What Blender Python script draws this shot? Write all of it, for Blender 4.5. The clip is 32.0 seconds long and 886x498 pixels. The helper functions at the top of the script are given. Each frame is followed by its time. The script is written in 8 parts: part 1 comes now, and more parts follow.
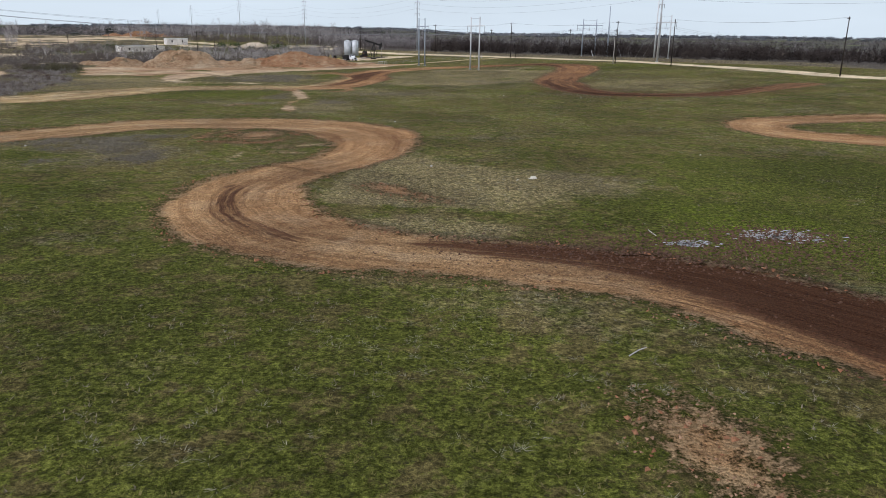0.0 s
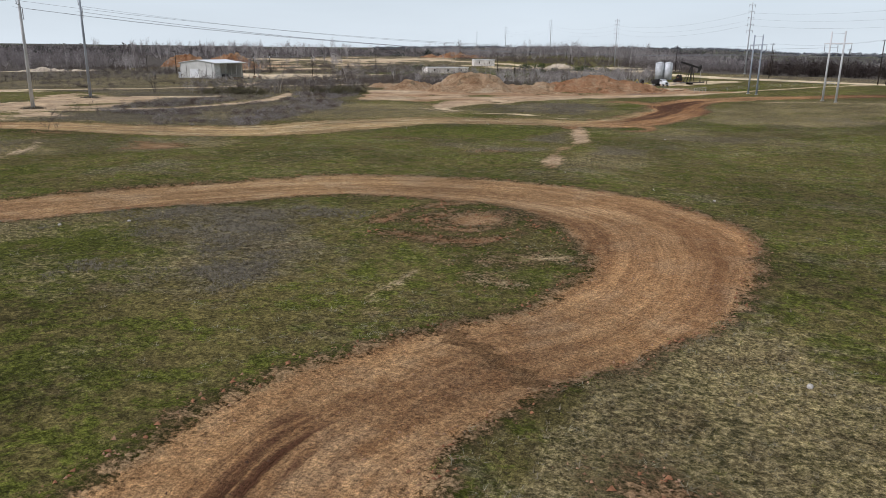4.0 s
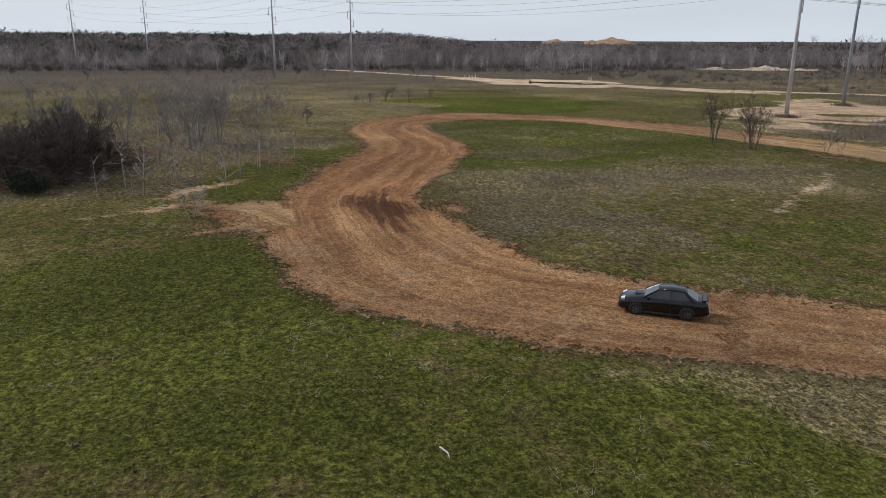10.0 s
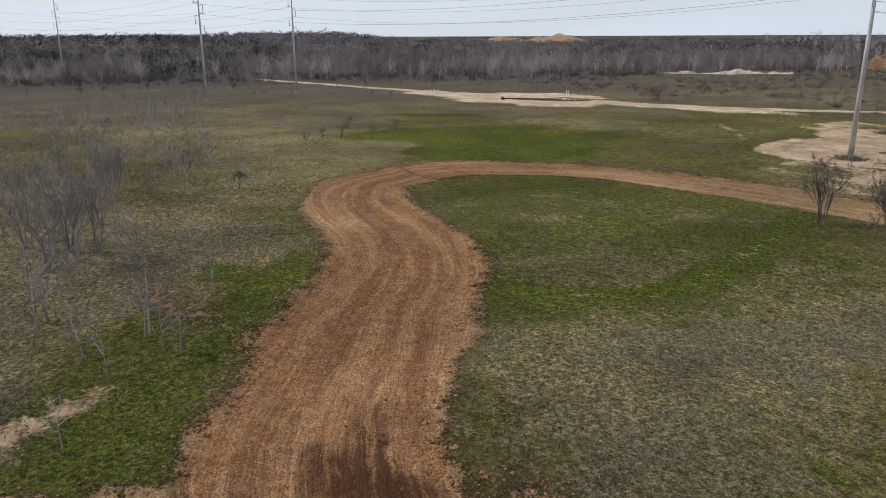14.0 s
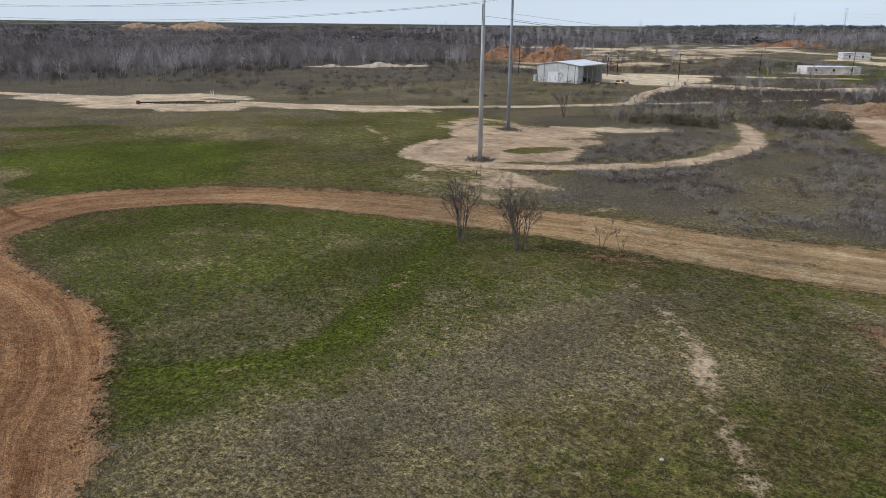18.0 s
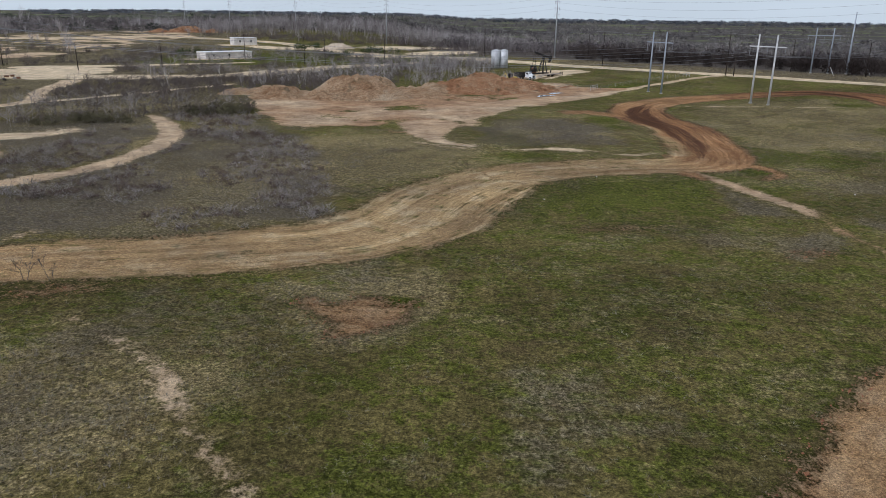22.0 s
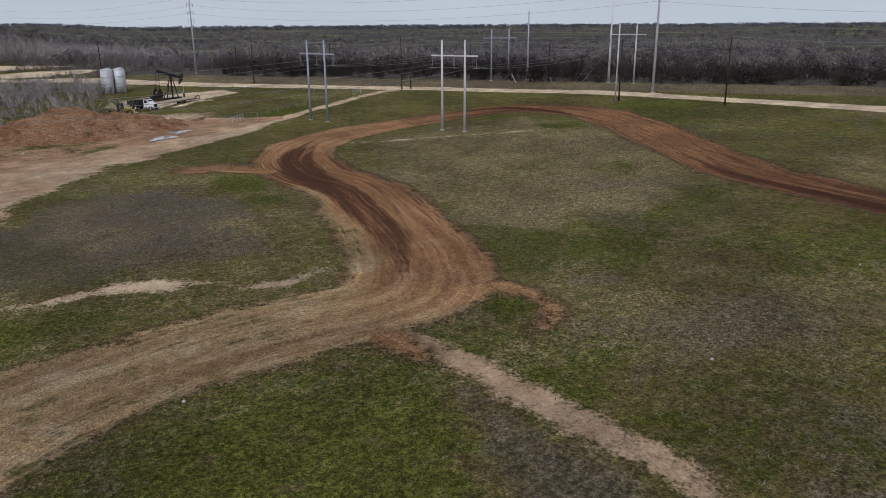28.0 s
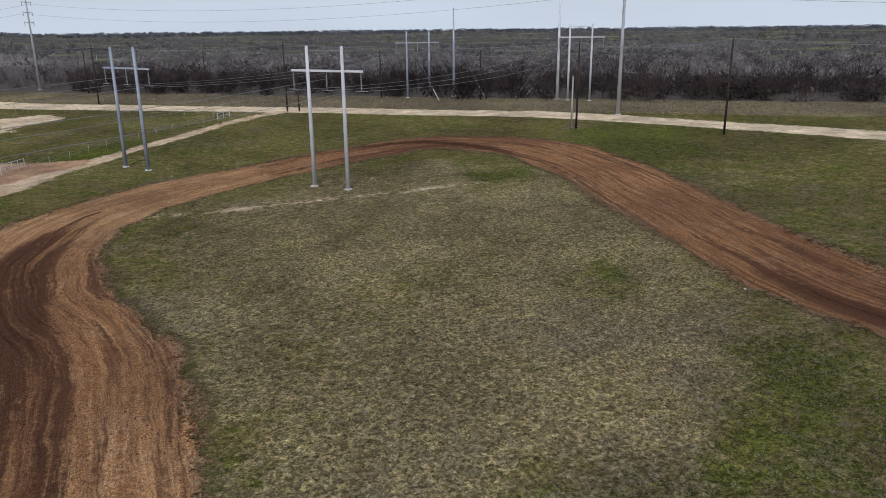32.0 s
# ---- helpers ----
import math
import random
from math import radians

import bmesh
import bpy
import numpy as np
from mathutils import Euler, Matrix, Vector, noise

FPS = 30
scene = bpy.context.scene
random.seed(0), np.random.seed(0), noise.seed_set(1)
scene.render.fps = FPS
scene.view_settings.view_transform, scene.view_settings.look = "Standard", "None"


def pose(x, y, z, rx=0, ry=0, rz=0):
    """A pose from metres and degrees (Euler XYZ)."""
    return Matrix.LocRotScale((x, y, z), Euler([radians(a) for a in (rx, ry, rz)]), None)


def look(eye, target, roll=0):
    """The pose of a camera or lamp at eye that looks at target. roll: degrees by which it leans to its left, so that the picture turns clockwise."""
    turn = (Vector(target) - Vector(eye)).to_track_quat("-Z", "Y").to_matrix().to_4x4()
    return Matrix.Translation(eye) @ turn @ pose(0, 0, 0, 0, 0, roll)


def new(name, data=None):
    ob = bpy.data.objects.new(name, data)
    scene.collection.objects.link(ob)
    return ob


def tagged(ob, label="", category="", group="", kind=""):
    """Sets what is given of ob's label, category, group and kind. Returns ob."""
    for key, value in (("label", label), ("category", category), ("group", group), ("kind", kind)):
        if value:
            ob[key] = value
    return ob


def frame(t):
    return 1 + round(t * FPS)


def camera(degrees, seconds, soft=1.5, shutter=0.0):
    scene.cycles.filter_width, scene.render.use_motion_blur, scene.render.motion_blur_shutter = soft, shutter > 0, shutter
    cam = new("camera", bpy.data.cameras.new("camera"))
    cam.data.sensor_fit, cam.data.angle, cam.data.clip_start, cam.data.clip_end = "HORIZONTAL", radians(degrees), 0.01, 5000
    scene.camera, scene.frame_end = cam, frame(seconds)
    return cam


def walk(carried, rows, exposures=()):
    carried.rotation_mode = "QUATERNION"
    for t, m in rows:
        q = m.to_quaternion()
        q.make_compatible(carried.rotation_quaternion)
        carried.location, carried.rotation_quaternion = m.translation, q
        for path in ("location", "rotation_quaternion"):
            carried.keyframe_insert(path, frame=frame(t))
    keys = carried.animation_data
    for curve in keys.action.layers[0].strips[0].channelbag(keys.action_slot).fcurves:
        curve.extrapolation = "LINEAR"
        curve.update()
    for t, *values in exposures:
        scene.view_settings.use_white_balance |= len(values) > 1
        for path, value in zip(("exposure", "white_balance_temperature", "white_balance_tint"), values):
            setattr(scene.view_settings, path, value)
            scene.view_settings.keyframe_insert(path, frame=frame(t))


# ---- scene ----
cam = camera(63.0, 32.0, 0.7)
PATH = [
    (0, (0.086, 0.315, 13.645), (-0.066, 9.899, 10.793), 0.86),
    (0.5, (1.285, 6.176, 13.718), (0.221, 15.709, 10.892), 0.71),
    (1, (1.878, 12.260, 13.812), (0.052, 21.684, 11.007), 0.63),
    (1.5, (1.925, 18.493, 13.774), (-0.049, 27.888, 10.975), 0.52),
    (2, (1.350, 24.752, 13.722), (-0.697, 34.133, 10.928), 0.45),
    (2.5, (0.229, 30.894, 13.734), (-2.070, 40.217, 10.943), 0.31),
    (4.5, (-6.775, 48.372, 13.473), (-11.364, 56.863, 10.856), 0.78),
    (5, (-8.448, 50.780, 13.416), (-13.446, 59.034, 10.791), 0.77),
    (5.5, (-10.425, 52.768, 13.286), (-15.958, 60.672, 10.658), 0.94),
    (6, (-12.577, 54.250, 13.200), (-19.394, 61.084, 10.590), 1.38),
    (6.5, (-14.744, 55.714, 13.227), (-22.198, 61.841, 10.601), 1.09),
    (7, (-17.257, 56.691, 13.196), (-24.819, 62.668, 10.534), 0.94),
    (7.5, (-20.173, 57.447, 13.031), (-28.271, 62.674, 10.364), 0.87),
    (8, (-23.552, 57.996, 12.936), (-32.125, 62.394, 10.258), 0.89),
    (8.5, (-27.117, 57.951, 12.816), (-36.065, 61.517, 10.132), 0.89),
    (9, (-30.832, 57.649, 12.889), (-40.067, 60.371, 10.185), 0.97),
    (9.5, (-34.889, 56.912, 12.829), (-44.166, 59.471, 10.112), 0.65),
    (10, (-39.080, 56.236, 13.435), (-48.363, 58.740, 10.688), 0.32),
    (10.5, (-43.792, 55.793, 14.560), (-53.079, 58.249, 11.781), 0.15),
    (11, (-49.231, 55.703, 15.779), (-58.514, 58.140, 12.972), 0.10),
    (11.5, (-55.021, 55.996, 16.259), (-64.290, 58.465, 13.432), -0.07),
    (12, (-60.592, 56.416, 16.781), (-69.821, 59.010, 13.938), -0.02),
    (12.5, (-65.874, 57.296, 17.347), (-75.088, 59.974, 14.531), -0.06),
    (13, (-69.899, 58.393, 17.617), (-79.083, 61.190, 14.818), -0.14),
    (13.5, (-72.481, 59.609, 17.801), (-81.615, 62.569, 15.007), -0.25),
    (15.5, (-76.638, 63.842, 19.324), (-85.227, 68.085, 16.456), 0.31),
    (16, (-77.226, 64.459, 19.670), (-85.540, 69.211, 16.789), 0.32),
    (16.5, (-77.608, 64.881, 20.183), (-85.629, 70.098, 17.276), 0.45),
    (17, (-77.847, 65.258, 20.656), (-85.523, 70.963, 17.735), 0.42),
    (17.5, (-77.931, 65.592, 21.229), (-85.191, 71.809, 18.288), 0.51),
    (18, (-78.405, 65.946, 21.466), (-85.057, 72.804, 18.511), 0.61),
    (18.5, (-78.338, 66.130, 21.748), (-84.318, 73.576, 18.785), 0.51),
    (19, (-78.303, 66.212, 22.011), (-83.683, 74.102, 19.043), 0.54),
    (19.5, (-78.198, 66.158, 22.210), (-82.786, 74.532, 19.237), 0.59),
    (20, (-77.953, 65.871, 22.450), (-81.610, 74.689, 19.474), 0.50),
    (20.5, (-77.896, 65.586, 22.833), (-80.460, 74.771, 19.823), 0.56),
    (21, (-77.807, 65.597, 22.969), (-79.110, 75.035, 19.931), 0.54),
    (21.5, (-78.234, 66.157, 22.806), (-78.510, 75.672, 19.739), 0.91),
    (22, (-78.606, 68.247, 22.790), (-78.679, 77.770, 19.741), 0.86),
    (22.5, (-78.941, 71.257, 22.750), (-78.668, 80.775, 19.695), 0.73),
    (23, (-79.064, 74.643, 22.884), (-78.214, 84.124, 19.819), 0.49),
    (23.5, (-78.966, 79.234, 22.988), (-77.756, 88.671, 19.911), 0.40),
    (24, (-78.407, 84.619, 22.882), (-76.908, 94.021, 19.823), 0.34),
    (24.5, (-77.457, 90.254, 22.823), (-75.272, 99.516, 19.751), 0.42),
    (25, (-75.848, 96.553, 22.520), (-72.966, 105.627, 19.461), 0.39),
    (25.5, (-73.805, 102.505, 22.476), (-70.276, 111.347, 19.416), 0.19),
    (26, (-71.307, 108.644, 22.473), (-67.240, 117.248, 19.401), 0.09),
    (26.5, (-68.360, 114.576, 22.464), (-64.158, 123.127, 19.424), -0.59),
    (28.5, (-53.787, 139.378, 22.500), (-50.004, 148.160, 19.572), -0.37),
    (29, (-49.545, 145.279, 22.303), (-45.802, 154.085, 19.398), -0.48),
    (29.5, (-45.151, 150.703, 22.202), (-41.389, 159.500, 19.294), -0.66),
    (30, (-41.081, 156.151, 22.002), (-37.287, 164.938, 19.106), -0.65),
    (30.5, (-37.079, 162.074, 21.794), (-33.243, 170.845, 18.904), -0.71),
    (31, (-33.540, 168.356, 21.563), (-29.607, 177.087, 18.683), -0.71),
    (31.5, (-29.966, 174.459, 21.351), (-25.851, 183.110, 18.482), -0.78),
    (32, (-26.538, 180.535, 21.398), (-21.928, 188.922, 18.500), -0.63),
]
walk(cam, [(t, look(eye, target, roll)) for t, eye, target, roll in PATH],
     [(t, stops, 5900 if t < 4 else 6150 if t < 14 else 5800 if t < 22.5 else 5700 if t < 28 else 6050 if t < 31 else 5850, 16.5 if t < 4 else 17.5 if t < 10 else 20 if t < 14 else 17 if t < 22.5 else 21.5 if t < 28 else 21 if t < 31 else 19.5) for t, stops in ((0, 0.2), (2, 0.02), (5, 0.25), (6, 0.2), (8, 0.18), (10, 0.04), (12, 0.08), (13, 0.2), (16, -0.08), (17, -0.08), (18, 0.1), (19, 0.16), (20, 0.06), (21, -0.02), (22, -0.06), (23, -0.22), (24.5, -0.44), (26, -0.34), (29, -0.25), (30, -0.08), (31, 0.02), (32, -0.04))])

# ---- world and light ----
SUN_AZ, SUN_EL = 215.0, 42.0   # degrees: compass-style turn from +y, and height
world = bpy.data.worlds.new("overcast_sky")
scene.world = world
world.use_nodes = True
wt = world.node_tree
wt.nodes.clear()
w_out = wt.nodes.new("ShaderNodeOutputWorld")
w_bg = wt.nodes.new("ShaderNodeBackground")
w_sky = wt.nodes.new("ShaderNodeTexSky")
w_sky.sky_type = "NISHITA"
w_sky.sun_disc = False
w_sky.sun_elevation = radians(SUN_EL)
w_sky.sun_rotation = radians(SUN_AZ)
w_sky.air_density, w_sky.dust_density, w_sky.ozone_density = 1.0, 2.5, 1.0
w_map = wt.nodes.new("ShaderNodeTexCoord")
w_sep = wt.nodes.new("ShaderNodeSeparateXYZ")
w_grad = wt.nodes.new("ShaderNodeValToRGB")
w_noise = wt.nodes.new("ShaderNodeTexNoise")
w_scale = wt.nodes.new("ShaderNodeMapping")
w_mix = wt.nodes.new("ShaderNodeMix")
w_cl = wt.nodes.new("ShaderNodeMix")
w_mix.data_type = w_cl.data_type = "RGBA"
w_scale.inputs["Scale"].default_value = (1.0, 1.0, 7.0)
w_noise.inputs["Scale"].default_value = 2.6
w_noise.inputs["Detail"].default_value = 6.0
wt.links.new(w_map.outputs["Generated"], w_sep.inputs[0])
wt.links.new(w_sep.outputs["Z"], w_grad.inputs[0])
wt.links.new(w_map.outputs["Generated"], w_scale.inputs["Vector"])
wt.links.new(w_scale.outputs[0], w_noise.inputs["Vector"])
# thin grey cloud: paler at the horizon, a little bluer above it
ramp = w_grad.color_ramp
ramp.elements[0].position, ramp.elements[0].color = 0.0, (7.2, 8.05, 8.0, 1)
ramp.elements[1].position, ramp.elements[1].color = 0.5, (4.9, 5.4, 5.65, 1)
mid = ramp.elements.new(0.10)
mid.color = (6.5, 7.4, 7.5, 1)
w_cl.blend_type = "MULTIPLY"
w_cl.inputs["Factor"].default_value = 0.22
wt.links.new(w_grad.outputs[0], w_cl.inputs["A"])
wt.links.new(w_noise.outputs["Fac"], w_cl.inputs["B"])
w_mix.inputs["Factor"].default_value = 0.88
wt.links.new(w_sky.outputs[0], w_mix.inputs["A"])
wt.links.new(w_cl.outputs["Result"], w_mix.inputs["B"])
wt.links.new(w_mix.outputs["Result"], w_bg.inputs["Color"])
w_bg.inputs["Strength"].default_value = 0.105
wt.links.new(w_bg.outputs[0], w_out.inputs["Surface"])

sun = new("sun", bpy.data.lights.new("sun", "SUN"))
sun.data.energy, sun.data.angle, sun.data.color = 2.3, radians(10), (1.0, 0.98, 0.955)
az, el = radians(SUN_AZ), radians(SUN_EL)
sun.matrix_world = look((0, 0, 200), (-math.sin(az) * math.cos(el) * 100, -math.cos(az) * math.cos(el) * 100, 200 - math.sin(el) * 100))


# ---- materials ----
class Nodes:
    """A node material, written as a chain of calls."""

    def __init__(self, name, rough=0.8, metal=0.0, spec=0.3):
        self.m = bpy.data.materials.new(name)
        self.m.use_nodes = True
        self.t = self.m.node_tree
        self.p = self.t.nodes["Principled BSDF"]
        self.p.inputs["Roughness"].default_value = rough
        self.p.inputs["Metallic"].default_value = metal
        self.p.inputs["Specular IOR Level"].default_value = spec

    def put(self, sock, v):
        if isinstance(v, bpy.types.NodeSocket):
            self.t.links.new(v, sock)
        elif isinstance(v, tuple) and len(v) == 3 and sock.type == "RGBA":
            sock.default_value = (*v, 1)
        else:
            sock.default_value = v

    def node(self, kind):
        return self.t.nodes.new("ShaderNode" + kind)

    def pos(self, scale=(1, 1, 1), vec=None):
        n = self.node("Mapping")
        if vec is None:
            vec = self.node("NewGeometry").outputs["Position"]
        self.put(n.inputs["Vector"], vec)
        n.inputs["Scale"].default_value = scale
        return n.outputs[0]

    def noise(self, scale, detail=3.0, rough=0.55, vec=None, out="Fac"):
        n = self.node("TexNoise")
        self.put(n.inputs["Vector"], vec if vec is not None else self.pos())
        n.inputs["Scale"].default_value = scale
        n.inputs["Detail"].default_value = detail
        n.inputs["Roughness"].default_value = rough
        return n.outputs[out]

    def step(self, v, lo, hi, a=0.0, b=1.0):
        n = self.node("MapRange")
        n.interpolation_type = "SMOOTHSTEP"
        for k, x in zip(("Value", "From Min", "From Max", "To Min", "To Max"), (v, lo, hi, a, b)):
            self.put(n.inputs[k], x)
        return n.outputs[0]

    def math(self, op, a, b=0.0):
        n = self.node("Math")
        n.operation = op
        self.put(n.inputs[0], a)
        self.put(n.inputs[1], b)
        return n.outputs[0]

    def mix(self, f, a, b, how="MIX"):
        n = self.node("Mix")
        n.data_type, n.blend_type = "RGBA", how
        self.put(n.inputs["Factor"], f)
        self.put(n.inputs["A"], a)
        self.put(n.inputs["B"], b)
        return n.outputs["Result"]

    def attr(self, name):
        n = self.node("Attribute")
        n.attribute_name = name
        return n.outputs["Fac"]

    def random(self):
        return self.node("ObjectInfo").outputs["Random"]

    def island(self):
        return self.node("NewGeometry").outputs["Random Per Island"]

    def bump(self, h, strength=0.4, dist=0.02):
        n = self.node("Bump")
        n.inputs["Strength"].default_value = strength
        n.inputs["Distance"].default_value = dist
        self.put(n.inputs["Height"], h)
        self.put(self.p.inputs["Normal"], n.outputs[0])

    def done(self, color, rough=None):
        self.put(self.p.inputs["Base Color"], color)
        if rough is not None:
            self.put(self.p.inputs["Roughness"], rough)
        return self.m


def two_tone(name, a, b, big=0.5, small=12.0, rough=0.8, metal=0.0, spec=0.3, relief=0.25, vary=0.12, depth=0.01):
    """A weathered surface: two colours at a large and a small grain, with relief."""
    k = Nodes(name, rough, metal, spec)
    n1 = k.noise(big, 4.0)
    n2 = k.noise(small, 5.0, 0.65)
    f = k.step(k.math("ADD", k.math("MULTIPLY", n1, 0.6), k.math("MULTIPLY", n2, 0.4)), 0.36, 0.64)
    c = k.mix(f, a, b)
    c = k.mix(vary, c, k.mix(k.random(), (0.35, 0.35, 0.35), (1.6, 1.6, 1.6)), "MULTIPLY")
    k.bump(n2, relief, depth)
    return k.done(c, k.step(n2, 0.2, 0.8, max(rough - 0.12, 0.02), min(rough + 0.1, 1.0)))


def blades(name, a, b, c):
    """Grass or twigs: one colour for each tuft, with a slow drift over the field."""
    k = Nodes(name, 0.85, 0, 0.05)
    f = k.mix(k.step(k.noise(0.12), 0.35, 0.65), a, b)
    return k.done(k.mix(k.math("MULTIPLY", k.island(), 0.8), f, c))


def tree_tones(name, a, b, c):
    """Twigs or leaves of many trees: one tone for each tree, a little play from twig to twig."""
    k = Nodes(name, 0.9, 0, 0.04)
    tone = k.attr("tone")
    f = k.mix(k.step(tone, 0.30, 1.0), k.mix(k.step(tone, 0.0, 0.55), a, b), c)
    c = k.mix(1.0, f, k.mix(k.island(), (0.82, 0.82, 0.82), (1.18, 1.16, 1.15)), "MULTIPLY")
    thin, both = k.node("BsdfTranslucent"), k.node("MixShader")
    k.put(thin.inputs["Color"], c)
    both.inputs[0].default_value = 0.42
    k.t.links.new(k.p.outputs[0], both.inputs[1])
    k.t.links.new(thin.outputs[0], both.inputs[2])
    k.t.links.new(both.outputs[0], k.t.nodes["Material Output"].inputs["Surface"])
    return k.done(c)


def ground_material():
    k = Nodes("field_ground", 0.95, 0, 0.03)
    huge, wide, mid = k.noise(0.022, 3.0), k.noise(0.13, 5.0, 0.62), k.noise(0.9, 6.0, 0.7)
    clump, fine, grit = k.noise(3.2, 4.0, 0.7), k.noise(7.5, 5.0, 0.75), k.noise(24.0, 3.0, 0.75)
    lush, dry, wood, far = k.attr("lush"), k.attr("dry"), k.attr("wood"), k.attr("far")

    def grain(c, v, lo, hi, a, b):
        """Lighter and darker grains of one colour."""
        return k.mix(1.0, c, k.mix(k.step(v, lo, hi), (a, a, a), (b, b, b * 0.96)), "MULTIPLY")

    def sway(v, s):
        return k.math("MULTIPLY", k.math("SUBTRACT", v, 0.5), s)

    # grass: olive, greener in the hollows, straw and grey where it is dry
    weed = k.attr("weed")
    soft = k.noise(0.32, 5.0, 0.62)
    g = k.mix(k.step(k.math("ADD", k.math("MULTIPLY", clump, 0.6), k.math("MULTIPLY", mid, 0.4)), 0.30, 0.70), (0.100, 0.083, 0.030), (0.164, 0.132, 0.057))
    green = k.mix(k.step(k.math("ADD", k.math("MULTIPLY", fine, 0.4), k.math("MULTIPLY", clump, 0.6)), 0.32, 0.68), (0.056, 0.065, 0.011), (0.116, 0.120, 0.028))
    v = k.math("ADD", k.math("ADD", k.math("ADD", k.math("MULTIPLY", wide, 0.62), k.math("MULTIPLY", huge, 0.2)), k.math("MULTIPLY", soft, 0.24)), k.math("SUBTRACT", k.math("MULTIPLY", lush, 0.40), k.math("MULTIPLY", weed, 0.26)))
    ragged, flecked = k.noise(0.42, 7.0, 0.74), k.noise(0.65, 7.0, 0.76, k.pos((1, 1.25, 1)))
    g = k.mix(k.step(k.math("ADD", v, k.math("ADD", sway(ragged, 1.25), sway(clump, 0.35))), 0.48, 0.60), g, green)
    dryness = k.math("ADD", k.math("ADD", k.math("MULTIPLY", huge, 0.40), k.math("MULTIPLY", wide, 0.60)), k.math("SUBTRACT", k.math("MULTIPLY", dry, 0.30), k.math("MULTIPLY", lush, 0.26)))
    straw = k.mix(k.step(k.math("ADD", k.math("MULTIPLY", fine, 0.5), k.math("MULTIPLY", clump, 0.5)), 0.34, 0.66), (0.162, 0.121, 0.064), (0.320, 0.252, 0.148))
    g = k.mix(k.math("MULTIPLY", k.step(k.math("ADD", dryness, sway(flecked, 0.75)), 0.52, 0.74), k.step(k.math("ADD", clump, sway(fine, 0.7)), 0.28, 0.66, 0.35, 0.95)), g, straw)
    weeds = k.mix(k.step(k.math("ADD", k.math("MULTIPLY", fine, 0.5), k.math("MULTIPLY", clump, 0.5)), 0.34, 0.66), (0.084, 0.066, 0.045), (0.212, 0.175, 0.126))
    spot = k.noise(0.06, 4.0, 0.6, k.pos((1, 1.3, 1)))
    grey = k.math("ADD", k.math("SUBTRACT", spot, k.math("MULTIPLY", lush, 0.25)), k.math("MULTIPLY", weed, 0.30))
    g = k.mix(k.math("MULTIPLY", k.step(k.math("ADD", grey, k.math("ADD", sway(soft, 0.30), sway(flecked, 0.55))), 0.54, 0.74), k.step(k.math("ADD", k.math("ADD", clump, sway(mid, 0.8)), sway(fine, 0.7)), 0.30, 0.66, 0.36, 1.0)), g, weeds)
    vivid = k.mix(k.step(clump, 0.36, 0.64), (0.056, 0.074, 0.008), (0.114, 0.130, 0.019))
    g = k.mix(k.math("MULTIPLY", k.step(k.math("ADD", lush, k.math("ADD", sway(mid, 1.6), sway(ragged, 1.4))), 0.70, 1.05), 0.78), g, vivid)
    g = k.mix(k.math("MULTIPLY", k.step(k.noise(0.17, 7.0, 0.74), 0.53, 0.66), k.math("SUBTRACT", 0.62, k.math("MULTIPLY", lush, 0.5))), g, k.mix(k.step(fine, 0.36, 0.64), (0.066, 0.046, 0.026), (0.138, 0.098, 0.058)))
    soil = k.math("MULTIPLY", k.step(k.noise(0.35, 5.0, 0.7), 0.60, 0.72), k.step(clump, 0.42, 0.62))
    g = k.mix(k.math("MULTIPLY", soil, 0.45), g, (0.180, 0.115, 0.072))
    g = grain(g, k.noise(0.05, 4.0, 0.6, k.pos((1.2, 0.9, 1))), 0.36, 0.64, 0.76, 1.16)
    g = grain(g, mid, 0.34, 0.66, 0.82, 1.14)
    g = grain(g, k.noise(1.7, 4.0, 0.65), 0.34, 0.66, 0.74, 1.24)
    g = grain(g, clump, 0.34, 0.66, 0.66, 1.30)
    g = grain(g, fine, 0.32, 0.68, 0.56, 1.46)
    g = grain(g, grit, 0.32, 0.68, 0.62, 1.40)
    g = k.mix(k.math("MULTIPLY", k.step(k.noise(11.0, 3.0, 0.7, k.pos((1, 1.6, 1))), 0.57, 0.66), k.step(dryness, 0.44, 0.70, 0.06, 0.5)), g, (0.270, 0.235, 0.165))
    # near-black specks: shade between the tufts, put into the grass colour
    g = k.mix(k.math("MULTIPLY", k.step(k.noise(5.2, 2.0, 0.5), 0.57, 0.68), 0.66), g, (0.030, 0.030, 0.013))
    floor = k.mix(k.step(clump, 0.3, 0.7), (0.062, 0.053, 0.045), (0.118, 0.102, 0.084))
    g = k.mix(k.step(k.math("ADD", wood, sway(mid, 0.4)), 0.25, 0.6), g, floor)
    land_far = k.mix(k.step(k.noise(0.0045, 4.0, 0.6, k.pos((1, 1.5, 1))), 0.55, 0.60), (0.078, 0.070, 0.060), (0.150, 0.165, 0.072))
    g = k.mix(far, g, land_far)
    # bare earth of the track: lanes and ruts along the way the wheels went, grit and clods all over
    uv = k.node("CombineXYZ")
    k.put(uv.inputs[0], k.math("ADD", k.attr("lat"), sway(wide, 1.6)))
    k.put(uv.inputs[1], k.attr("along"))
    lane = k.noise(1.0, 3.0, 0.6, k.pos((0.42, 0.022, 1), uv.outputs[0]))
    rut = k.noise(1.0, 5.0, 0.66, k.pos((2.1, 0.085, 1), uv.outputs[0]))
    tread = k.noise(1.0, 4.0, 0.7, k.pos((4.2, 0.16, 1), uv.outputs[0]))
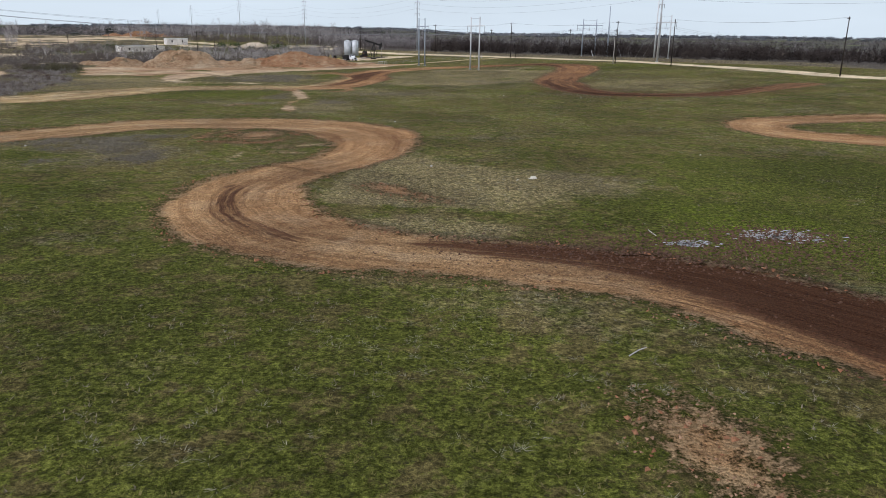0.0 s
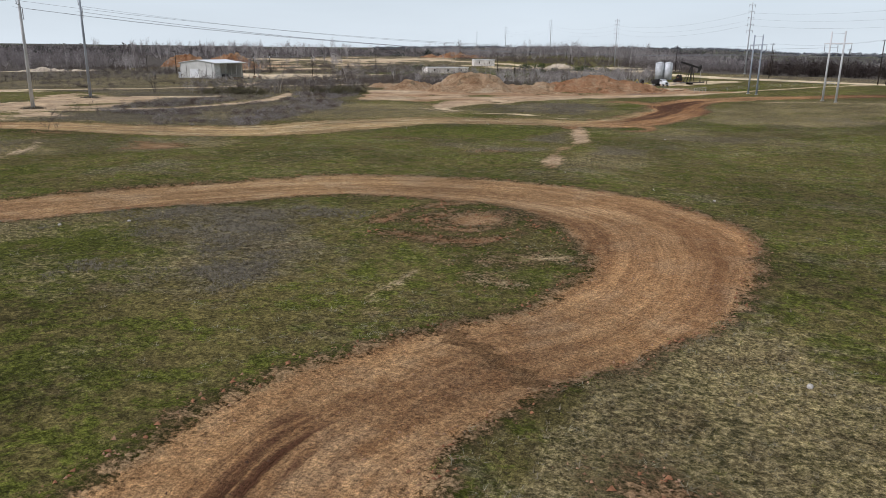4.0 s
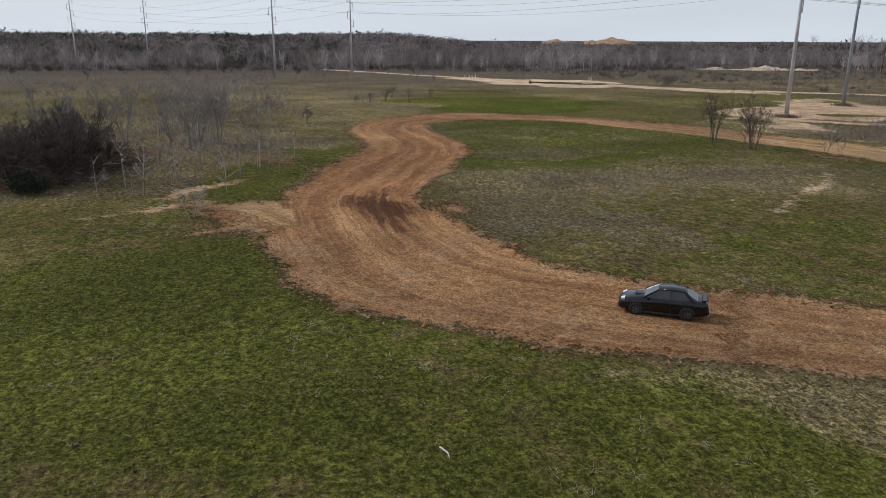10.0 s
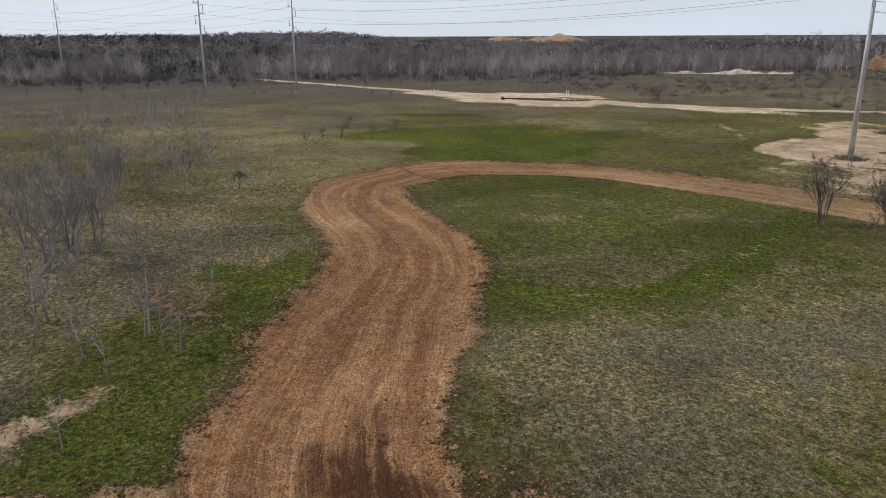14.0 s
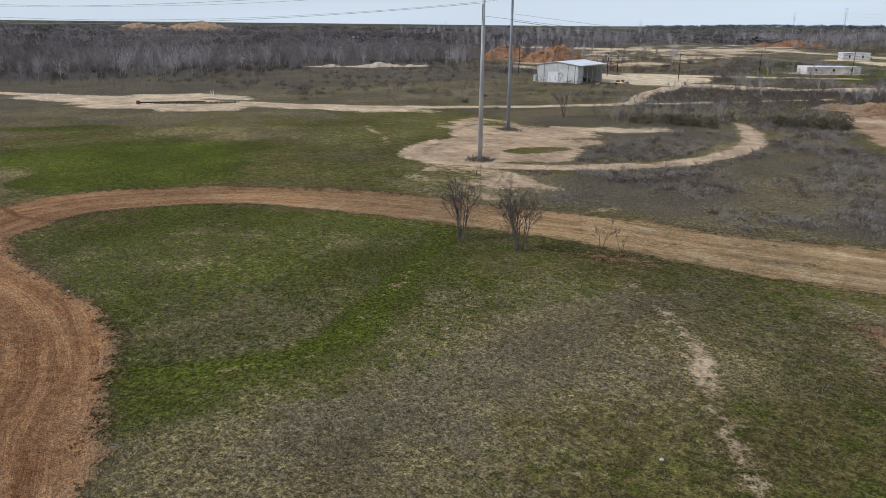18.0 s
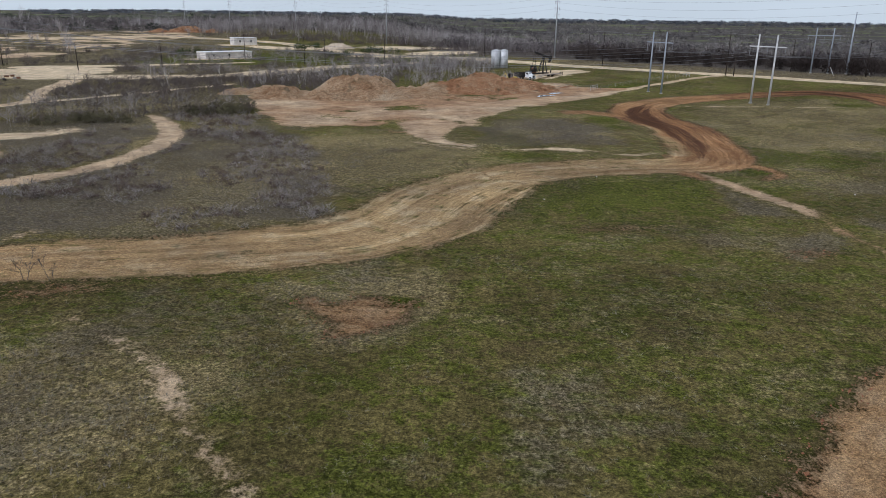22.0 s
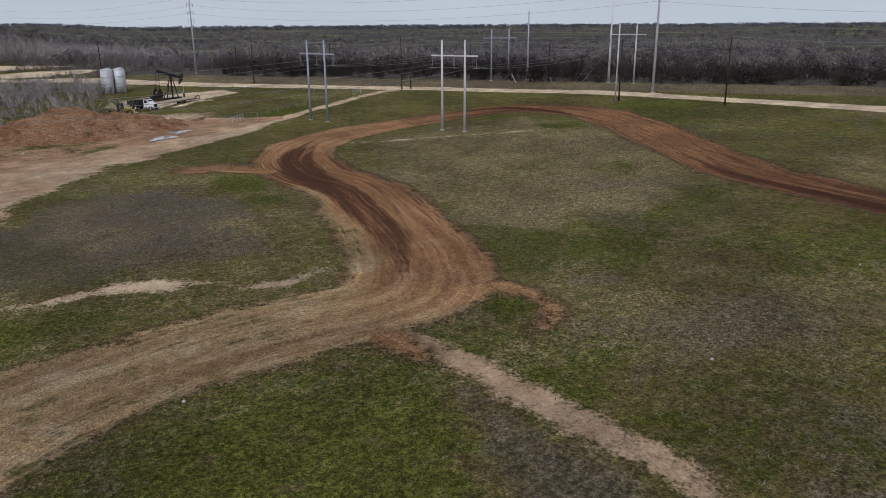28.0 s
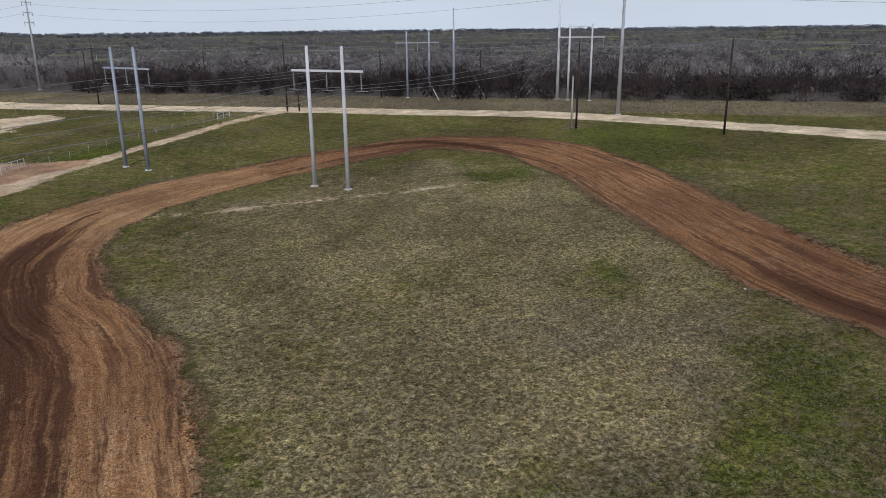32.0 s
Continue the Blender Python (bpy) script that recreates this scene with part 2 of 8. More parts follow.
    edge = k.math("ADD", k.attr("dirt"), k.math("ADD", k.math("ADD", sway(mid, 0.95), sway(clump, 0.65)), k.math("ADD", sway(fine, 0.60), sway(wide, 0.5))))
    bare = k.step(edge, 0.40, 0.60)
    red, wet = k.attr("red"), k.attr("wet")
    # where the track is little used, grass keeps a hold between the wheel marks
    tufty = k.math("MULTIPLY", k.step(k.math("ADD", k.math("ADD", k.math("MULTIPLY", rut, 0.5), k.math("MULTIPLY", soft, 0.6)), k.math("MULTIPLY", k.math("SUBTRACT", 1.0, k.attr("dirt")), 0.12)), 0.56, 0.70), k.step(red, 0.42, 0.12))
    bare = k.math("MULTIPLY", bare, k.math("SUBTRACT", 1.0, k.math("MULTIPLY", tufty, 0.85)))
    f = k.step(k.math("ADD", k.math("MULTIPLY", lane, 0.45), k.math("MULTIPLY", mid, 0.55)), 0.34, 0.66)
    tan = k.mix(f, (0.320, 0.206, 0.112), (0.492, 0.350, 0.206))
    rust = k.mix(f, (0.250, 0.102, 0.045), (0.432, 0.218, 0.110))
    earth = k.mix(red, tan, rust)
    worn = k.math("MULTIPLY", k.step(rut, 0.46, 0.66), k.step(k.noise(0.09, 3.0), 0.40, 0.66, 0.10, 0.46))
    dust = k.math("MULTIPLY", k.step(k.math("ADD", k.noise(0.21, 5.0, 0.65), sway(lane, 0.5)), 0.49, 0.67), k.math("SUBTRACT", 0.75, k.math("MULTIPLY", red, 0.55)))
    earth = k.mix(dust, earth, k.mix(red, (0.540, 0.420, 0.290), (0.470, 0.278, 0.168)))
    earth = k.mix(worn, earth, k.mix(red, (0.190, 0.105, 0.055), (0.120, 0.050, 0.027)))
    earth = k.mix(k.math("MULTIPLY", k.step(tread, 0.56, 0.68), 0.16), earth, (0.470, 0.310, 0.195))
    earth = grain(earth, k.noise(0.045, 3.0), 0.38, 0.62, 0.76, 1.14)
    earth = grain(earth, lane, 0.38, 0.62, 0.88, 1.08)
    earth = grain(earth, tread, 0.36, 0.64, 0.92, 1.07)
    earth = grain(earth, clump, 0.36, 0.64, 0.78, 1.18)
    earth = grain(earth, fine, 0.34, 0.66, 0.52, 1.42)
    earth = grain(earth, grit, 0.34, 0.66, 0.66, 1.32)
    soak = k.step(k.math("ADD", k.math("MULTIPLY", wet, 1.15), k.math("ADD", sway(rut, 1.7), k.math("ADD", sway(mid, 0.9), k.math("ADD", sway(clump, 0.6), sway(lane, 1.7))))), 0.30, 0.90)
    damp = k.mix(k.step(k.math("ADD", wet, sway(rut, 1.6)), 0.70, 1.15), k.mix(k.step(k.math("ADD", k.math("MULTIPLY", fine, 0.6), k.math("MULTIPLY", rut, 0.4)), 0.36, 0.64), (0.050, 0.023, 0.011), (0.140, 0.066, 0.034)), k.mix(k.step(fine, 0.36, 0.64), (0.026, 0.010, 0.005), (0.074, 0.031, 0.014)))
    earth = k.mix(soak, earth, damp)
    left = k.math("MULTIPLY", k.step(k.math("ADD", k.math("SUBTRACT", 1.1, k.attr("dirt")), k.math("ADD", sway(clump, 0.7), sway(mid, 0.6))), 0.42, 0.62), 0.55)
    earth = k.mix(left, earth, k.mix(k.step(fine, 0.35, 0.65), (0.120, 0.088, 0.042), (0.300, 0.230, 0.140)))
    churn = k.step(k.math("ADD", wet, k.math("ADD", sway(clump, 1.4), sway(fine, 1.4))), 0.62, 1.0)
    g = k.mix(k.math("MULTIPLY", churn, 0.85), g, damp)
    g = k.mix(bare, g, earth)
    # pale caliche of the roads and the yard
    pedge = k.math("ADD", k.attr("pale"), k.math("ADD", k.math("ADD", sway(wide, 0.5), sway(mid, 0.8)), k.math("ADD", sway(clump, 0.5), sway(fine, 0.3))))
    blend = k.math("ADD", k.math("MULTIPLY", soft, 0.6), k.math("MULTIPLY", mid, 0.4))
    sand = k.mix(k.step(blend, 0.36, 0.64), (0.525, 0.404, 0.270), (0.775, 0.632, 0.455))
    sand = k.mix(k.attr("sandred"), sand, k.mix(k.step(blend, 0.34, 0.66), (0.262, 0.150, 0.088), (0.450, 0.288, 0.176)))
    sand = grain(sand, wide, 0.36, 0.64, 0.80, 1.14)
    sand = grain(sand, clump, 0.34, 0.66, 0.84, 1.12)
    sand = grain(sand, fine, 0.32, 0.68, 0.78, 1.18)
    sand = k.mix(k.math("MULTIPLY", k.step(k.noise(0.5, 5.0, 0.7), 0.56, 0.66), k.step(clump, 0.40, 0.60, 0.2, 0.8)), sand, (0.205, 0.145, 0.090))
    g = k.mix(k.math("MULTIPLY", k.step(pedge, 0.38, 0.66), k.math("SUBTRACT", 1.0, k.math("MULTIPLY", k.step(k.attr("dirt"), 0.42, 0.62), 0.9))), g, sand)
    h = k.math("ADD", k.math("ADD", k.math("MULTIPLY", clump, 0.6), k.math("MULTIPLY", fine, 0.45)), k.math("MULTIPLY", grit, 0.15))
    h = k.math("ADD", h, k.math("MULTIPLY", k.math("MULTIPLY", rut, bare), 1.2))
    k.bump(h, 1.0, 0.24)
    return k.done(g, k.math("SUBTRACT", 0.95, k.math("MULTIPLY", k.math("MULTIPLY", soak, bare), 0.12)))


M_GROUND = ground_material()
M_CLOD = two_tone("earth_clod", (0.20, 0.105, 0.056), (0.38, 0.235, 0.14), 3, 25, 0.95, 0, 0.1)
M_EDGECLOD = two_tone("edge_clod", (0.17, 0.072, 0.036), (0.34, 0.165, 0.085), 3, 25, 0.95, 0, 0.1)
M_DARKCLOD = two_tone("damp_clod", (0.06, 0.03, 0.018), (0.14, 0.075, 0.045), 3, 25, 0.85, 0, 0.2)


def tipped_earth(name, low, mid, high):
    """Dug earth: bands of three tones, dark crumbs and pale dry crusts, painted shade in the darker noise."""
    k = Nodes(name, 0.95, 0, 0.03)
    wide, soft, crumb = k.noise(0.11, 4.0, 0.6), k.noise(0.5, 5.0, 0.65, k.pos((1, 1, 2.2))), k.noise(3.0, 5.0, 0.7)
    f = k.math("ADD", k.math("MULTIPLY", wide, 0.55), k.math("MULTIPLY", soft, 0.45))
    c = k.mix(k.step(f, 0.36, 0.52), low, mid)
    c = k.mix(k.step(f, 0.50, 0.64), c, high)
    c = k.mix(1.0, c, k.mix(k.step(crumb, 0.34, 0.66), (0.50, 0.49, 0.48), (1.32, 1.32, 1.28)), "MULTIPLY")
    # darker blotches and streaks: erosion, and slope shade put into the colour
    c = k.mix(k.step(k.noise(0.3, 4.0, 0.7), 0.57, 0.66, 0.0, 0.7), c, (0.130, 0.100, 0.058))
    c = k.mix(k.step(k.noise(0.8, 6.0, 0.7, k.pos((1, 1, 0.4))), 0.56, 0.68, 0.0, 0.55), c, low)
    k.bump(k.math("ADD", k.math("MULTIPLY", soft, 2.5), crumb), 1.0, 0.7)
    return k.done(c)


M_MOUND = tipped_earth("mound_earth", (0.300, 0.172, 0.092), (0.470, 0.315, 0.190), (0.580, 0.455, 0.315))
M_PILE = tipped_earth("red_earth", (0.235, 0.100, 0.048), (0.405, 0.222, 0.120), (0.500, 0.350, 0.220))
M_SAND = two_tone("pale_sand", (0.38, 0.30, 0.21), (0.54, 0.45, 0.34), 0.2, 2.2, 0.95, 0, 0.1, 0.6, 0.05, 0.15)
M_GRASS = blades("green_blades", (0.082, 0.086, 0.013), (0.132, 0.122, 0.027), (0.170, 0.140, 0.060))
M_PALESTRAW = blades("bleached_blades", (0.290, 0.262, 0.178), (0.400, 0.365, 0.262), (0.190, 0.176, 0.104))
M_STRAW = blades("straw_blades", (0.165, 0.138, 0.086), (0.245, 0.208, 0.140), (0.120, 0.100, 0.064))
M_WEED = blades("grey_weeds", (0.112, 0.095, 0.070), (0.165, 0.142, 0.106), (0.225, 0.196, 0.150))
M_BARK = two_tone("bare_bark", (0.085, 0.068, 0.055), (0.17, 0.145, 0.12), 1.5, 14, 0.9, 0, 0.1)
M_PALEBARK = two_tone("bleached_bark", (0.34, 0.31, 0.27), (0.52, 0.48, 0.42), 1.5, 14, 0.9, 0, 0.1)
M_TWIG = blades("bare_twigs", (0.120, 0.100, 0.084), (0.165, 0.142, 0.122), (0.085, 0.066, 0.056))
M_GREYTWIG = blades("grey_twigs", (0.28, 0.250, 0.226), (0.39, 0.356, 0.326), (0.15, 0.128, 0.112))
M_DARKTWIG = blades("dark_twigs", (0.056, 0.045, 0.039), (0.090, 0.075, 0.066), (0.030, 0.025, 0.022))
M_REDTWIG = blades("red_brown_twigs", (0.125, 0.088, 0.072), (0.170, 0.128, 0.108), (0.060, 0.044, 0.036))
M_CEDAR = blades("cedar_leaves", (0.036, 0.046, 0.028), (0.056, 0.064, 0.040), (0.026, 0.032, 0.024))
M_HEDGE = blades("green_hedge", (0.046, 0.066, 0.022), (0.070, 0.092, 0.032), (0.050, 0.055, 0.026))
M_SCRUB = blades("scrub_leaves", (0.086, 0.084, 0.040), (0.124, 0.114, 0.062), (0.100, 0.084, 0.058))
M_GREYWOODS = tree_tones("pale_grey_woods", (0.150, 0.127, 0.116), (0.310, 0.278, 0.260), (0.500, 0.462, 0.438))
M_BROWNWOODS = tree_tones("brown_woods", (0.092, 0.078, 0.075), (0.182, 0.158, 0.151), (0.272, 0.243, 0.231))
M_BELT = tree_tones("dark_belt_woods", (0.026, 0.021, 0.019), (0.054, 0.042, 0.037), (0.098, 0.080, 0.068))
M_VALLEY = tree_tones("valley_woods", (0.082, 0.073, 0.072), (0.190, 0.172, 0.166), (0.262, 0.246, 0.216))
M_RIDGE = tree_tones("ridge_evergreens", (0.022, 0.031, 0.021), (0.042, 0.055, 0.036), (0.076, 0.084, 0.060))
# pale blue-grey: distance haze put into the colour of the woods
M_HAZELINE = tree_tones("haze_tinted_horizon_woods", (0.076, 0.082, 0.092), (0.120, 0.128, 0.142), (0.170, 0.178, 0.190))
M_STEEL = two_tone("galvanised_steel", (0.40, 0.40, 0.39), (0.58, 0.57, 0.55), 0.3, 6, 0.7, 0.0, 0.4, 0.1)
M_MIDSTEEL = two_tone("weathered_steel", (0.30, 0.31, 0.31), (0.44, 0.44, 0.43), 0.3, 6, 0.7, 0.0, 0.4, 0.1)
M_BLUESTEEL = two_tone("dull_steel", (0.22, 0.25, 0.28), (0.34, 0.37, 0.40), 0.3, 6, 0.7, 0.0, 0.4, 0.1)
M_CONCRETE = two_tone("concrete", (0.38, 0.36, 0.32), (0.56, 0.54, 0.49), 0.8, 12, 0.9, 0, 0.2)
M_WOODPOLE = two_tone("creosoted_wood", (0.022, 0.017, 0.014), (0.058, 0.045, 0.036), 0.5, 9, 0.9, 0, 0.15)
M_GREYWOOD = two_tone("weathered_wood", (0.24, 0.215, 0.18), (0.40, 0.37, 0.32), 0.5, 9, 0.9, 0, 0.15)
M_INSUL = two_tone("porcelain", (0.20, 0.20, 0.20), (0.36, 0.36, 0.36), 1, 8, 0.3, 0, 0.5)
M_CABLE = two_tone("aluminium_cable", (0.20, 0.20, 0.21), (0.34, 0.34, 0.35), 0.2, 3, 0.5, 0.4, 0.4)
M_IRON = two_tone("oily_iron", (0.012, 0.011, 0.010), (0.035, 0.030, 0.027), 0.8, 9, 0.6, 0.3, 0.4)
M_TANK = two_tone("white_tank_paint", (0.40, 0.41, 0.41), (0.58, 0.59, 0.59), 0.4, 5, 0.5, 0.1, 0.4, 0.1)
M_WALL = two_tone("ribbed_metal_wall", (0.50, 0.49, 0.44), (0.66, 0.65, 0.60), 0.25, 4, 0.6, 0.1, 0.3, 0.1)
M_ROOF = two_tone("white_metal_roof", (0.66, 0.66, 0.64), (0.82, 0.82, 0.80), 0.25, 4, 0.5, 0.1, 0.4, 0.1)
M_DARK = two_tone("shaded_void", (0.03, 0.028, 0.025), (0.07, 0.065, 0.058), 0.5, 6, 0.9, 0, 0.1)
M_BLOCK = two_tone("whitewashed_block", (0.50, 0.47, 0.43), (0.70, 0.67, 0.62), 0.4, 5, 0.85, 0, 0.2)
M_WHITE = two_tone("white_truck_paint", (0.66, 0.66, 0.65), (0.80, 0.80, 0.79), 0.6, 8, 0.35, 0, 0.5, 0.05)
M_YELLOW = two_tone("machine_yellow", (0.42, 0.29, 0.04), (0.56, 0.42, 0.10), 0.8, 8, 0.5, 0, 0.4, 0.1)
M_RUBBER = two_tone("tyre_rubber", (0.012, 0.012, 0.012), (0.045, 0.036, 0.028), 2, 14, 0.9, 0, 0.2)
M_DECK = two_tone("trailer_planks", (0.22, 0.17, 0.12), (0.38, 0.32, 0.25), 1, 9, 0.9, 0, 0.15)
M_BLACK = two_tone("black_car_paint", (0.004, 0.004, 0.005), (0.009, 0.009, 0.010), 1.5, 18, 0.16, 0, 0.45, 0.03, 0.02)
M_GLASS = two_tone("dark_glass", (0.010, 0.012, 0.014), (0.022, 0.024, 0.026), 1, 6, 0.05, 0, 0.8, 0.0, 0.02)
M_RIM = two_tone("dark_alloy", (0.06, 0.06, 0.06), (0.16, 0.15, 0.14), 3, 20, 0.4, 0.7, 0.5)
M_LAMP = two_tone("lamp_lens", (0.62, 0.64, 0.66), (0.80, 0.82, 0.84), 3, 20, 0.12, 0, 0.7, 0.02)
M_RED = two_tone("red_lens", (0.22, 0.012, 0.010), (0.34, 0.03, 0.02), 3, 20, 0.15, 0, 0.7, 0.02)
M_PLASTIC = two_tone("black_plastic", (0.012, 0.012, 0.012), (0.03, 0.028, 0.026), 3, 20, 0.6, 0, 0.4)
M_CREAM = two_tone("faded_carton", (0.50, 0.46, 0.36), (0.72, 0.68, 0.58), 3, 20, 0.8, 0, 0.2)
# pale base: muddy water, with some of the sky's reflection put into the colour
M_WATER = Nodes("puddle_water", 0.03, 0, 1.0).done((0.42, 0.40, 0.37))
M_RUSTPIPE = two_tone("rusted_pipe", (0.12, 0.06, 0.035), (0.24, 0.13, 0.08), 1, 9, 0.85, 0.2, 0.2)


# ---- the lie of the land ----
def smooth(a, b, v):
    s = np.clip((v - a) / (b - a), 0, 1)
    return s * s * (3 - 2 * s)


def land(x, y):
    """Height of the ground: a flat field, a slight rise to the road, a wooded valley behind it, a ridge in the west."""
    x, y = np.asarray(x, float), np.asarray(y, float)
    z = 0.4 * np.log1p(np.exp(np.clip((0.040 * x + 0.021 * (y - 215)) / 0.4, -50, 50)))
    z = 8.0 * np.tanh(z / 8.0)
    u = 0.744 * x + 0.668 * y
    z = z - 16.0 * smooth(292, 494, u) * smooth(-260, 40, x)
    r = np.hypot(x + 40, y - 100)
    z = z + 26.0 * smooth(1200, 4600, r)
    z = z + 15.0 * smooth(430, 820, -x) * smooth(330, 150, y + 0.12 * (x + 400)) * smooth(2600, 1500, r)
    z = z + 7.0 * smooth(420, 760, y - 0.5 * x - 160) * smooth(-60, -200, x) * smooth(2600, 1500, r)
    z = z + 0.10 * np.sin(x * 0.071 + 1.3) * np.sin(y * 0.083) + 0.05 * np.sin(x * 0.23 + y * 0.17)
    return z


def fbm(x, y, size, seed=0, octaves=3):
    """Smooth random hills between -1 and 1, the widest of them about size metres."""
    x, y = np.asarray(x, float) / size, np.asarray(y, float) / size
    total, amp, norm = 0.0, 1.0, 0.0
    for o in range(octaves):
        cell = np.random.default_rng(seed * 17 + o).uniform(-1, 1, (256, 256))
        i, j = np.floor(x).astype(int), np.floor(y).astype(int)
        u, v = x - i, y - j
        u, v = u * u * (3 - 2 * u), v * v * (3 - 2 * v)
        a, b, c, d = cell[i % 256, j % 256], cell[(i + 1) % 256, j % 256], cell[i % 256, (j + 1) % 256], cell[(i + 1) % 256, (j + 1) % 256]
        total = total + amp * (a * (1 - u) * (1 - v) + b * u * (1 - v) + c * (1 - u) * v + d * u * v)
        norm += amp
        amp *= 0.55
        x, y = x * 2.03 + 11.3, y * 2.03 + 5.7
    return total / norm * 1.5


def at_land(x, y):
    return float(land(x, y))


def spline(points, gap=0.8):
    """Catmull-Rom through the given rows, sampled about every gap metres."""
    p = np.array(points, float)
    p = np.vstack([2 * p[0] - p[1], p, 2 * p[-1] - p[-2]])
    rows = []
    for i in range(1, len(p) - 2):
        a, b, c, d = p[i - 1:i + 3]
        n = max(2, int(np.hypot(*(c - b)[:2]) / gap))
        s = np.linspace(0, 1, n, endpoint=False)[:, None]
        rows.append(0.5 * (2 * b + (c - a) * s + (2 * a - 5 * b + 4 * c - d) * s * s + (3 * b - a - 3 * c + d) * s ** 3))
    return np.vstack(rows + [p[-2:-1]])


# the track, stretch by stretch: x, y, half width, redness, wetness
TRACK_START = [(112, -44, 6, .6, 0), (84, -30, 6, .6, 0), (60, -12, 6, .6, 0.1), (41.1, 6.9, 6, .6, 0.18), (27.9, 24.6, 6.4, .7, 0.3), (19.5, 34.6, 5.9, .7, 0.3), (13.3, 40.6, 5.0, .6, 0.28), (6.9, 43.1, 5.0, .5, 0.17), (0, 44.9, 4.7, .45, 0.036),
               (-7.1, 46.7, 5.1, .5, 0), (-13.1, 50.4, 5.9, .6, 0.015), (-17.9, 57.9, 5.9, .6, 0.03), (-18.7, 65.8, 5.0, .6, 0.015), (-16.1, 73.8, 4.7, .6, 0)]
TRACK_BEND = [(-16.1, 73.8, 4.7, .6, 0), (-11.9, 80.5, 4.4, .6, 0), (-10.3, 90.6, 5.4, .7, 0), (-12.4, 101.7, 7.2, .7, 0), (-17.6, 108.3, 7.0, .6, 0), (-26.2, 112.2, 6.6, .5, 0),
              (-37, 111.9, 6.1, .45, 0), (-49.2, 105.6, 5.4, .4, 0), (-58, 95, 5.4, .45, 0), (-62.5, 87.3, 5.2, .5, 0), (-67.7, 79.5, 5.3, .6, 0)]
TRACK_WEST = [(-67.7, 79.5, 5.3, .6, 0), (-73.5, 71.2, 6.2, .65, 0.015), (-79.5, 66.7, 7.3, .65, 0.03), (-87.1, 64.7, 7.8, .65, 0.09), (-94.1, 64.3, 7.2, .7, 0.06), (-104.2, 65.3, 6.2, .8, 0),
              (-116.3, 70.5, 6.4, .8, 0), (-130.5, 77.1, 6.8, .8, 0), (-141.7, 78.5, 6.8, .75, 0), (-152.9, 77.9, 6.3, .7, 0), (-163.6, 81.1, 6.2, .7, 0), (-169.7, 89.2, 5.6, .8, 0)]
TRACK_FAR = [(-169.7, 89.2, 5.6, .8, 0), (-170.2, 99.2, 5.6, .7, 0), (-163.7, 112, 5.4, .6, 0), (-150.9, 121.6, 5.6, .5, 0), (-137.9, 126.9, 5.6, .35, 0), (-121.9, 132.1, 6.2, .2, 0),
             (-104.8, 137.2, 6.8, .1, 0), (-91.3, 141.7, 7.6, .05, 0), (-83.5, 149.5, 8.8, .0, 0), (-78.5, 162, 8.6, .0, 0), (-71.8, 174.2, 7.4, .0, 0)]
TRACK_NORTH = [(-71.8, 174.2, 7.4, 0, 0), (-62.2, 181.5, 6.6, 0.05, 0), (-49.4, 185.8, 6.2, 0.15, 0), (-39.3, 187.8, 6.4, 0.35, 0.017), (-34.6, 191.3, 7.2, 0.6, 0.066), (-31.7, 199.6, 7.2, 0.75, 0.106), (-29.5, 212.9, 7.4, 0.75, 0.238), (-27.9, 232.2, 7.3, 0.8, 0.426), (-30.8, 248.4, 7.6, 0.8, 0.426), (-29.2, 262.9, 7, 0.7, 0.342), (-20.3, 277.2, 7, 0.6, 0.23), (1.6, 287.1, 5.8, 0.7, 0.22)]
TRACK_ARC = [(1.4, 286.9, 5.8, 0.7, 0.429), (18.9, 290.8, 5.6, 0.8, 0.567), (31.6, 291.3, 5.6, 0.8, 0.636), (41.9, 280.2, 6.6, 0.8, 0.532), (42.6, 263.9, 7.2, 0.8, 0.429), (37.9, 246.4, 7.2, 0.8, 0.429), (32, 227.7, 6.6, 0.8, 0.463), (28.2, 210.9, 6, 0.8, 0.567), (30, 187.7, 5.4, 0.7, 0.7), (36.2, 175.3, 4.6, 0.7, 0.7), (49.1, 170.1, 4.2, 0.6, 0.7), (63.2, 172, 4, 0.6, 0.7), (75, 179.6, 4.5, 0.6, 0.7), (87.5, 188.6, 4.5, 0.6, 0.498)]
TRACK_LOOP = [(83.4, 124.1, 4.5, .6, 0), (67, 126.1, 4.6, .6, 0), (50.4, 121.7, 4.8, .6, 0), (48.9, 110.9, 4.5, .6, 0), (62, 101.2, 4.5, .7, 0), (86.9, 90.9, 4.5, .6, 0)]
# bare spurs and scuffs off the track: x, y, half width, redness, wetness
SPUR_WEST = [(-90, 62.1, 2.6, .5, 0), (-95, 59.8, 3.2, .4, 0), (-101, 57.4, 2.6, .35, 0), (-101.6, 54.6, 1.5, .4, 0), (-103.5, 52, .8, .4, 0)]
RING_OUT = [(-34, 95.5, 0.52, 0.75, 0), (-33.5, 101.5, 0.67, 0.75, 0), (-30, 106.5, 0.62, 0.75, 0), (-25, 107, 0.62, 0.75, 0), (-22, 102, 0.57, 0.75, 0), (-22.6, 96, 0.57, 0.75, 0), (-26.5, 92.6, 0.67, 0.75, 0), (-31.5, 93, 0.57, 0.75, 0)]
RING_IN = [(-31, 98, 0.55, 0.75, 0), (-29.5, 103, 0.55, 0.75, 0), (-25.5, 103.5, 0.55, 0.75, 0), (-24.5, 98.5, 0.55, 0.75, 0), (-27.5, 95.8, 0.6, 0.75, 0), (-30, 97, 0.55, 0.75, 0)]
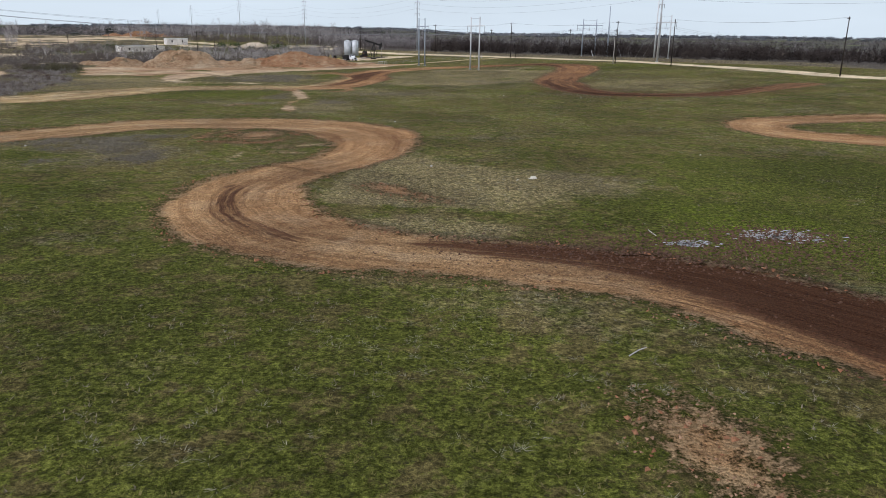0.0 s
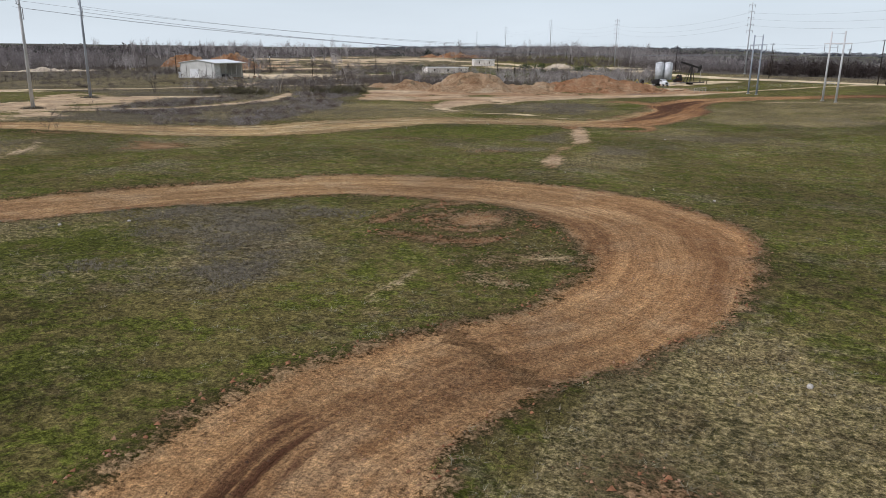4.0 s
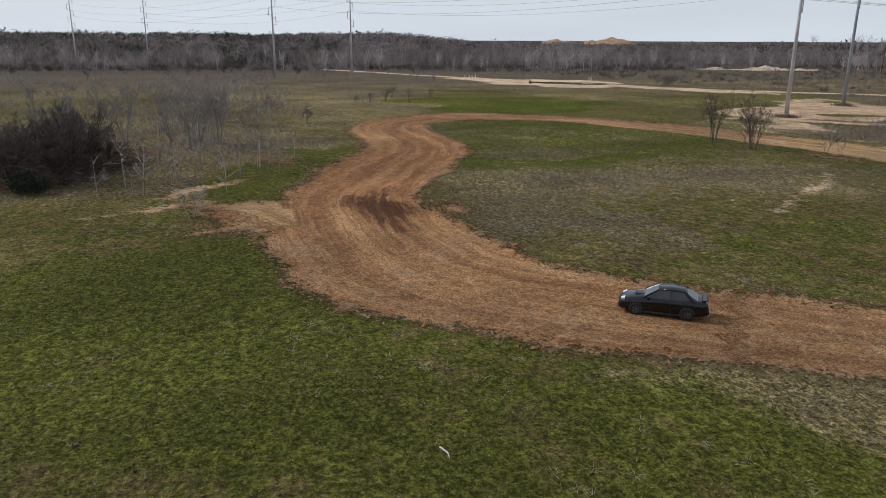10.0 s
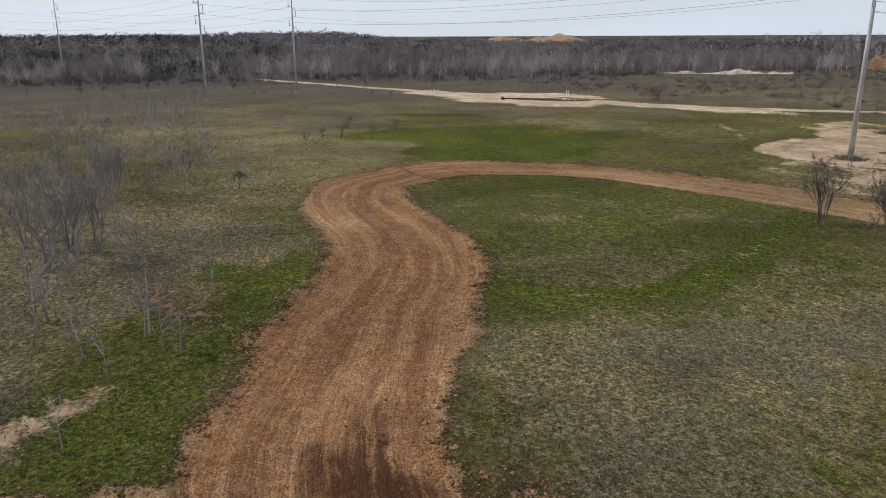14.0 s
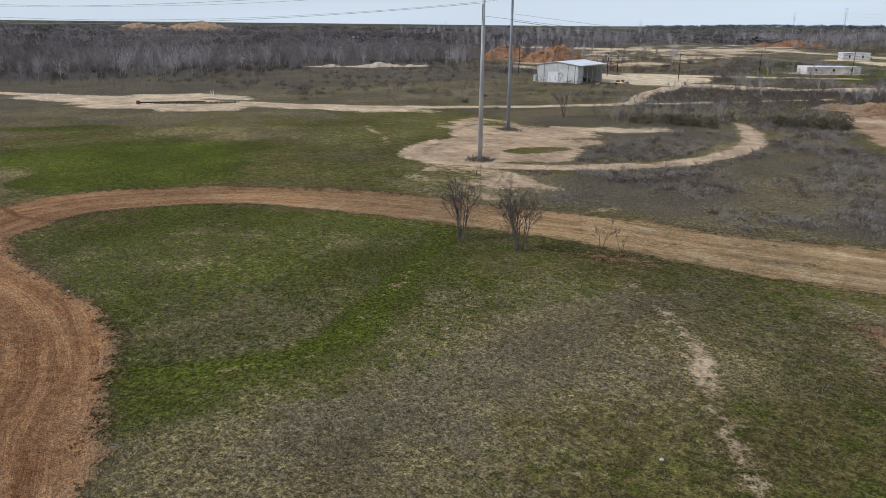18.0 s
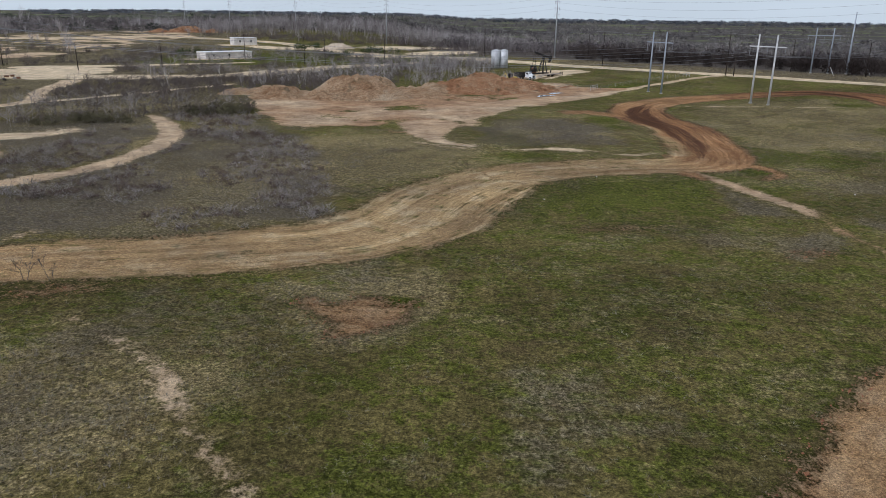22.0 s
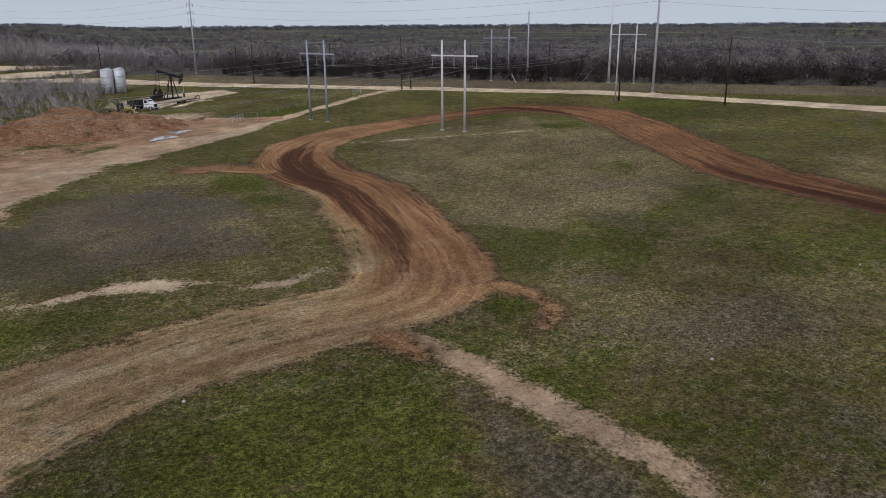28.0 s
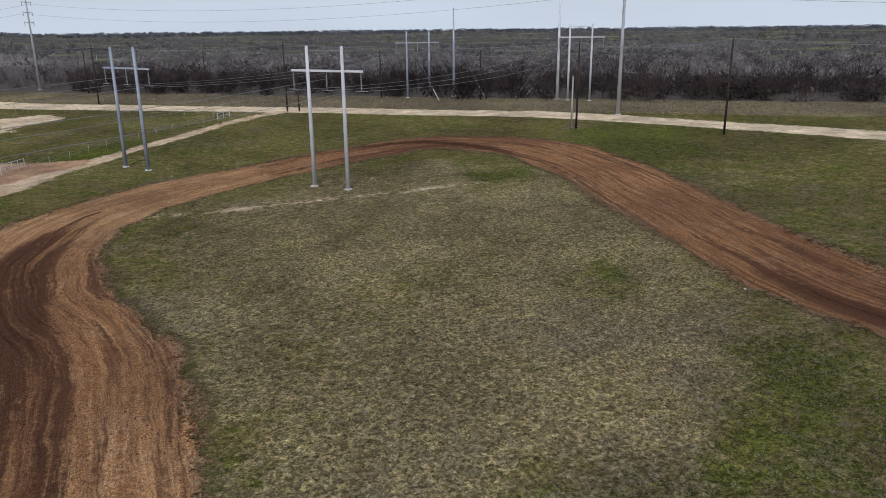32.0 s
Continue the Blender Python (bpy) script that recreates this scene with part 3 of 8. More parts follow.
SCUFF_MID = [(-26, 86, -0.2, 0.6, 0), (-25.2, 84.3, 0.05, 0.6, 0), (-24.7, 81, 0.1, 0.6, 0), (-24.8, 78.6, -0.05, 0.6, 0), (-23.6, 76.6, 0.05, 0.6, 0)]
SPUR_FORK = [(-94.6, 58.5, 1.0, .6, 0), (-94.7, 55.9, .9, .55, 0), (-93.7, 54.2, .8, .5, 0), (-92.9, 52.1, .4, .5, 0)]
SPUR_HOOK = [(-31, 189, 1.56, 0.6, 0), (-28.5, 187.5, 1.248, 0.6, 0), (-27, 185.4, 1.092, 0.6, 0), (-26.4, 182.6, 0.975, 0.6, 0), (-27, 180.2, 0.858, 0.6, 0), (-28.8, 178.3, 0.624, 0.6, 0), (-31, 177.3, 0.39, 0.6, 0)]
SPUR_BEND = [(-35, 250, 3.4, .75, .2), (-39, 252.6, 2.6, .6, .1), (-42, 254.4, 1.7, .5, 0), (-45, 256.5, .7, .4, 0)]
SPUR_TONGUE = [(-43, 185.5, 2.2, .55, 0), (-41.3, 182.6, 2.0, .6, 0), (-40.3, 179.6, 1.8, .65, 0), (-39.8, 177, 1.2, .7, 0)]
SCUFF_RIDGE = [(-120.6, 126.7, -0.3, .6, 0), (-112.2, 122.3, -0.22, .6, 0), (-105.2, 118.2, 0.2, .5, 0), (-100.2, 114.2, 0.36, .45, 0), (-97.0, 110.2, 0.38, .45, 0), (-93.8, 105.3, 0.24, .5, 0), (-90.6, 101, 0.32, .5, 0), (-88.5, 98.2, 0.18, .5, 0), (-87, 95, -0.2, .5, 0)]
SPUR_PALE = [(-113.6, 56, .1, .8, 0), (-111.1, 53.3, .5, .8, 0), (-110.1, 51.7, .9, .8, 0), (-109.1, 50.7, 1.0, .8, 0), (-106.9, 49.6, .8, .9, 0), (-105.2, 48.1, .4, .6, 0)]
SPUR_THIN = [(-104.5, 51.6, .7, .9, 0), (-102.6, 49.1, .7, .9, 0), (-101.1, 47.1, .6, .9, 0), (-100.5, 45, .4, .9, 0), (-99.5, 42, .2, .5, 0)]
TRAIL_NORTH = [(-40.8, 186, 0.8, 0.88, 0), (-40.4, 181.6, 1.2, 0.83, 0), (-38.2, 175.9, 1.25, 0.73, 0), (-35.8, 167.8, 1.3, 0.68, 0), (-34.2, 162, 1.3, 0.63, 0), (-32.9, 157.5, 1.2, 0.73, 0), (-32.9, 152.6, 0.5, 1, 0), (-33.1, 147.3, 0.55, 1, 0), (-32.7, 143, 0.5, 1, 0), (-32, 139.9, 0.9, 0.88, 0), (-31.4, 137.5, 1.1, 0.68, 0), (-30.5, 134.4, 1, 0.73, 0), (-30, 131, 0.3, 1, 0), (-28.4, 127, 0.1, 1, 0), (-27.3, 121.9, -0.14, 1, 0)]
WEED_TRAIL = [(-39.5, 175), (-38, 165.5), (-36.5, 158), (-34.5, 155), (-41.5, 156.5), (-42.5, 162)]
WEED_LANE = [(-28, 152), (-22, 152), (-19.5, 147), (-27.5, 144.5)]
WEED_SCAR = [(-35, 149), (-36, 144), (-43, 138.5), (-41.5, 144.5)]
WEED_BARE = [(-48, 146), (-47.5, 142.5), (-51.2, 141), (-51.5, 144.2)]
# pale roads: x, y, half width, redness
ROAD_NORTH = [(160, 134.7, 4.4, 0), (115.4, 200.5, 4.4, 0), (99.5, 236.6, 4.5, 0), (70.9, 298.9, 4.6, 0), (41.4, 334.1, 4.6, 0), (22.6, 354.8, 4.6, 0), (-15.2, 394.3, 4.6, 0), (-44, 428.7, 5.5, 0), (-73, 465.6, 6.5, 0), (-137, 505.8, 7, 0)]
ROAD_LINK = [(27.9, 349.7, 1.87, 0.4), (15.4, 344.7, 1.87, 0.4), (-2.4, 328.6, 1.7, 0.4), (-22.2, 309.5, 2.04, 0.4), (-36.7, 295, 4.5, 0.5), (-51.7, 284.1, 7, 0.7), (-67.7, 270.2, 6, 0.75)]
ROAD_STREAK = [(-178, 155, .2, .5), (-184, 158.5, .6, .5), (-190, 163, .1, .5), (-197, 166, .5, .5), (-203, 170, .2, .5)]
ROAD_LOOP = [(-177.5, 166, 1.4, .5), (-173.5, 156, 2.0, .5), (-166, 150.5, 2.2, .5), (-155.3, 153.2, 2.2, .5), (-144.5, 161.2, 2.2, .5), (-137, 171.6, 2.2, .5), (-132.1, 183.3, 2.2, .5), (-131.2, 196.3, 2.3, .5), (-133.3, 208.3, 2.4, .5),
             (-137.5, 219.8, 2.3, .5), (-143.8, 231.3, 1.8, .5), (-148.8, 238.3, 1.2, .5)]
ROAD_LONG = [(-423.2, 94.2, 3, .35), (-342, 131.7, 3, .35), (-284.4, 161, 5.5, .35), (-257.1, 175.6, 5.5, .35), (-234.3, 193.2, 4.2, .35), (-214.9, 214.8, 3.0, .35), (-197, 243.3, 2.8, .35), (-191, 262.2, 2.6, .35),
             (-201.5, 288.8, 2.8, .35), (-211.4, 326.2, 4, .35)]
ROAD_STRIP = [(-240, 335, 7, 0), (-215, 343, 7, 0), (-202, 347, 6.5, 0), (-188, 350, 7, 0), (-172, 356, 6, 0), (-157, 363, 5, 0), (-147, 385, 8, 0), (-136, 412, 7, 0), (-120, 432, 4, 0)]
ROAD_SLAB = [(-262, 384, 6, 0), (-226, 404, 6, 0), (-208, 418, 5, 0), (-180, 440, 3, 0)]
ROAD_EAST = [(-197, 243.3, 2, 0), (-179.1, 275.3, 2, 0), (-154.1, 320.2, 2, .1)]
ROAD_YARD = [(-339.8, 394.7, 6, .1), (-275.3, 370.3, 7, 0), (-240.8, 348, 9, 0), (-213.1, 338.9, 7, 0), (-182.2, 345.3, 4.5, 0), (-138.2, 407.8, 6, 0), (-98.7, 442.9, 5, 0)]
ROAD_BACK = [(-457.7, 566.2, 14, .2), (-359.1, 611.9, 12, .2), (-304.9, 658.6, 10, .2), (-214.2, 629.3, 6, .1), (-157.3, 553.1, 6, 0), (-98.4, 483.2, 6, 0), (-61.9, 458.9, 7, 0)]
ROAD_PALE = [(-85.1, 206.6, 0.56, 0.4), (-78.1, 202.2, 0.72, 0.4), (-67.2, 199.9, 0.56, 0.3), (-60, 200.8, 1.2, 0.35), (-55.6, 199.9, 1.2, 0.35), (-51.9, 199, 0.5, 0.35), (-49.1, 196.6, 0.72, 0.35), (-45.8, 196.2, 1.36, 0.35), (-42.5, 197.4, 0.8, 0.35), (-40.5, 199, 0.5, 0.35)]
ROAD_FEET = [(24.7, 261.1, .35, .4), (15.3, 262.8, .6, .3), (4.8, 264.7, .35, .3), (-8.5, 267.9, .4, .4), (-18, 270.5, .5, .4)]
ROAD_WISP = [(-131, 121, .0, .8), (-127, 114, -.3, .8), (-122.5, 106, -.12, .8), (-117.5, 97, -.2, .8), (-116, 92, -.1, .8), (-118, 86.5, -.15, .8), (-121, 81.5, -.05, .8)]
ROAD_SPILL = [(-83.3, 230.5, 7, .7), (-83.1, 215.9, 3.2, .6), (-79.9, 207.5, 1.6, .4), (-74.6, 203.8, 1.2, .3)]
# where wheels threw up damp earth: x, y, half width, strength
WET_SIDE = [(-100, 63.4, .6, .4), (-98.6, 66.5, .9, .55), (-96.5, 69.5, .8, .45)]
WET_WEST = [(-106.2, 69.1, 1.2, .5), (-102.2, 67.1, 1.6, .58), (-98.1, 66.7, 2.0, .7), (-94.6, 66.9, 1.7, .6), (-91, 67.5, 1.4, .55)]
WET_FAN = [(-103.8, 64.6, 1.0, 0.50), (-100.2, 66.3, 2.0, 0.72), (-97.0, 68.1, 2.2, 0.75), (-94.9, 68.9, 1.4, 0.50)]
WET_BEND = [(-20, 65.2, .8, .7), (-19.2, 59.4, .9, .8), (-16.2, 52.5, .9, .7), (-11.4, 48.5, .8, .6)]
WET_CURVE = [(-22.3, 275.2, 1.4, .5), (-29.1, 262.3, 2.6, .8), (-31.2, 247.4, 3.2, .85), (-30.6, 233.2, 2.6, .78), (-30.2, 220, 2.4, .72), (-31.6, 207.8, 2.2, .64), (-34, 198.5, 2.0, .5), (-38, 192.8, 1.6, .36)]
WET_LEFT = [(-29, 242.1, 1.2, .7), (-28.6, 228.9, 1.4, .75), (-29.4, 217.7, 1.2, .7), (-30.9, 206.4, 1.0, .6)]
WET_ARC = [(13.2, 293.1, .8, .5), (22.8, 295.9, 1.1, .9), (32.1, 292.1, 1.3, 1), (37, 281.8, 1.2, .95), (38.1, 270.5, 1.0, .7), (40.1, 258.1, .8, .5)]
WET_RETURN = [(28.1, 224.2, .8, .5), (25.8, 213, 1.2, .85), (26.1, 202.3, 1.4, .9), (27.7, 189.3, 1.6, 1)]
WET_EXIT = [(29.1, 184.9, 1.6, 1), (34, 176.3, 1.8, 1.1), (42.8, 171.8, 1.6, 1.1), (49.5, 170.7, 1.3, 1), (63, 173.4, 1.0, .8), (73.6, 180.9, 1.4, .8)]
WET_START = [(-2, 47.6, 1.0, .6), (4.2, 46.6, 1.8, .8), (10.5, 45.2, 2.6, .9), (16.7, 40.9, 3.8, .95), (22.8, 33, 4.4, .98), (31, 23, 4.6, .98), (40, 10, 4.6, .95), (52, -4, 4.2, .8), (62, -14, 3.5, .4)]
# dry dusty margins of the track: x, y, length, width, turn
DUSTY = [(-35.4, 213, 2.6, 10, 0), (-37.6, 201, 3.4, 6, 10), (-45, 191.5, 7, 3.0, 20), (-55, 187.5, 8, 3.4, 15), (-34.6, 230, 1.6, 8, 5)]
# broad bare flats: x, y, length, width, turn, redness
FLATS = [(-272, 156, 24, 12, 35, .3), (-290, 172, 18, 8, 35, .15), (-238, 186, 22, 5, 30, .15), (-160, 208, 10, 4, 50, .2)]
PADS = [(-41, 368, 20, 13, 40, .15), (-62, 322, 24, 9, 20, .6), (-332, 443, 40, 16, 30, .6), (-372, 487, 40, 18, 30, .9), (-238, 362, 22, 34, 20, 0), (-196, 578, 26, 12, -20, 0), (-110, 570, 34, 16, -20, 0), (-86, 512, 22, 16, 0, 0), (-300, 150, 26, 9, 40, .2), (-390, 320, 26, 7, 60, 0), (-203, 472, 20, 9, 45, .1), (-228, 597, 14, 9, 35, .1)]
# bare ground with a worn outline: the yard, the sand round the steel poles, the patches south of it
YARD = [(-134, 268), (-125, 248), (-120, 237), (-111, 220), (-104, 225), (-95, 225), (-90, 212), (-85, 215), (-82, 223), (-73, 228), (-70, 246), (-66, 260), (-48, 281), (-29, 297), (-20, 312), (-36, 322), (-60, 320), (-86, 308), (-110, 300), (-140, 290)]
POLE_SAND = [(-164, 150), (-154, 156), (-150, 166), (-152, 177), (-158, 195), (-170, 203), (-182, 201), (-197, 199), (-196, 190), (-185, 178), (-177, 167), (-172, 158)]
SOUTH_SAND = [(-158, 150), (-156, 140), (-146, 134), (-128, 138), (-124, 142), (-134, 147), (-148, 150)]
HILL_SAND = [(-367, 480), (-410, 598), (-390, 700), (-344, 783), (-290, 700), (-294, 511), (-300, 464)]
GREY_NORTH = [(-144, 152), (-138, 171), (-133, 198), (-136, 236), (-119, 232), (-108, 206), (-98, 178), (-94, 150), (-103, 144), (-118, 144), (-132, 141)]
GREY_POLE = [(-215, 206), (-190, 204), (-165, 204), (-152, 182), (-150, 162), (-140, 154), (-133, 198), (-140, 232), (-170, 224), (-200, 226)]
GREY_WEST = [(-104, 61), (-112, 50), (-109, 35), (-98, 20), (-100, -40), (-420, -40), (-420, 80), (-250, 76), (-190, 72), (-150, 66), (-128, 66)]
GREY_SHED = [(-420, 140), (-300, 176), (-236, 200), (-212, 214), (-182, 204), (-150, 214), (-134, 236), (-126, 268), (-150, 300), (-150, 420), (-300, 400), (-520, 420)]
SCARS = [(-40.3, 139.9, 1.5, .8, 20, .35), (-96.5, 71.9, 2.4, 1.6, 40, .7), (-27.6, 99.6, 2.6, 2.4, 30, .6), (-5.7, 65.3, 3.2, 1.6, -40, .9), (-2.9, 62.5, 1.6, .8, -30, .9), (-93.5, 58.2, 4.8, 3.4, 25, .45), (-96.5, 55.6, 4.4, 3.0, -20, .5), (-98.4, 54.2, 3.4, 2.4, 30, .9), (-135.4, 43.8, 2.4, 1.0, 20, .4),
         (-23.8, 26.4, 1.3, .7, 0, .6), (9.4, 22.3, 1.6, 3.0, 25, .5), (-112.3, 125.8, 2.5, 1, 15, .5), (-123.5, 60, 1.6, .6, 30, .4), (-127.5, 58, 1.2, .5, 0, .6), (-60, 148.1, 2, .6, 10, .3), (-18.8, 91, 3.2, 1.3, 40, .1), (-19.6, 84.6, 1.2, .8, 0, .15), (-45.3, 257.0, 5.5, 3.5, 30, .7), (-40.2, 254.4, 4, 3, 0, .75)]
# stands of dead weeds, straw and fresh green with outlines of their own
WEED_ISLAND = [(-97, 71), (-107, 75), (-111, 82), (-109, 98), (-112, 108), (-108, 118), (-99, 114), (-84, 95), (-78, 82), (-76, 76), (-86, 72)]
WEED_BEND = [(-50, 87), (-51, 92), (-46, 96), (-42, 95), (-40, 90), (-41, 85), (-45, 84)]
WEED_MID = [(-38, 75), (-39, 79), (-37, 82), (-34, 81), (-32, 76), (-33, 74)]
WEED_EAST = [(-46, 85), (-48, 93), (-42, 98), (-35, 89), (-31, 80), (-31, 74), (-36, 76)]
STRAW_EAST = [(-12, 61), (-11, 69), (-10, 76), (-5, 83), (4, 74), (9, 68), (4, 61), (-1, 58), (-4, 59), (-8, 59)]
STRAW_LANE = [(-8, 53), (-3, 55), (0, 55), (6, 53), (4, 51), (1, 48), (-2, 46), (-5, 47)]
STRAW_SCAR = [(-93, 128), (-89, 130), (-86, 134), (-80, 131), (-79, 125), (-82, 120), (-85, 117), (-88, 121)]
STRAW_NORTH = [(-20, 258), (-2, 274), (26, 276), (20, 234), (4, 212), (-13, 201), (-17, 205), (-22, 207), (-19, 232)]
GREEN_SOUTH = [(-121, 81), (-120, 88), (-117, 93), (-125, 110), (-133, 121), (-128, 117), (-119, 105), (-114, 94), (-113, 87), (-114, 82), (-115, 79)]
GREEN_BASIN = [(-142, 110), (-134, 118), (-125, 116), (-113, 109), (-109, 101), (-108, 96), (-110, 91), (-112, 88)]
GREEN_WEST = [(-189, 92), (-213, 113), (-202, 135), (-173, 121), (-175, 107), (-179, 96)]
GREEN_NORTH = [(-20, 192), (-11, 199), (-5, 194), (-10, 186), (-16, 184), (-19, 187)]
GREEN_VERGE = [(-73, 38), (-84, 40), (-89, 45), (-88.5, 52), (-88, 58), (-82, 58), (-76.8, 59.5), (-71, 62), (-66, 64), (-60, 56)]
GREEN_CURVE = [(-120, 53), (-124, 57), (-128, 64), (-135, 69), (-127, 68), (-119, 64), (-109, 60), (-103, 57), (-104, 53), (-108, 52)]
GREEN_LOOP = [(-163, 103), (-150, 114), (-141, 119), (-132, 120), (-122, 107), (-113, 97), (-102, 87), (-106, 78), (-118, 80), (-140, 86), (-158, 92)]
GREEN_START = [(-45, 71), (-60, 30), (-20, 0), (20, 0), (16, 22), (7, 30), (-3, 38), (-18, 44), (-27, 58)]
GREEN_HOLLOW = [(10, 66), (42, 70), (60, 50), (40, 30), (27, 43), (12, 49), (8, 54)]
GREEN_TRACK = [(-135, 61), (-132, 65), (-129, 71), (-124, 69), (-115, 65), (-111, 61)]
# a crescent torn out of the turf by wheels
CRESCENT = [(-91.0, 125.3), (-90.0, 125.5), (-88.4, 123.5), (-87.1, 124.5), (-85.9, 126.3), (-83.9, 126.0), (-82.3, 124.4), (-80.3, 126.3), (-81.6, 121.8), (-83.2, 119.7), (-85.0, 118.1), (-86.7, 117.1), (-87.5, 117.6), (-86.9, 119.6), (-88.8, 121.0), (-90.2, 123.3)]
# greener hollows and drier stretches: x, y, length, width, turn, strength
LUSH_WEST = [(-205, 112, 26, 9, 65, 1.0), (-243, 118, 14, 4, 60, .8), (-51.7, 70.3, 20, 12, 40, .45), (22.9, 56.8, 12, 8, 0, .9), (-200.8, 110, 24, 9, 70, .9), (-49.9, 166.9, 22, 12, 30, .35),
             (-66.3, 193.6, 9, 3, 15, .3), (-20.1, 319, 12, 6, 40, .9), (-190, 470, 60, 45, 50, .9), (-110, 465, 30, 20, 30, .8)]
LUSH_EAST = [(59.2, 269.3, 20, 10, 45, .5), (24, 262, 7, 5, 20, .65), (2, 232, 8, 4, 10, .7), (14, 226, 4, 6, 0, .6), (10, 205, 12, 5, 30, .4), (-100.1, 58, 10, 5, 20, .6), (-92, 90.1, 16, 8, 30, .5),
             (41.3, 75.7, 20, 14, 0, .6), (-83.2, 123.8, 2.2, 1.4, 0, 1.2), (-112, 112, 9, 7, 30, .4), (-104, 98, 12, 8, 45, .35), (-38, 62.8, 1.3, .8, 0, 1.6), (-42.9, 241.1, 8, 4, 60, .6), (-47.5, 217.5, 6, 4, 15, .2), (-42, 230, 5, 4, 40, .55), (-19, 196, 5, 8, -20, .45), (-17, 209, 3, 7, -20, .4), (-8, 199, 10, 4, 30, .18), (-5.5, 227, 6, 3.4, -40, .7), (12, 182, 16, 10, 0, .25), (-29, 183.5, 2.5, 2.5, 0, .7)]
DRY_WEST = [(-112, 102, 26, 15, 45, .72), (-140, 96, 18, 12, 60, .5), (-230, 70, 50, 25, 30, 1.0), (-262, 230, 40, 22, 40, 1.0), (-215, 140, 22, 10, 40, .5), (-120.4, 60, 12, 8, 0, .8), (-181.5, 70, 30, 14, 20, .8), (-215.8, 74.8, 40, 20, 20, 1.0),
            (-41.7, 76.3, 13, 9, 40, .6), (4.4, 68.1, 14, 8, -20, .9), (-12.6, 30.8, 20, 9, 10, .5), (-57.8, 78.3, 9, 7, 40, .9), (-100.6, 190.8, 34, 22, 40, 1.3), (-140.7, 205.3, 24, 16, 40, 1.2)]
DRY_EAST = [(-130.4, 145.2, 20, 8, 30, 1.0), (4, 236, 26, 34, 0, .8), (-140.4, 105.1, 16, 9, 60, .6), (-105.2, 85.2, 12, 9, 40, .7), (-52.4, 218.3, 12, 9, 30, 1.2), (-62.7, 228.9, 10, 8, 0, 1.0),
            (-151, 44.7, 40, 16, 10, 1.0), (3.9, 215.1, 20, 12, 0, .7), (-24.5, 141.2, 6, 10, 0, .8), (50.6, 198.4, 20, 20, 0, .6), (-22, 215, 60, 52, 0, .4), (12, 240, 26, 30, 0, .8)]


# ---- the ground: one sheet, fine where the camera flies, wide cells out to the horizon ----
def axis(lo, hi, fine, wide_lo, wide_hi, far):
    inner = np.arange(lo, hi + 1e-6, fine)
    left, right = np.arange(wide_lo, lo - 0.1, 2.5), np.arange(hi + 2.5, wide_hi, 2.5)
    out = np.geomspace(4, far, 26)
    return np.concatenate([left[0] - out[::-1], left, inner, right, right[-1] + out])


GX, GY = axis(-205, 100, 0.9, -430, 200, 6000), axis(0, 318, 0.9, -50, 660, 6500)
XX, YY = np.meshgrid(GX, GY, indexing="ij")
LAYER = {k: np.zeros(XX.shape) for k in ("dirt", "pale", "red", "wet", "lat", "along", "lush", "dry", "wood", "sandred", "far")}
LAYER["dirt"] -= 9
LAYER["weed"] = np.zeros(XX.shape)
WARP_X, WARP_Y = fbm(XX, YY, 14, 1, 4), fbm(XX, YY, 14, 2, 4)
LAYER["pale"] -= 9


def lay(points, kind, pad=4.0):
    """Mark a strip of ground along a spline: the signed distance inside its edge, and the place along it."""
    p = spline(points)
    run = np.concatenate([[0], np.cumsum(np.hypot(*np.diff(p[:, :2], axis=0).T))])
    way = np.gradient(p[:, :2], axis=0)
    way /= np.linalg.norm(way, axis=1)[:, None] + 1e-9
    for q, w, s in zip(p, way, run):
        r = q[2] + pad
        i0, i1 = np.searchsorted(GX, [q[0] - r, q[0] + r])
        j0, j1 = np.searchsorted(GY, [q[1] - r, q[1] + r])
        if i1 <= i0 or j1 <= j0:
            continue
        b = (slice(i0, i1), slice(j0, j1))
        dx, dy = XX[b] - q[0], YY[b] - q[1]
        sd = q[2] - np.hypot(dx, dy)
        hit = sd > LAYER[kind][b]
        LAYER[kind][b][hit] = sd[hit]
        if kind == "dirt":
            LAYER["lat"][b][hit] = (dy * w[0] - dx * w[1])[hit]
            LAYER["along"][b][hit] = (s + dx * w[0] + dy * w[1] + p[0, 0] * 3)[hit]
            LAYER["red"][b][hit] = q[3]
            LAYER["wet"][b][hit] = q[4]
        else:
            LAYER["sandred"][b][hit] = q[3]


def oval(x, y, a, b, turn):
    c, s = math.cos(radians(turn)), math.sin(radians(turn))
    bend = min(5.0, 0.55 * min(a, b))
    dx, dy = XX - x + bend * WARP_X, YY - y + bend * WARP_Y
    return np.sqrt(((dx * c + dy * s) / a) ** 2 + ((dy * c - dx * s) / b) ** 2)


def area(points):
    """Signed distance inside a closed outline."""
    p = np.array(points, float)
    best, odd = np.full(XX.shape, 1e9), np.zeros(XX.shape, bool)
    for a, b in zip(p, np.roll(p, -1, 0)):
        e = b - a
        t = np.clip(((XX - a[0]) * e[0] + (YY - a[1]) * e[1]) / (e @ e), 0, 1)
        best = np.minimum(best, np.hypot(XX - a[0] - t * e[0], YY - a[1] - t * e[1]))
        odd ^= ((a[1] > YY) != (b[1] > YY)) & (XX < (b[0] - a[0]) * (YY - a[1]) / (b[1] - a[1] + 1e-12) + a[0])
    return np.where(odd, best, -best)


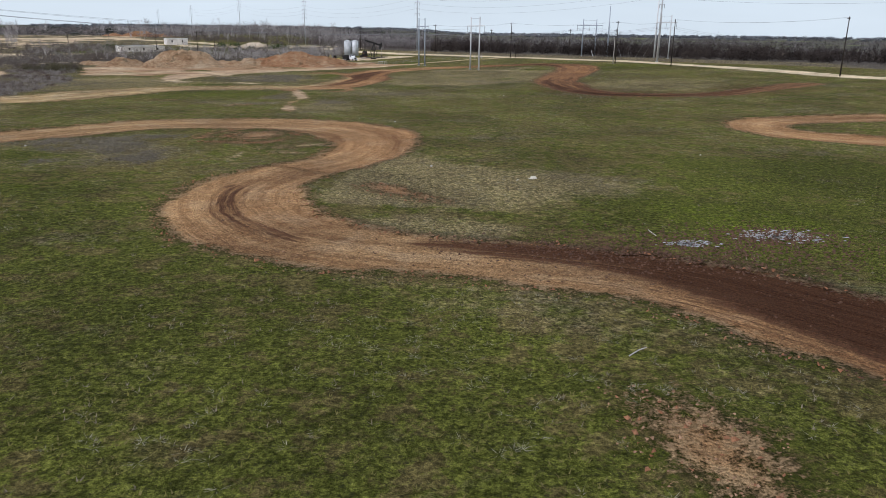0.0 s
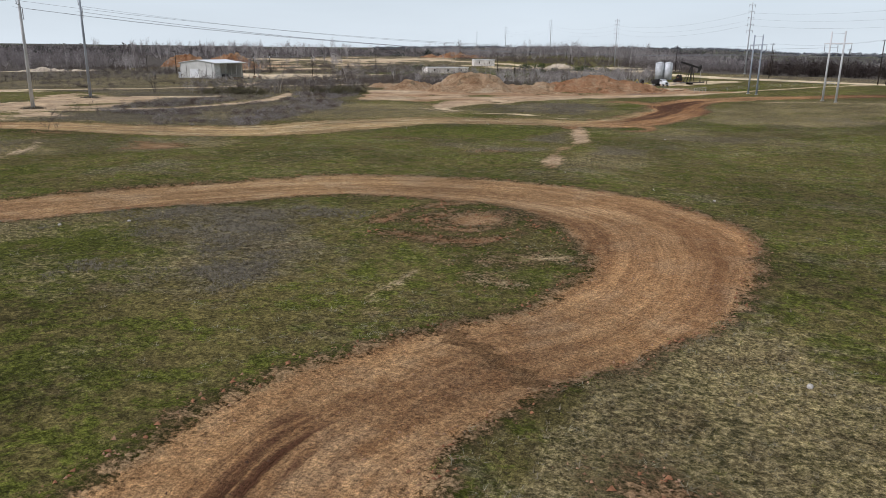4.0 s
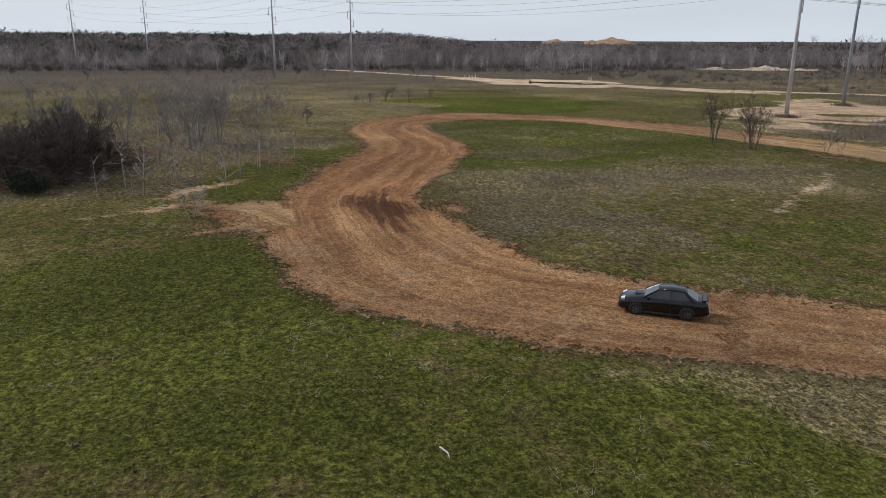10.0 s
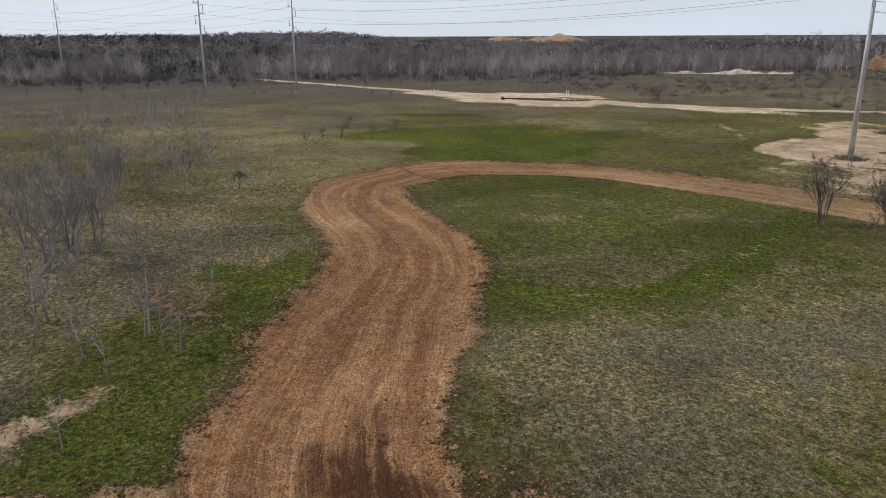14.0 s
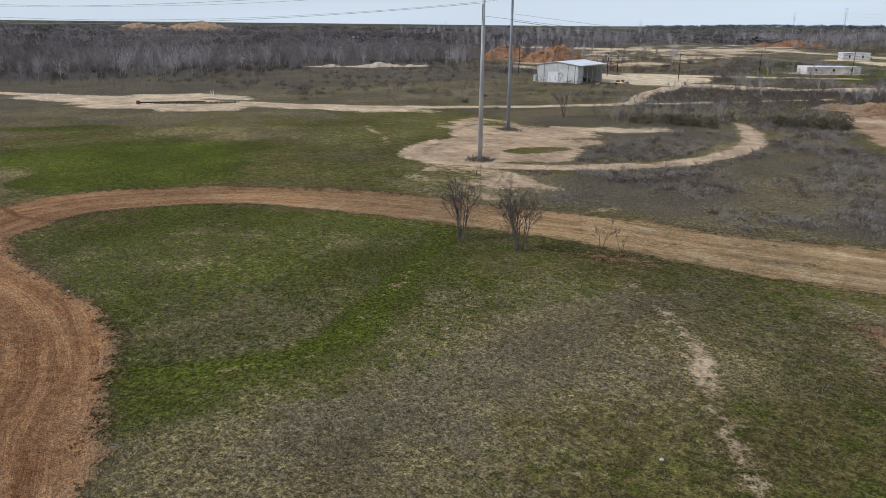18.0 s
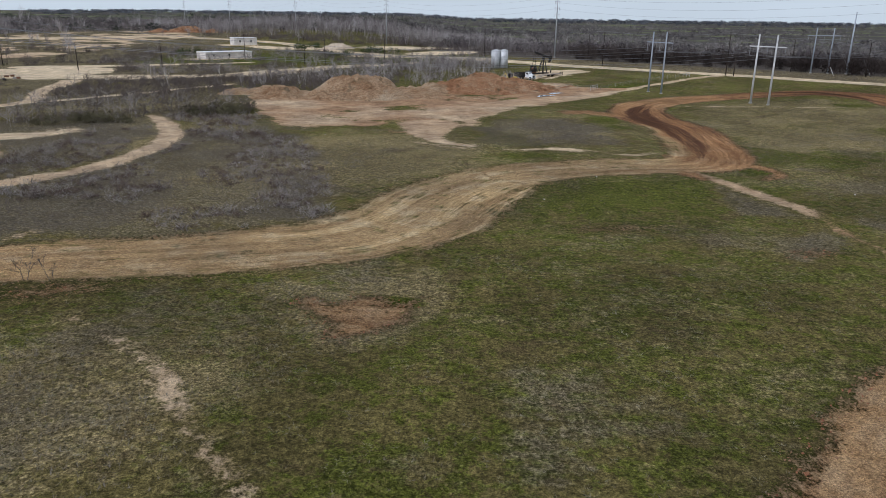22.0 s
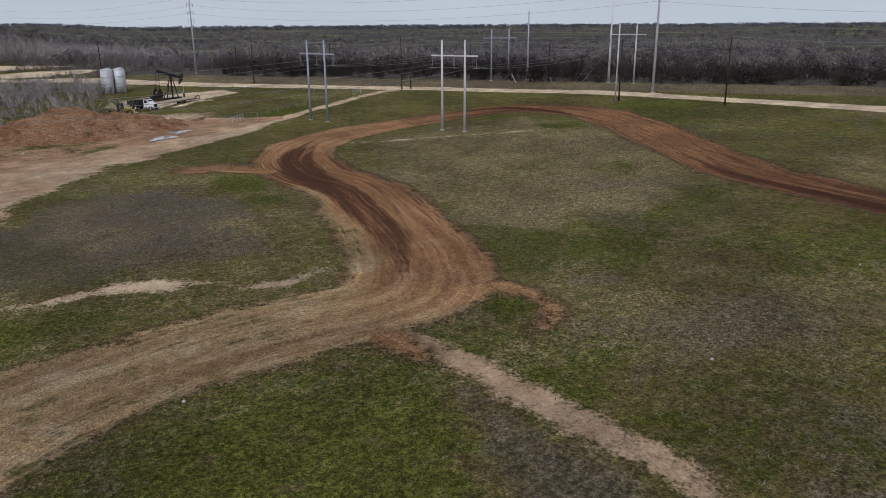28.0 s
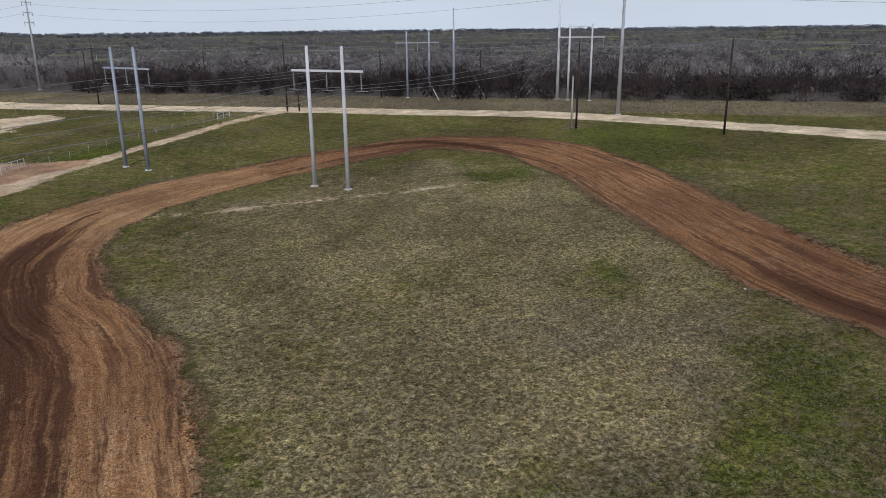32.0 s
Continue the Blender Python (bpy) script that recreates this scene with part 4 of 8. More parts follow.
for strip in (TRACK_START, TRACK_BEND, TRACK_WEST, TRACK_FAR, TRACK_NORTH, TRACK_ARC, TRACK_LOOP, SPUR_WEST, SPUR_FORK, SPUR_HOOK, SPUR_TONGUE, SPUR_BEND, RING_OUT, RING_IN):
    lay(strip, "dirt")
for strip in (SCUFF_RIDGE, SPUR_PALE, SPUR_THIN, TRAIL_NORTH, SCUFF_MID):
    lay([(a, b, c, d) for a, b, c, d, e in strip], "pale")
for strip in (ROAD_NORTH, ROAD_LINK, ROAD_STREAK, ROAD_LOOP, ROAD_LONG, ROAD_STRIP, ROAD_SLAB, ROAD_EAST, ROAD_YARD, ROAD_BACK, ROAD_PALE, ROAD_SPILL, ROAD_FEET, ROAD_WISP):
    lay(strip, "pale")
for x, y, a, b, turn, red in FLATS + PADS:
    sd = (1 - oval(x, y, a, b, turn)) * min(a, b) * 0.45 + 0.2
    hit = sd > LAYER["pale"]
    LAYER["pale"][hit] = sd[hit]
    LAYER["sandred"][hit] = red
for outline, islands, red, clip in ((YARD, 4.6, .78, 2.4), (POLE_SAND, 3.8, .29, 1.6), (SOUTH_SAND, 3.0, .25, -.8), (HILL_SAND, 9.0, .1, -.5)):
    sd = area(outline)
    sd = np.where(sd > -8, np.clip(sd, -9, clip) + islands * fbm(XX, YY, 13, 5, 4) + 1.2 * fbm(XX, YY, 3.5, 6, 3), -9)
    sd = np.where(sd > -8, sd * 0.55, sd)
    hit = sd > LAYER["pale"]
    LAYER["pale"][hit] = sd[hit]
    LAYER["sandred"][hit] = np.clip(red + (0.55 * fbm(XX, YY, 18, 7, 3) + 0.3 * smooth(262, 280, YY))[hit] * (red > .3) + 0.3 * (red < .3), 0, 1)
LAYER["pale"] = np.where(oval(-157.5, 171.5, 6.5, 3.2, 62) < 1, np.minimum(LAYER["pale"], -1.4), LAYER["pale"])
BURNT = [(-74, 226), (-68, 240), (-60, 244), (-50, 240), (-46, 228), (-49, 209), (-56, 203), (-66, 202), (-74, 206)]
for outline, s in ((BURNT, 1.0), (GREY_NORTH, .95), (GREY_WEST, .5), (GREY_SHED, 1.05), (GREY_POLE, .9)):
    LAYER["weed"] = np.maximum(LAYER["weed"], s * smooth(-5, 7, np.clip(area(outline), -20, 5) + 9 * fbm(XX, YY, 22, 8, 5)))
for outline, s in ((WEED_ISLAND, .35), (WEED_BEND, .7), (WEED_MID, .45), (WEED_EAST, .6), (WEED_TRAIL, 1.1), (WEED_LANE, 1.1), (WEED_SCAR, 1.1), (WEED_BARE, .8)):
    LAYER["weed"] = np.maximum(LAYER["weed"], s * smooth(-2.2, 1.6, np.clip(area(outline), -20, 3) + 2.6 * fbm(XX, YY, 7, 12, 4)))
for x, y, a, b, turn in ((-46, 91, 9, 4, 30), (-35.2, 76.5, 4.5, 2.6, 30), (-43, 77, 3.5, 2, 30), (-17.6, 185, 4, 2, 0), (-3, 184, 8, 4, 10), (-15, 171, 9, 5, 0), (4, 214, 12, 8, 30)):
    LAYER["weed"] = np.maximum(LAYER["weed"], 0.45 * smooth(1.7, 0.4, oval(x, y, a, b, turn)))
LAYER["pale"] = np.where(LAYER["pale"] > -6, LAYER["pale"] + 0.55 * fbm(XX, YY, 4, 9, 4), LAYER["pale"])
LAYER["dirt"] = np.where(LAYER["dirt"] > -6, LAYER["dirt"] + 0.75 * fbm(XX, YY, 7, 10, 4) + 0.25 * fbm(XX, YY, 2.2, 11, 2), LAYER["dirt"])
for x, y, a, b, turn, red in SCARS:
    sd = np.minimum((1 - oval(x, y, a, b, turn)) * min(a, b) * 0.65, 0.85)
    hit = sd > LAYER["dirt"]
    LAYER["dirt"][hit] = sd[hit]
    LAYER["red"][hit] = red
    LAYER["wet"][hit] = 0
    LAYER["lat"][hit] = ((YY - y) * 0.7 + (XX - x) * 0.3)[hit]
    LAYER["along"][hit] = XX[hit]
sd = np.clip(area(CRESCENT), -4, 1.0) + 0.35 * fbm(XX, YY, 3, 16, 3)
torn = sd > np.maximum(LAYER["dirt"], -1.5)
LAYER["dirt"][torn] = np.minimum(sd, 0.9)[torn]
LAYER["red"][torn], LAYER["wet"][torn] = 0.45, 0.0
LAYER["lat"][torn], LAYER["along"][torn] = YY[torn], XX[torn]
for x, y, a, b, turn, s in LUSH_WEST + LUSH_EAST:
    LAYER["lush"] = np.maximum(LAYER["lush"], s * smooth(1.4, 0.35, oval(x, y, a, b, turn)))
for x, y, a, b, turn, s in DRY_WEST + DRY_EAST:
    LAYER["dry"] = np.maximum(LAYER["dry"], s * smooth(1.5, 0.4, oval(x, y, a, b, turn)))
for outline, key, s in ((STRAW_EAST, "dry", 1.25), (STRAW_LANE, "dry", 1.1), (STRAW_SCAR, "dry", .9), (STRAW_NORTH, "dry", .75), (GREEN_SOUTH, "lush", .5), (GREEN_BASIN, "lush", .38), (GREEN_WEST, "lush", 1.1), (GREEN_NORTH, "lush", .4), (GREEN_TRACK, "lush", .7), (GREEN_LOOP, "lush", .45), (GREEN_START, "lush", .24), (GREEN_HOLLOW, "lush", .35), (GREEN_VERGE, "lush", .6), (GREEN_CURVE, "lush", .55)):
    LAYER[key] = np.maximum(LAYER[key], s * smooth(-2.5, 1.8, np.clip(area(outline), -20, 3) + 2.8 * fbm(XX, YY, 8, 13, 4)))
for outline, key in ((WEED_ISLAND, "lush"), (STRAW_EAST, "lush"), (STRAW_NORTH, "lush"), (GREEN_SOUTH, "dry"), (GREEN_WEST, "dry"), (GREEN_SOUTH, "weed"), (GREEN_TRACK, "dry"), (GREEN_VERGE, "dry"), (GREEN_START, "dry"), (GREEN_CURVE, "dry"), (GREEN_CURVE, "weed")):
    LAYER[key] *= 1 - 0.8 * smooth(-1.0, 2.0, np.clip(area(outline), -20, 3) + 1.5 * fbm(XX, YY, 8, 14, 3))
for a, b, half in spline([(-133, 124, 1.2), (-128, 116, 2.0), (-123, 107, 2.4), (-118, 98, 2.6), (-116.5, 92, 2.6), (-118.5, 86.5, 2.8), (-122, 81.5, 3.0)]):
    near = (np.abs(XX - a) < 7) & (np.abs(YY - b) < 7)
    LAYER["lush"][near] = np.maximum(LAYER["lush"][near], 1.15 * smooth(0.6 * half + 1.0, 0.6 * half - 1.0, np.hypot(XX[near] - a, YY[near] - b) + 1.2 * WARP_X[near]))
LAYER["weed"] = np.maximum(LAYER["weed"], smooth(-222, -256, XX + 14 * fbm(XX, YY, 30, 15, 3)) * (1 - np.clip(LAYER["lush"], 0, 1)) * smooth(-600, -400, XX))
UU = 0.744 * XX + 0.668 * YY
LAYER["weed"] = np.maximum(LAYER["weed"], 1.0 * smooth(258, 262, UU) * smooth(290, 284, UU) * smooth(-60, -10, XX))
LAYER["wood"] = np.maximum.reduce([smooth(279, 284, UU) * smooth(-120, -40, XX), 0.42 * smooth(262, 300, -XX + 10 * fbm(XX, YY, 24, 17, 3)) * smooth(420, 380, YY), smooth(372, 392, -XX - 0.08 * (YY - 150)), smooth(120, 150, XX)])
for outline in (WEED_TRAIL, WEED_LANE, WEED_SCAR):
    LAYER["wood"] = np.maximum(LAYER["wood"], 0.36 * smooth(-1.5, 1.5, np.clip(area(outline), -20, 2) + 2.2 * fbm(XX, YY, 5, 19, 4)))
for outline in (GREY_NORTH, GREY_POLE, BURNT):
    LAYER["wood"] = np.maximum(LAYER["wood"], 0.40 * smooth(-3, 5, np.clip(area(outline), -20, 4) + 8 * fbm(XX, YY, 14, 18, 4)))
LAYER["dry"] = np.maximum(LAYER["dry"], 1.2 * smooth(257, 262, UU) * smooth(300, 290, UU) * smooth(-60, 0, XX))
LAYER["far"] = smooth(560, 900, np.hypot(XX + 40, YY - 150))
for strip in (WET_SIDE, WET_FAN, WET_WEST, WET_BEND, WET_CURVE, WET_ARC, WET_RETURN, WET_LEFT, WET_START, WET_EXIT):
    for a, b, half, s in spline(strip):
        i0, i1 = np.searchsorted(GX, [a - half - 2, a + half + 2])
        j0, j1 = np.searchsorted(GY, [b - half - 2, b + half + 2])
        box = (slice(i0, i1), slice(j0, j1))
        LAYER["wet"][box] = np.maximum(LAYER["wet"][box], s * smooth(half + 1.5, half - 0.8, np.hypot(XX[box] - a, YY[box] - b)))
for x, y, a, b, turn in DUSTY:
    k = smooth(1.25, 0.5, oval(x, y, a, b, turn))
    LAYER["red"] *= 1 - 0.95 * k
    LAYER["wet"] *= 1 - k
# the wet hollow east of the start
LAYER["wet"] = np.maximum(LAYER["wet"], smooth(1.3, 0.3, oval(13.5, 45.5, 8, 2.6, -20)) * 0.9)
LAYER["dirt"] = np.maximum(LAYER["dirt"], (1 - oval(12, 44.5, 8.5, 2.4, -15)) * 2.0)

ZZ = land(XX, YY)
inside = np.clip(LAYER["dirt"], -2, 3)
ZZ = ZZ - 0.10 * smooth(-0.2, 1.6, inside) + 0.12 * np.exp(-((inside + 0.1) / 0.45) ** 2) * (0.5 + 0.5 * np.sin(XX * 1.9 + YY * 1.3))
ZZ = ZZ + 0.03 * smooth(0.3, 1.2, inside) * np.sin(LAYER["lat"] * 1.3 + 2 * np.sin(LAYER["along"] * 0.11) + np.sin(XX * 0.7) * 1.1) * np.sin(LAYER["along"] * 0.31 + YY * 0.4)
ZZ = ZZ - 0.05 * smooth(0.0, 1.2, np.clip(LAYER["pale"], -2, 3))


def sheet(name, xx, yy, zz, material, layers=None):
    """A grid as one mesh, with its layers as point attributes."""
    n, m = xx.shape
    me = bpy.data.meshes.new(name)
    idx = np.arange(n * m).reshape(n, m)
    quads = np.stack([idx[:-1, :-1], idx[1:, :-1], idx[1:, 1:], idx[:-1, 1:]], -1).reshape(-1, 4)
    me.vertices.add(n * m)
    me.vertices.foreach_set("co", np.stack([xx, yy, zz], -1).astype(np.float32).ravel())
    me.loops.add(quads.size)
    me.loops.foreach_set("vertex_index", quads.astype(np.int32).ravel())
    me.polygons.add(len(quads))
    me.polygons.foreach_set("loop_start", np.arange(0, quads.size, 4, dtype=np.int32))
    me.polygons.foreach_set("use_smooth", np.ones(len(quads), bool))
    for key, v in (layers or {}).items():
        me.attributes.new(key, "FLOAT", "POINT").data.foreach_set("value", v.astype(np.float32).ravel())
    me.update()
    me.validate()
    me.materials.append(material)
    return new(name, me)


coded = dict(LAYER)
coded["dirt"] = np.clip(0.5 + LAYER["dirt"] / 5, 0, 1)
coded["pale"] = np.clip(0.5 + LAYER["pale"] / 4, 0, 1)
ground = sheet("ground", XX, YY, ZZ, M_GROUND, coded)
tagged(ground, "patchy green and straw field with a rutted red dirt track", "ground", kind="structure")


def probe(name, x, y):
    """A layer's value at places of the plan."""
    i = np.clip(np.searchsorted(GX, x), 0, len(GX) - 1)
    j = np.clip(np.searchsorted(GY, y), 0, len(GY) - 1)
    return LAYER[name][i, j]


def height(x, y):
    i, j = min(np.searchsorted(GX, x), len(GX) - 1), min(np.searchsorted(GY, y), len(GY) - 1)
    return float(ZZ[i, j])


# ---- building blocks ----
class Mesh:
    """Collects vertices and faces of one part."""

    def __init__(self):
        self.v, self.f = [], []

    def add(self, verts, faces):
        k = len(self.v)
        self.v += [tuple(p) for p in verts]
        self.f += [tuple(i + k for i in q) for q in faces]
        return self

    def tube(self, a, b, r0, r1=None, n=8, caps=True):
        a, b = Vector(a), Vector(b)
        r1 = r0 if r1 is None else r1
        z = (b - a).normalized()
        x = z.cross(Vector((0, 0, 1)) if abs(z.z) < 0.9 else Vector((1, 0, 0))).normalized()
        y = z.cross(x)
        ring = [(math.cos(2 * math.pi * i / n), math.sin(2 * math.pi * i / n)) for i in range(n)]
        verts = [a + (x * c + y * s) * r0 for c, s in ring] + [b + (x * c + y * s) * r1 for c, s in ring]
        faces = [(i, (i + 1) % n, n + (i + 1) % n, n + i) for i in range(n)]
        if caps:
            faces += [tuple(reversed(range(n))), tuple(range(n, 2 * n))]
        return self.add(verts, faces)

    def pipe(self, points, r, n=6):
        for a, b in zip(points, points[1:]):
            self.tube(a, b, r, r, n)
        return self

    def box(self, c, s, bevel=0.0, m=None):
        """A block, with its upright edges and rims cut off by bevel."""
        x, y, z = (v / 2 for v in s)
        e = min(bevel, x * 0.9, y * 0.9, z * 0.9)
        if e <= 0:
            verts = [(i * x, j * y, k * z) for k in (-1, 1) for i, j in ((-1, -1), (1, -1), (1, 1), (-1, 1))]
            faces = [(3, 2, 1, 0), (4, 5, 6, 7)] + [(i, (i + 1) % 4, 4 + (i + 1) % 4, 4 + i) for i in range(4)]
        else:
            def loop(q, h):
                o = [(x - q, y - q - e), (x - q - e, y - q), (-(x - q - e), y - q), (-(x - q), y - q - e),
                     (-(x - q), -(y - q - e)), (-(x - q - e), -(y - q)), (x - q - e, -(y - q)), (x - q, -(y - q - e))]
                return [(a, b, h) for a, b in o]
            verts = loop(e, -z) + loop(0, -z + e) + loop(0, z - e) + loop(e, z)
            faces = [tuple(reversed(range(8))), tuple(range(24, 32))]
            for k in range(3):
                faces += [(8 * k + i, 8 * k + (i + 1) % 8, 8 * k + 8 + (i + 1) % 8, 8 * k + 8 + i) for i in range(8)]
        t = m if m is not None else Matrix.Identity(4)
        return self.add([t @ (Vector(p) + Vector(c)) for p in verts], faces)

    def prism(self, outline, a, b, axis="y"):
        """An outline in the x-z plane (or y-z for axis x), drawn out from a to b."""
        n = len(outline)
        put = (lambda p, h: (p[0], h, p[1])) if axis == "y" else (lambda p, h: (h, p[0], p[1]))
        verts = [put(p, a) for p in outline] + [put(p, b) for p in outline]
        return self.add(verts, [tuple(range(n)), tuple(reversed(range(n, 2 * n)))] + [(i, n + i, n + (i + 1) % n, (i + 1) % n) for i in range(n)])

    def ring(self, sections):
        """Skin closed sections of equal length, one after another, with end caps."""
        n = len(sections[0])
        verts = [p for s in sections for p in s]
        faces = [tuple(reversed(range(n)))]
        for k in range(len(sections) - 1):
            faces += [(k * n + i, k * n + (i + 1) % n, (k + 1) * n + (i + 1) % n, (k + 1) * n + i) for i in range(n)]
        faces.append(tuple(range((len(sections) - 1) * n, len(sections) * n)))
        return self.add(verts, faces)

    def data(self, name, material, smooth_faces=False):
        me = bpy.data.meshes.new(name)
        me.from_pydata(self.v, [], self.f)
        bm = bmesh.new()
        bm.from_mesh(me)
        bmesh.ops.recalc_face_normals(bm, faces=bm.faces)
        bm.to_mesh(me)
        bm.free()
        if smooth_faces:
            me.polygons.foreach_set("use_smooth", np.ones(len(me.polygons), bool))
        me.materials.append(material)
        return me


def thing(name, m, label, category, group="", kind=""):
    ob = new(name)
    ob.matrix_world = m
    ob.empty_display_size = 0.2
    return tagged(ob, label, category, group, kind)


def part(name, mesh, material, parent, label="", smooth_faces=False):
    ob = new(name, mesh.data(name, material, smooth_faces) if isinstance(mesh, Mesh) else mesh)
    ob.parent = parent
    if label:
        tagged(ob, label)
    return ob


def stuff(name, verts, faces, material, label, category, tone=None):
    """A great many small pieces as one object; faces: an array of triangles; tone: which of the kind's colours each plant has."""
    me = bpy.data.meshes.new(name)
    verts, faces = np.asarray(verts, np.float32), np.asarray(faces, np.int32)
    me.vertices.add(len(verts))
    me.vertices.foreach_set("co", verts.ravel())
    me.loops.add(faces.size)
    me.loops.foreach_set("vertex_index", faces.ravel())
    me.polygons.add(len(faces))
    me.polygons.foreach_set("loop_start", np.arange(0, faces.size, 3, dtype=np.int32))
    if tone is not None:
        me.attributes.new("tone", "FLOAT", "POINT").data.foreach_set("value", np.asarray(tone, np.float32))
    me.update()
    me.validate()
    me.materials.append(material)
    return tagged(new(name, me), label, category, kind="stuff")


# ---- woods, scrub and grass ----
rng = np.random.default_rng(7)


def cones(base, tip, r):
    """Three-sided tapering sticks, from arrays of base, tip and radius."""
    n = len(base)
    d = tip - base
    side = np.cross(d, np.where(np.abs(d[:, 2:3]) > 0.8 * np.linalg.norm(d, axis=1)[:, None], [[1.0, 0.2, 0]], [[0, 0.2, 1.0]]))
    side /= np.linalg.norm(side, axis=1)[:, None] + 1e-9
    up = np.cross(d, side)
    up /= np.linalg.norm(up, axis=1)[:, None] + 1e-9
    r = np.asarray(r)[:, None]
    v = np.stack([base + side * r, base + (-0.5 * side + 0.87 * up) * r, base + (-0.5 * side - 0.87 * up) * r, tip], 1).reshape(-1, 3)
    k = np.arange(n)[:, None, None] * 4
    f = (k + np.array([[0, 1, 3], [1, 2, 3], [2, 0, 3]])[None]).reshape(-1, 3)
    return v, f


def slivers(base, tip, w):
    """Single thin tapering blades."""
    d = tip - base
    side = np.cross(d, rng.normal(0, 1, d.shape))
    side *= np.asarray(w)[:, None] / (np.linalg.norm(side, axis=1)[:, None] + 1e-9)
    return np.stack([base - side, base + side, tip], 1).reshape(-1, 3), np.arange(len(base) * 3).reshape(-1, 3)


def join(*pieces):
    vs, fs, k = [], [], 0
    for v, f in pieces:
        vs.append(v)
        fs.append(f + k)
        k += len(v)
    return np.concatenate(vs), np.concatenate(fs)


def brush(x, y, wide, tall, count, w, wild=0.5):
    """Twiggy bushes: a spray of thin stems and twigs about each foot."""
    n = len(x)
    o = rng.normal(0, 0.38, (n, count, 2)) * wide[:, None, None]
    t = rng.uniform(0, 0.62, (n, count)) * (1 - 0.5 * np.clip(np.hypot(o[..., 0], o[..., 1]) / wide[:, None], 0, 1))
    b = np.stack([x[:, None] + o[..., 0], y[:, None] + o[..., 1], land(x, y)[:, None] - 0.1 + t * tall[:, None]], -1)
    d = np.stack([o[..., 0] / wide[:, None] * 0.8 + rng.normal(0, wild, (n, count)), o[..., 1] / wide[:, None] * 0.8 + rng.normal(0, wild, (n, count)), rng.uniform(0.6 - wild, 1.2, (n, count))], -1)
    e = b + d * (tall[:, None] * rng.uniform(0.14, 0.42, (n, count)))[..., None]
    return slivers(b.reshape(-1, 3), e.reshape(-1, 3), np.repeat(w * (0.6 + 0.8 * rng.uniform(0, 1, n)), count))


def bushes(label, x, y, wlo, whi, ratio, count, w, material, name="bare_bushes", wild=0.5):
    wide = rng.uniform(wlo, whi, len(x)) * (1 + 0.3 * fbm(x, y, 38, 51))
    v, f = brush(x, y, wide, wide * ratio * rng.uniform(0.7, 1.3, len(x)), count, w, wild)
    stuff(name, v, f, material, label, "bushes")


def bare_wood(x, y, tall, limbs=12, twigs=16, thick=0.014):
    """Bare trees: a stem, rising limbs, and twigs on the limbs. Arrays of places and heights."""
    n = len(x)
    foot = np.stack([x, y, land(x, y) - 0.1], 1)
    lean = rng.normal(0, 0.06, (n, 2)) * tall[:, None]
    top = foot + np.concatenate([lean, (tall * 0.92)[:, None]], 1)
    vs, fs, rs = [foot], [top], [tall * thick]
    t = rng.uniform(0.18, 0.92, (n, limbs))
    a = rng.uniform(0, 2 * np.pi, (n, limbs))
    ln = tall[:, None] * rng.uniform(0.22, 0.5, (n, limbs)) * (1.1 - 0.55 * t)
    rise = rng.uniform(0.15, 1.2, (n, limbs))
    b = foot[:, None] + (top - foot)[:, None] * t[..., None]
    d = np.stack([np.cos(a), np.sin(a), rise], -1)
    d /= np.linalg.norm(d, axis=-1, keepdims=True)
    e = b + d * ln[..., None]
    vs.append(b.reshape(-1, 3)); fs.append(e.reshape(-1, 3)); rs.append(np.repeat(tall * thick * 0.55, limbs))
    if twigs:
        pick = rng.integers(0, limbs, (n, twigs))
        s = rng.uniform(0.25, 1.0, (n, twigs, 1))
        row = np.arange(n)[:, None]
        tb = b[row, pick] + (e - b)[row, pick] * s
        td = d[row, pick] + rng.normal(0, 0.55, (n, twigs, 3))
        td /= np.linalg.norm(td, axis=-1, keepdims=True)
        te = tb + td * (tall[:, None] * rng.uniform(0.08, 0.22, (n, twigs)))[..., None]
        fine = slivers(tb.reshape(-1, 3), te.reshape(-1, 3), np.repeat(tall * thick * 0.48, twigs))
        return join(cones(np.concatenate(vs), np.concatenate(fs), np.concatenate(rs)), fine)
    return cones(np.concatenate(vs), np.concatenate(fs), np.concatenate(rs))


def crowns(x, y, wide, tall, leaves=16, grain=0.34):
    """Leafy or twiggy crowns as clouds of small ragged leaf clumps."""
    n = len(x)
    z = land(x, y)
    o = rng.normal(0, 1, (n, leaves, 3))
    o /= np.linalg.norm(o, axis=-1, keepdims=True)
    o *= rng.uniform(0.25, 1, (n, leaves, 1)) ** 0.5
    c = np.stack([x, y, z + tall * 0.55], 1)[:, None] + o * np.stack([wide, wide, tall * 0.5], 1)[:, None]
    c = c.reshape(-1, 1, 3)
    size = np.repeat(wide * grain * 1.4, leaves)[:, None, None]
    tri = c + rng.normal(0, 1, (len(c), 3, 3)) * size * 0.7
    return tri.reshape(-1, 3), np.arange(len(c) * 3).reshape(-1, 3)


def fuzz(n):
    return rng.uniform(0, 1, n)


def scatter(count, x0, x1, y0, y1, keep):
    x, y = rng.uniform(x0, x1, count), rng.uniform(y0, y1, count)
    ok = keep(x, y)
    return x[ok], y[ok]


def clear(x, y, edge=-1.0):
    return (probe("pale", x, y) < edge) & (probe("dirt", x, y) < edge)


def uu(x, y):
    return 0.744 * x + 0.668 * y


def patches(x, y, s, p=0.0):
    return np.sin(x * s + p) * np.sin(y * s * 1.13 + 2 * p) + 0.6 * np.sin((x + y) * s * 0.53 + p)


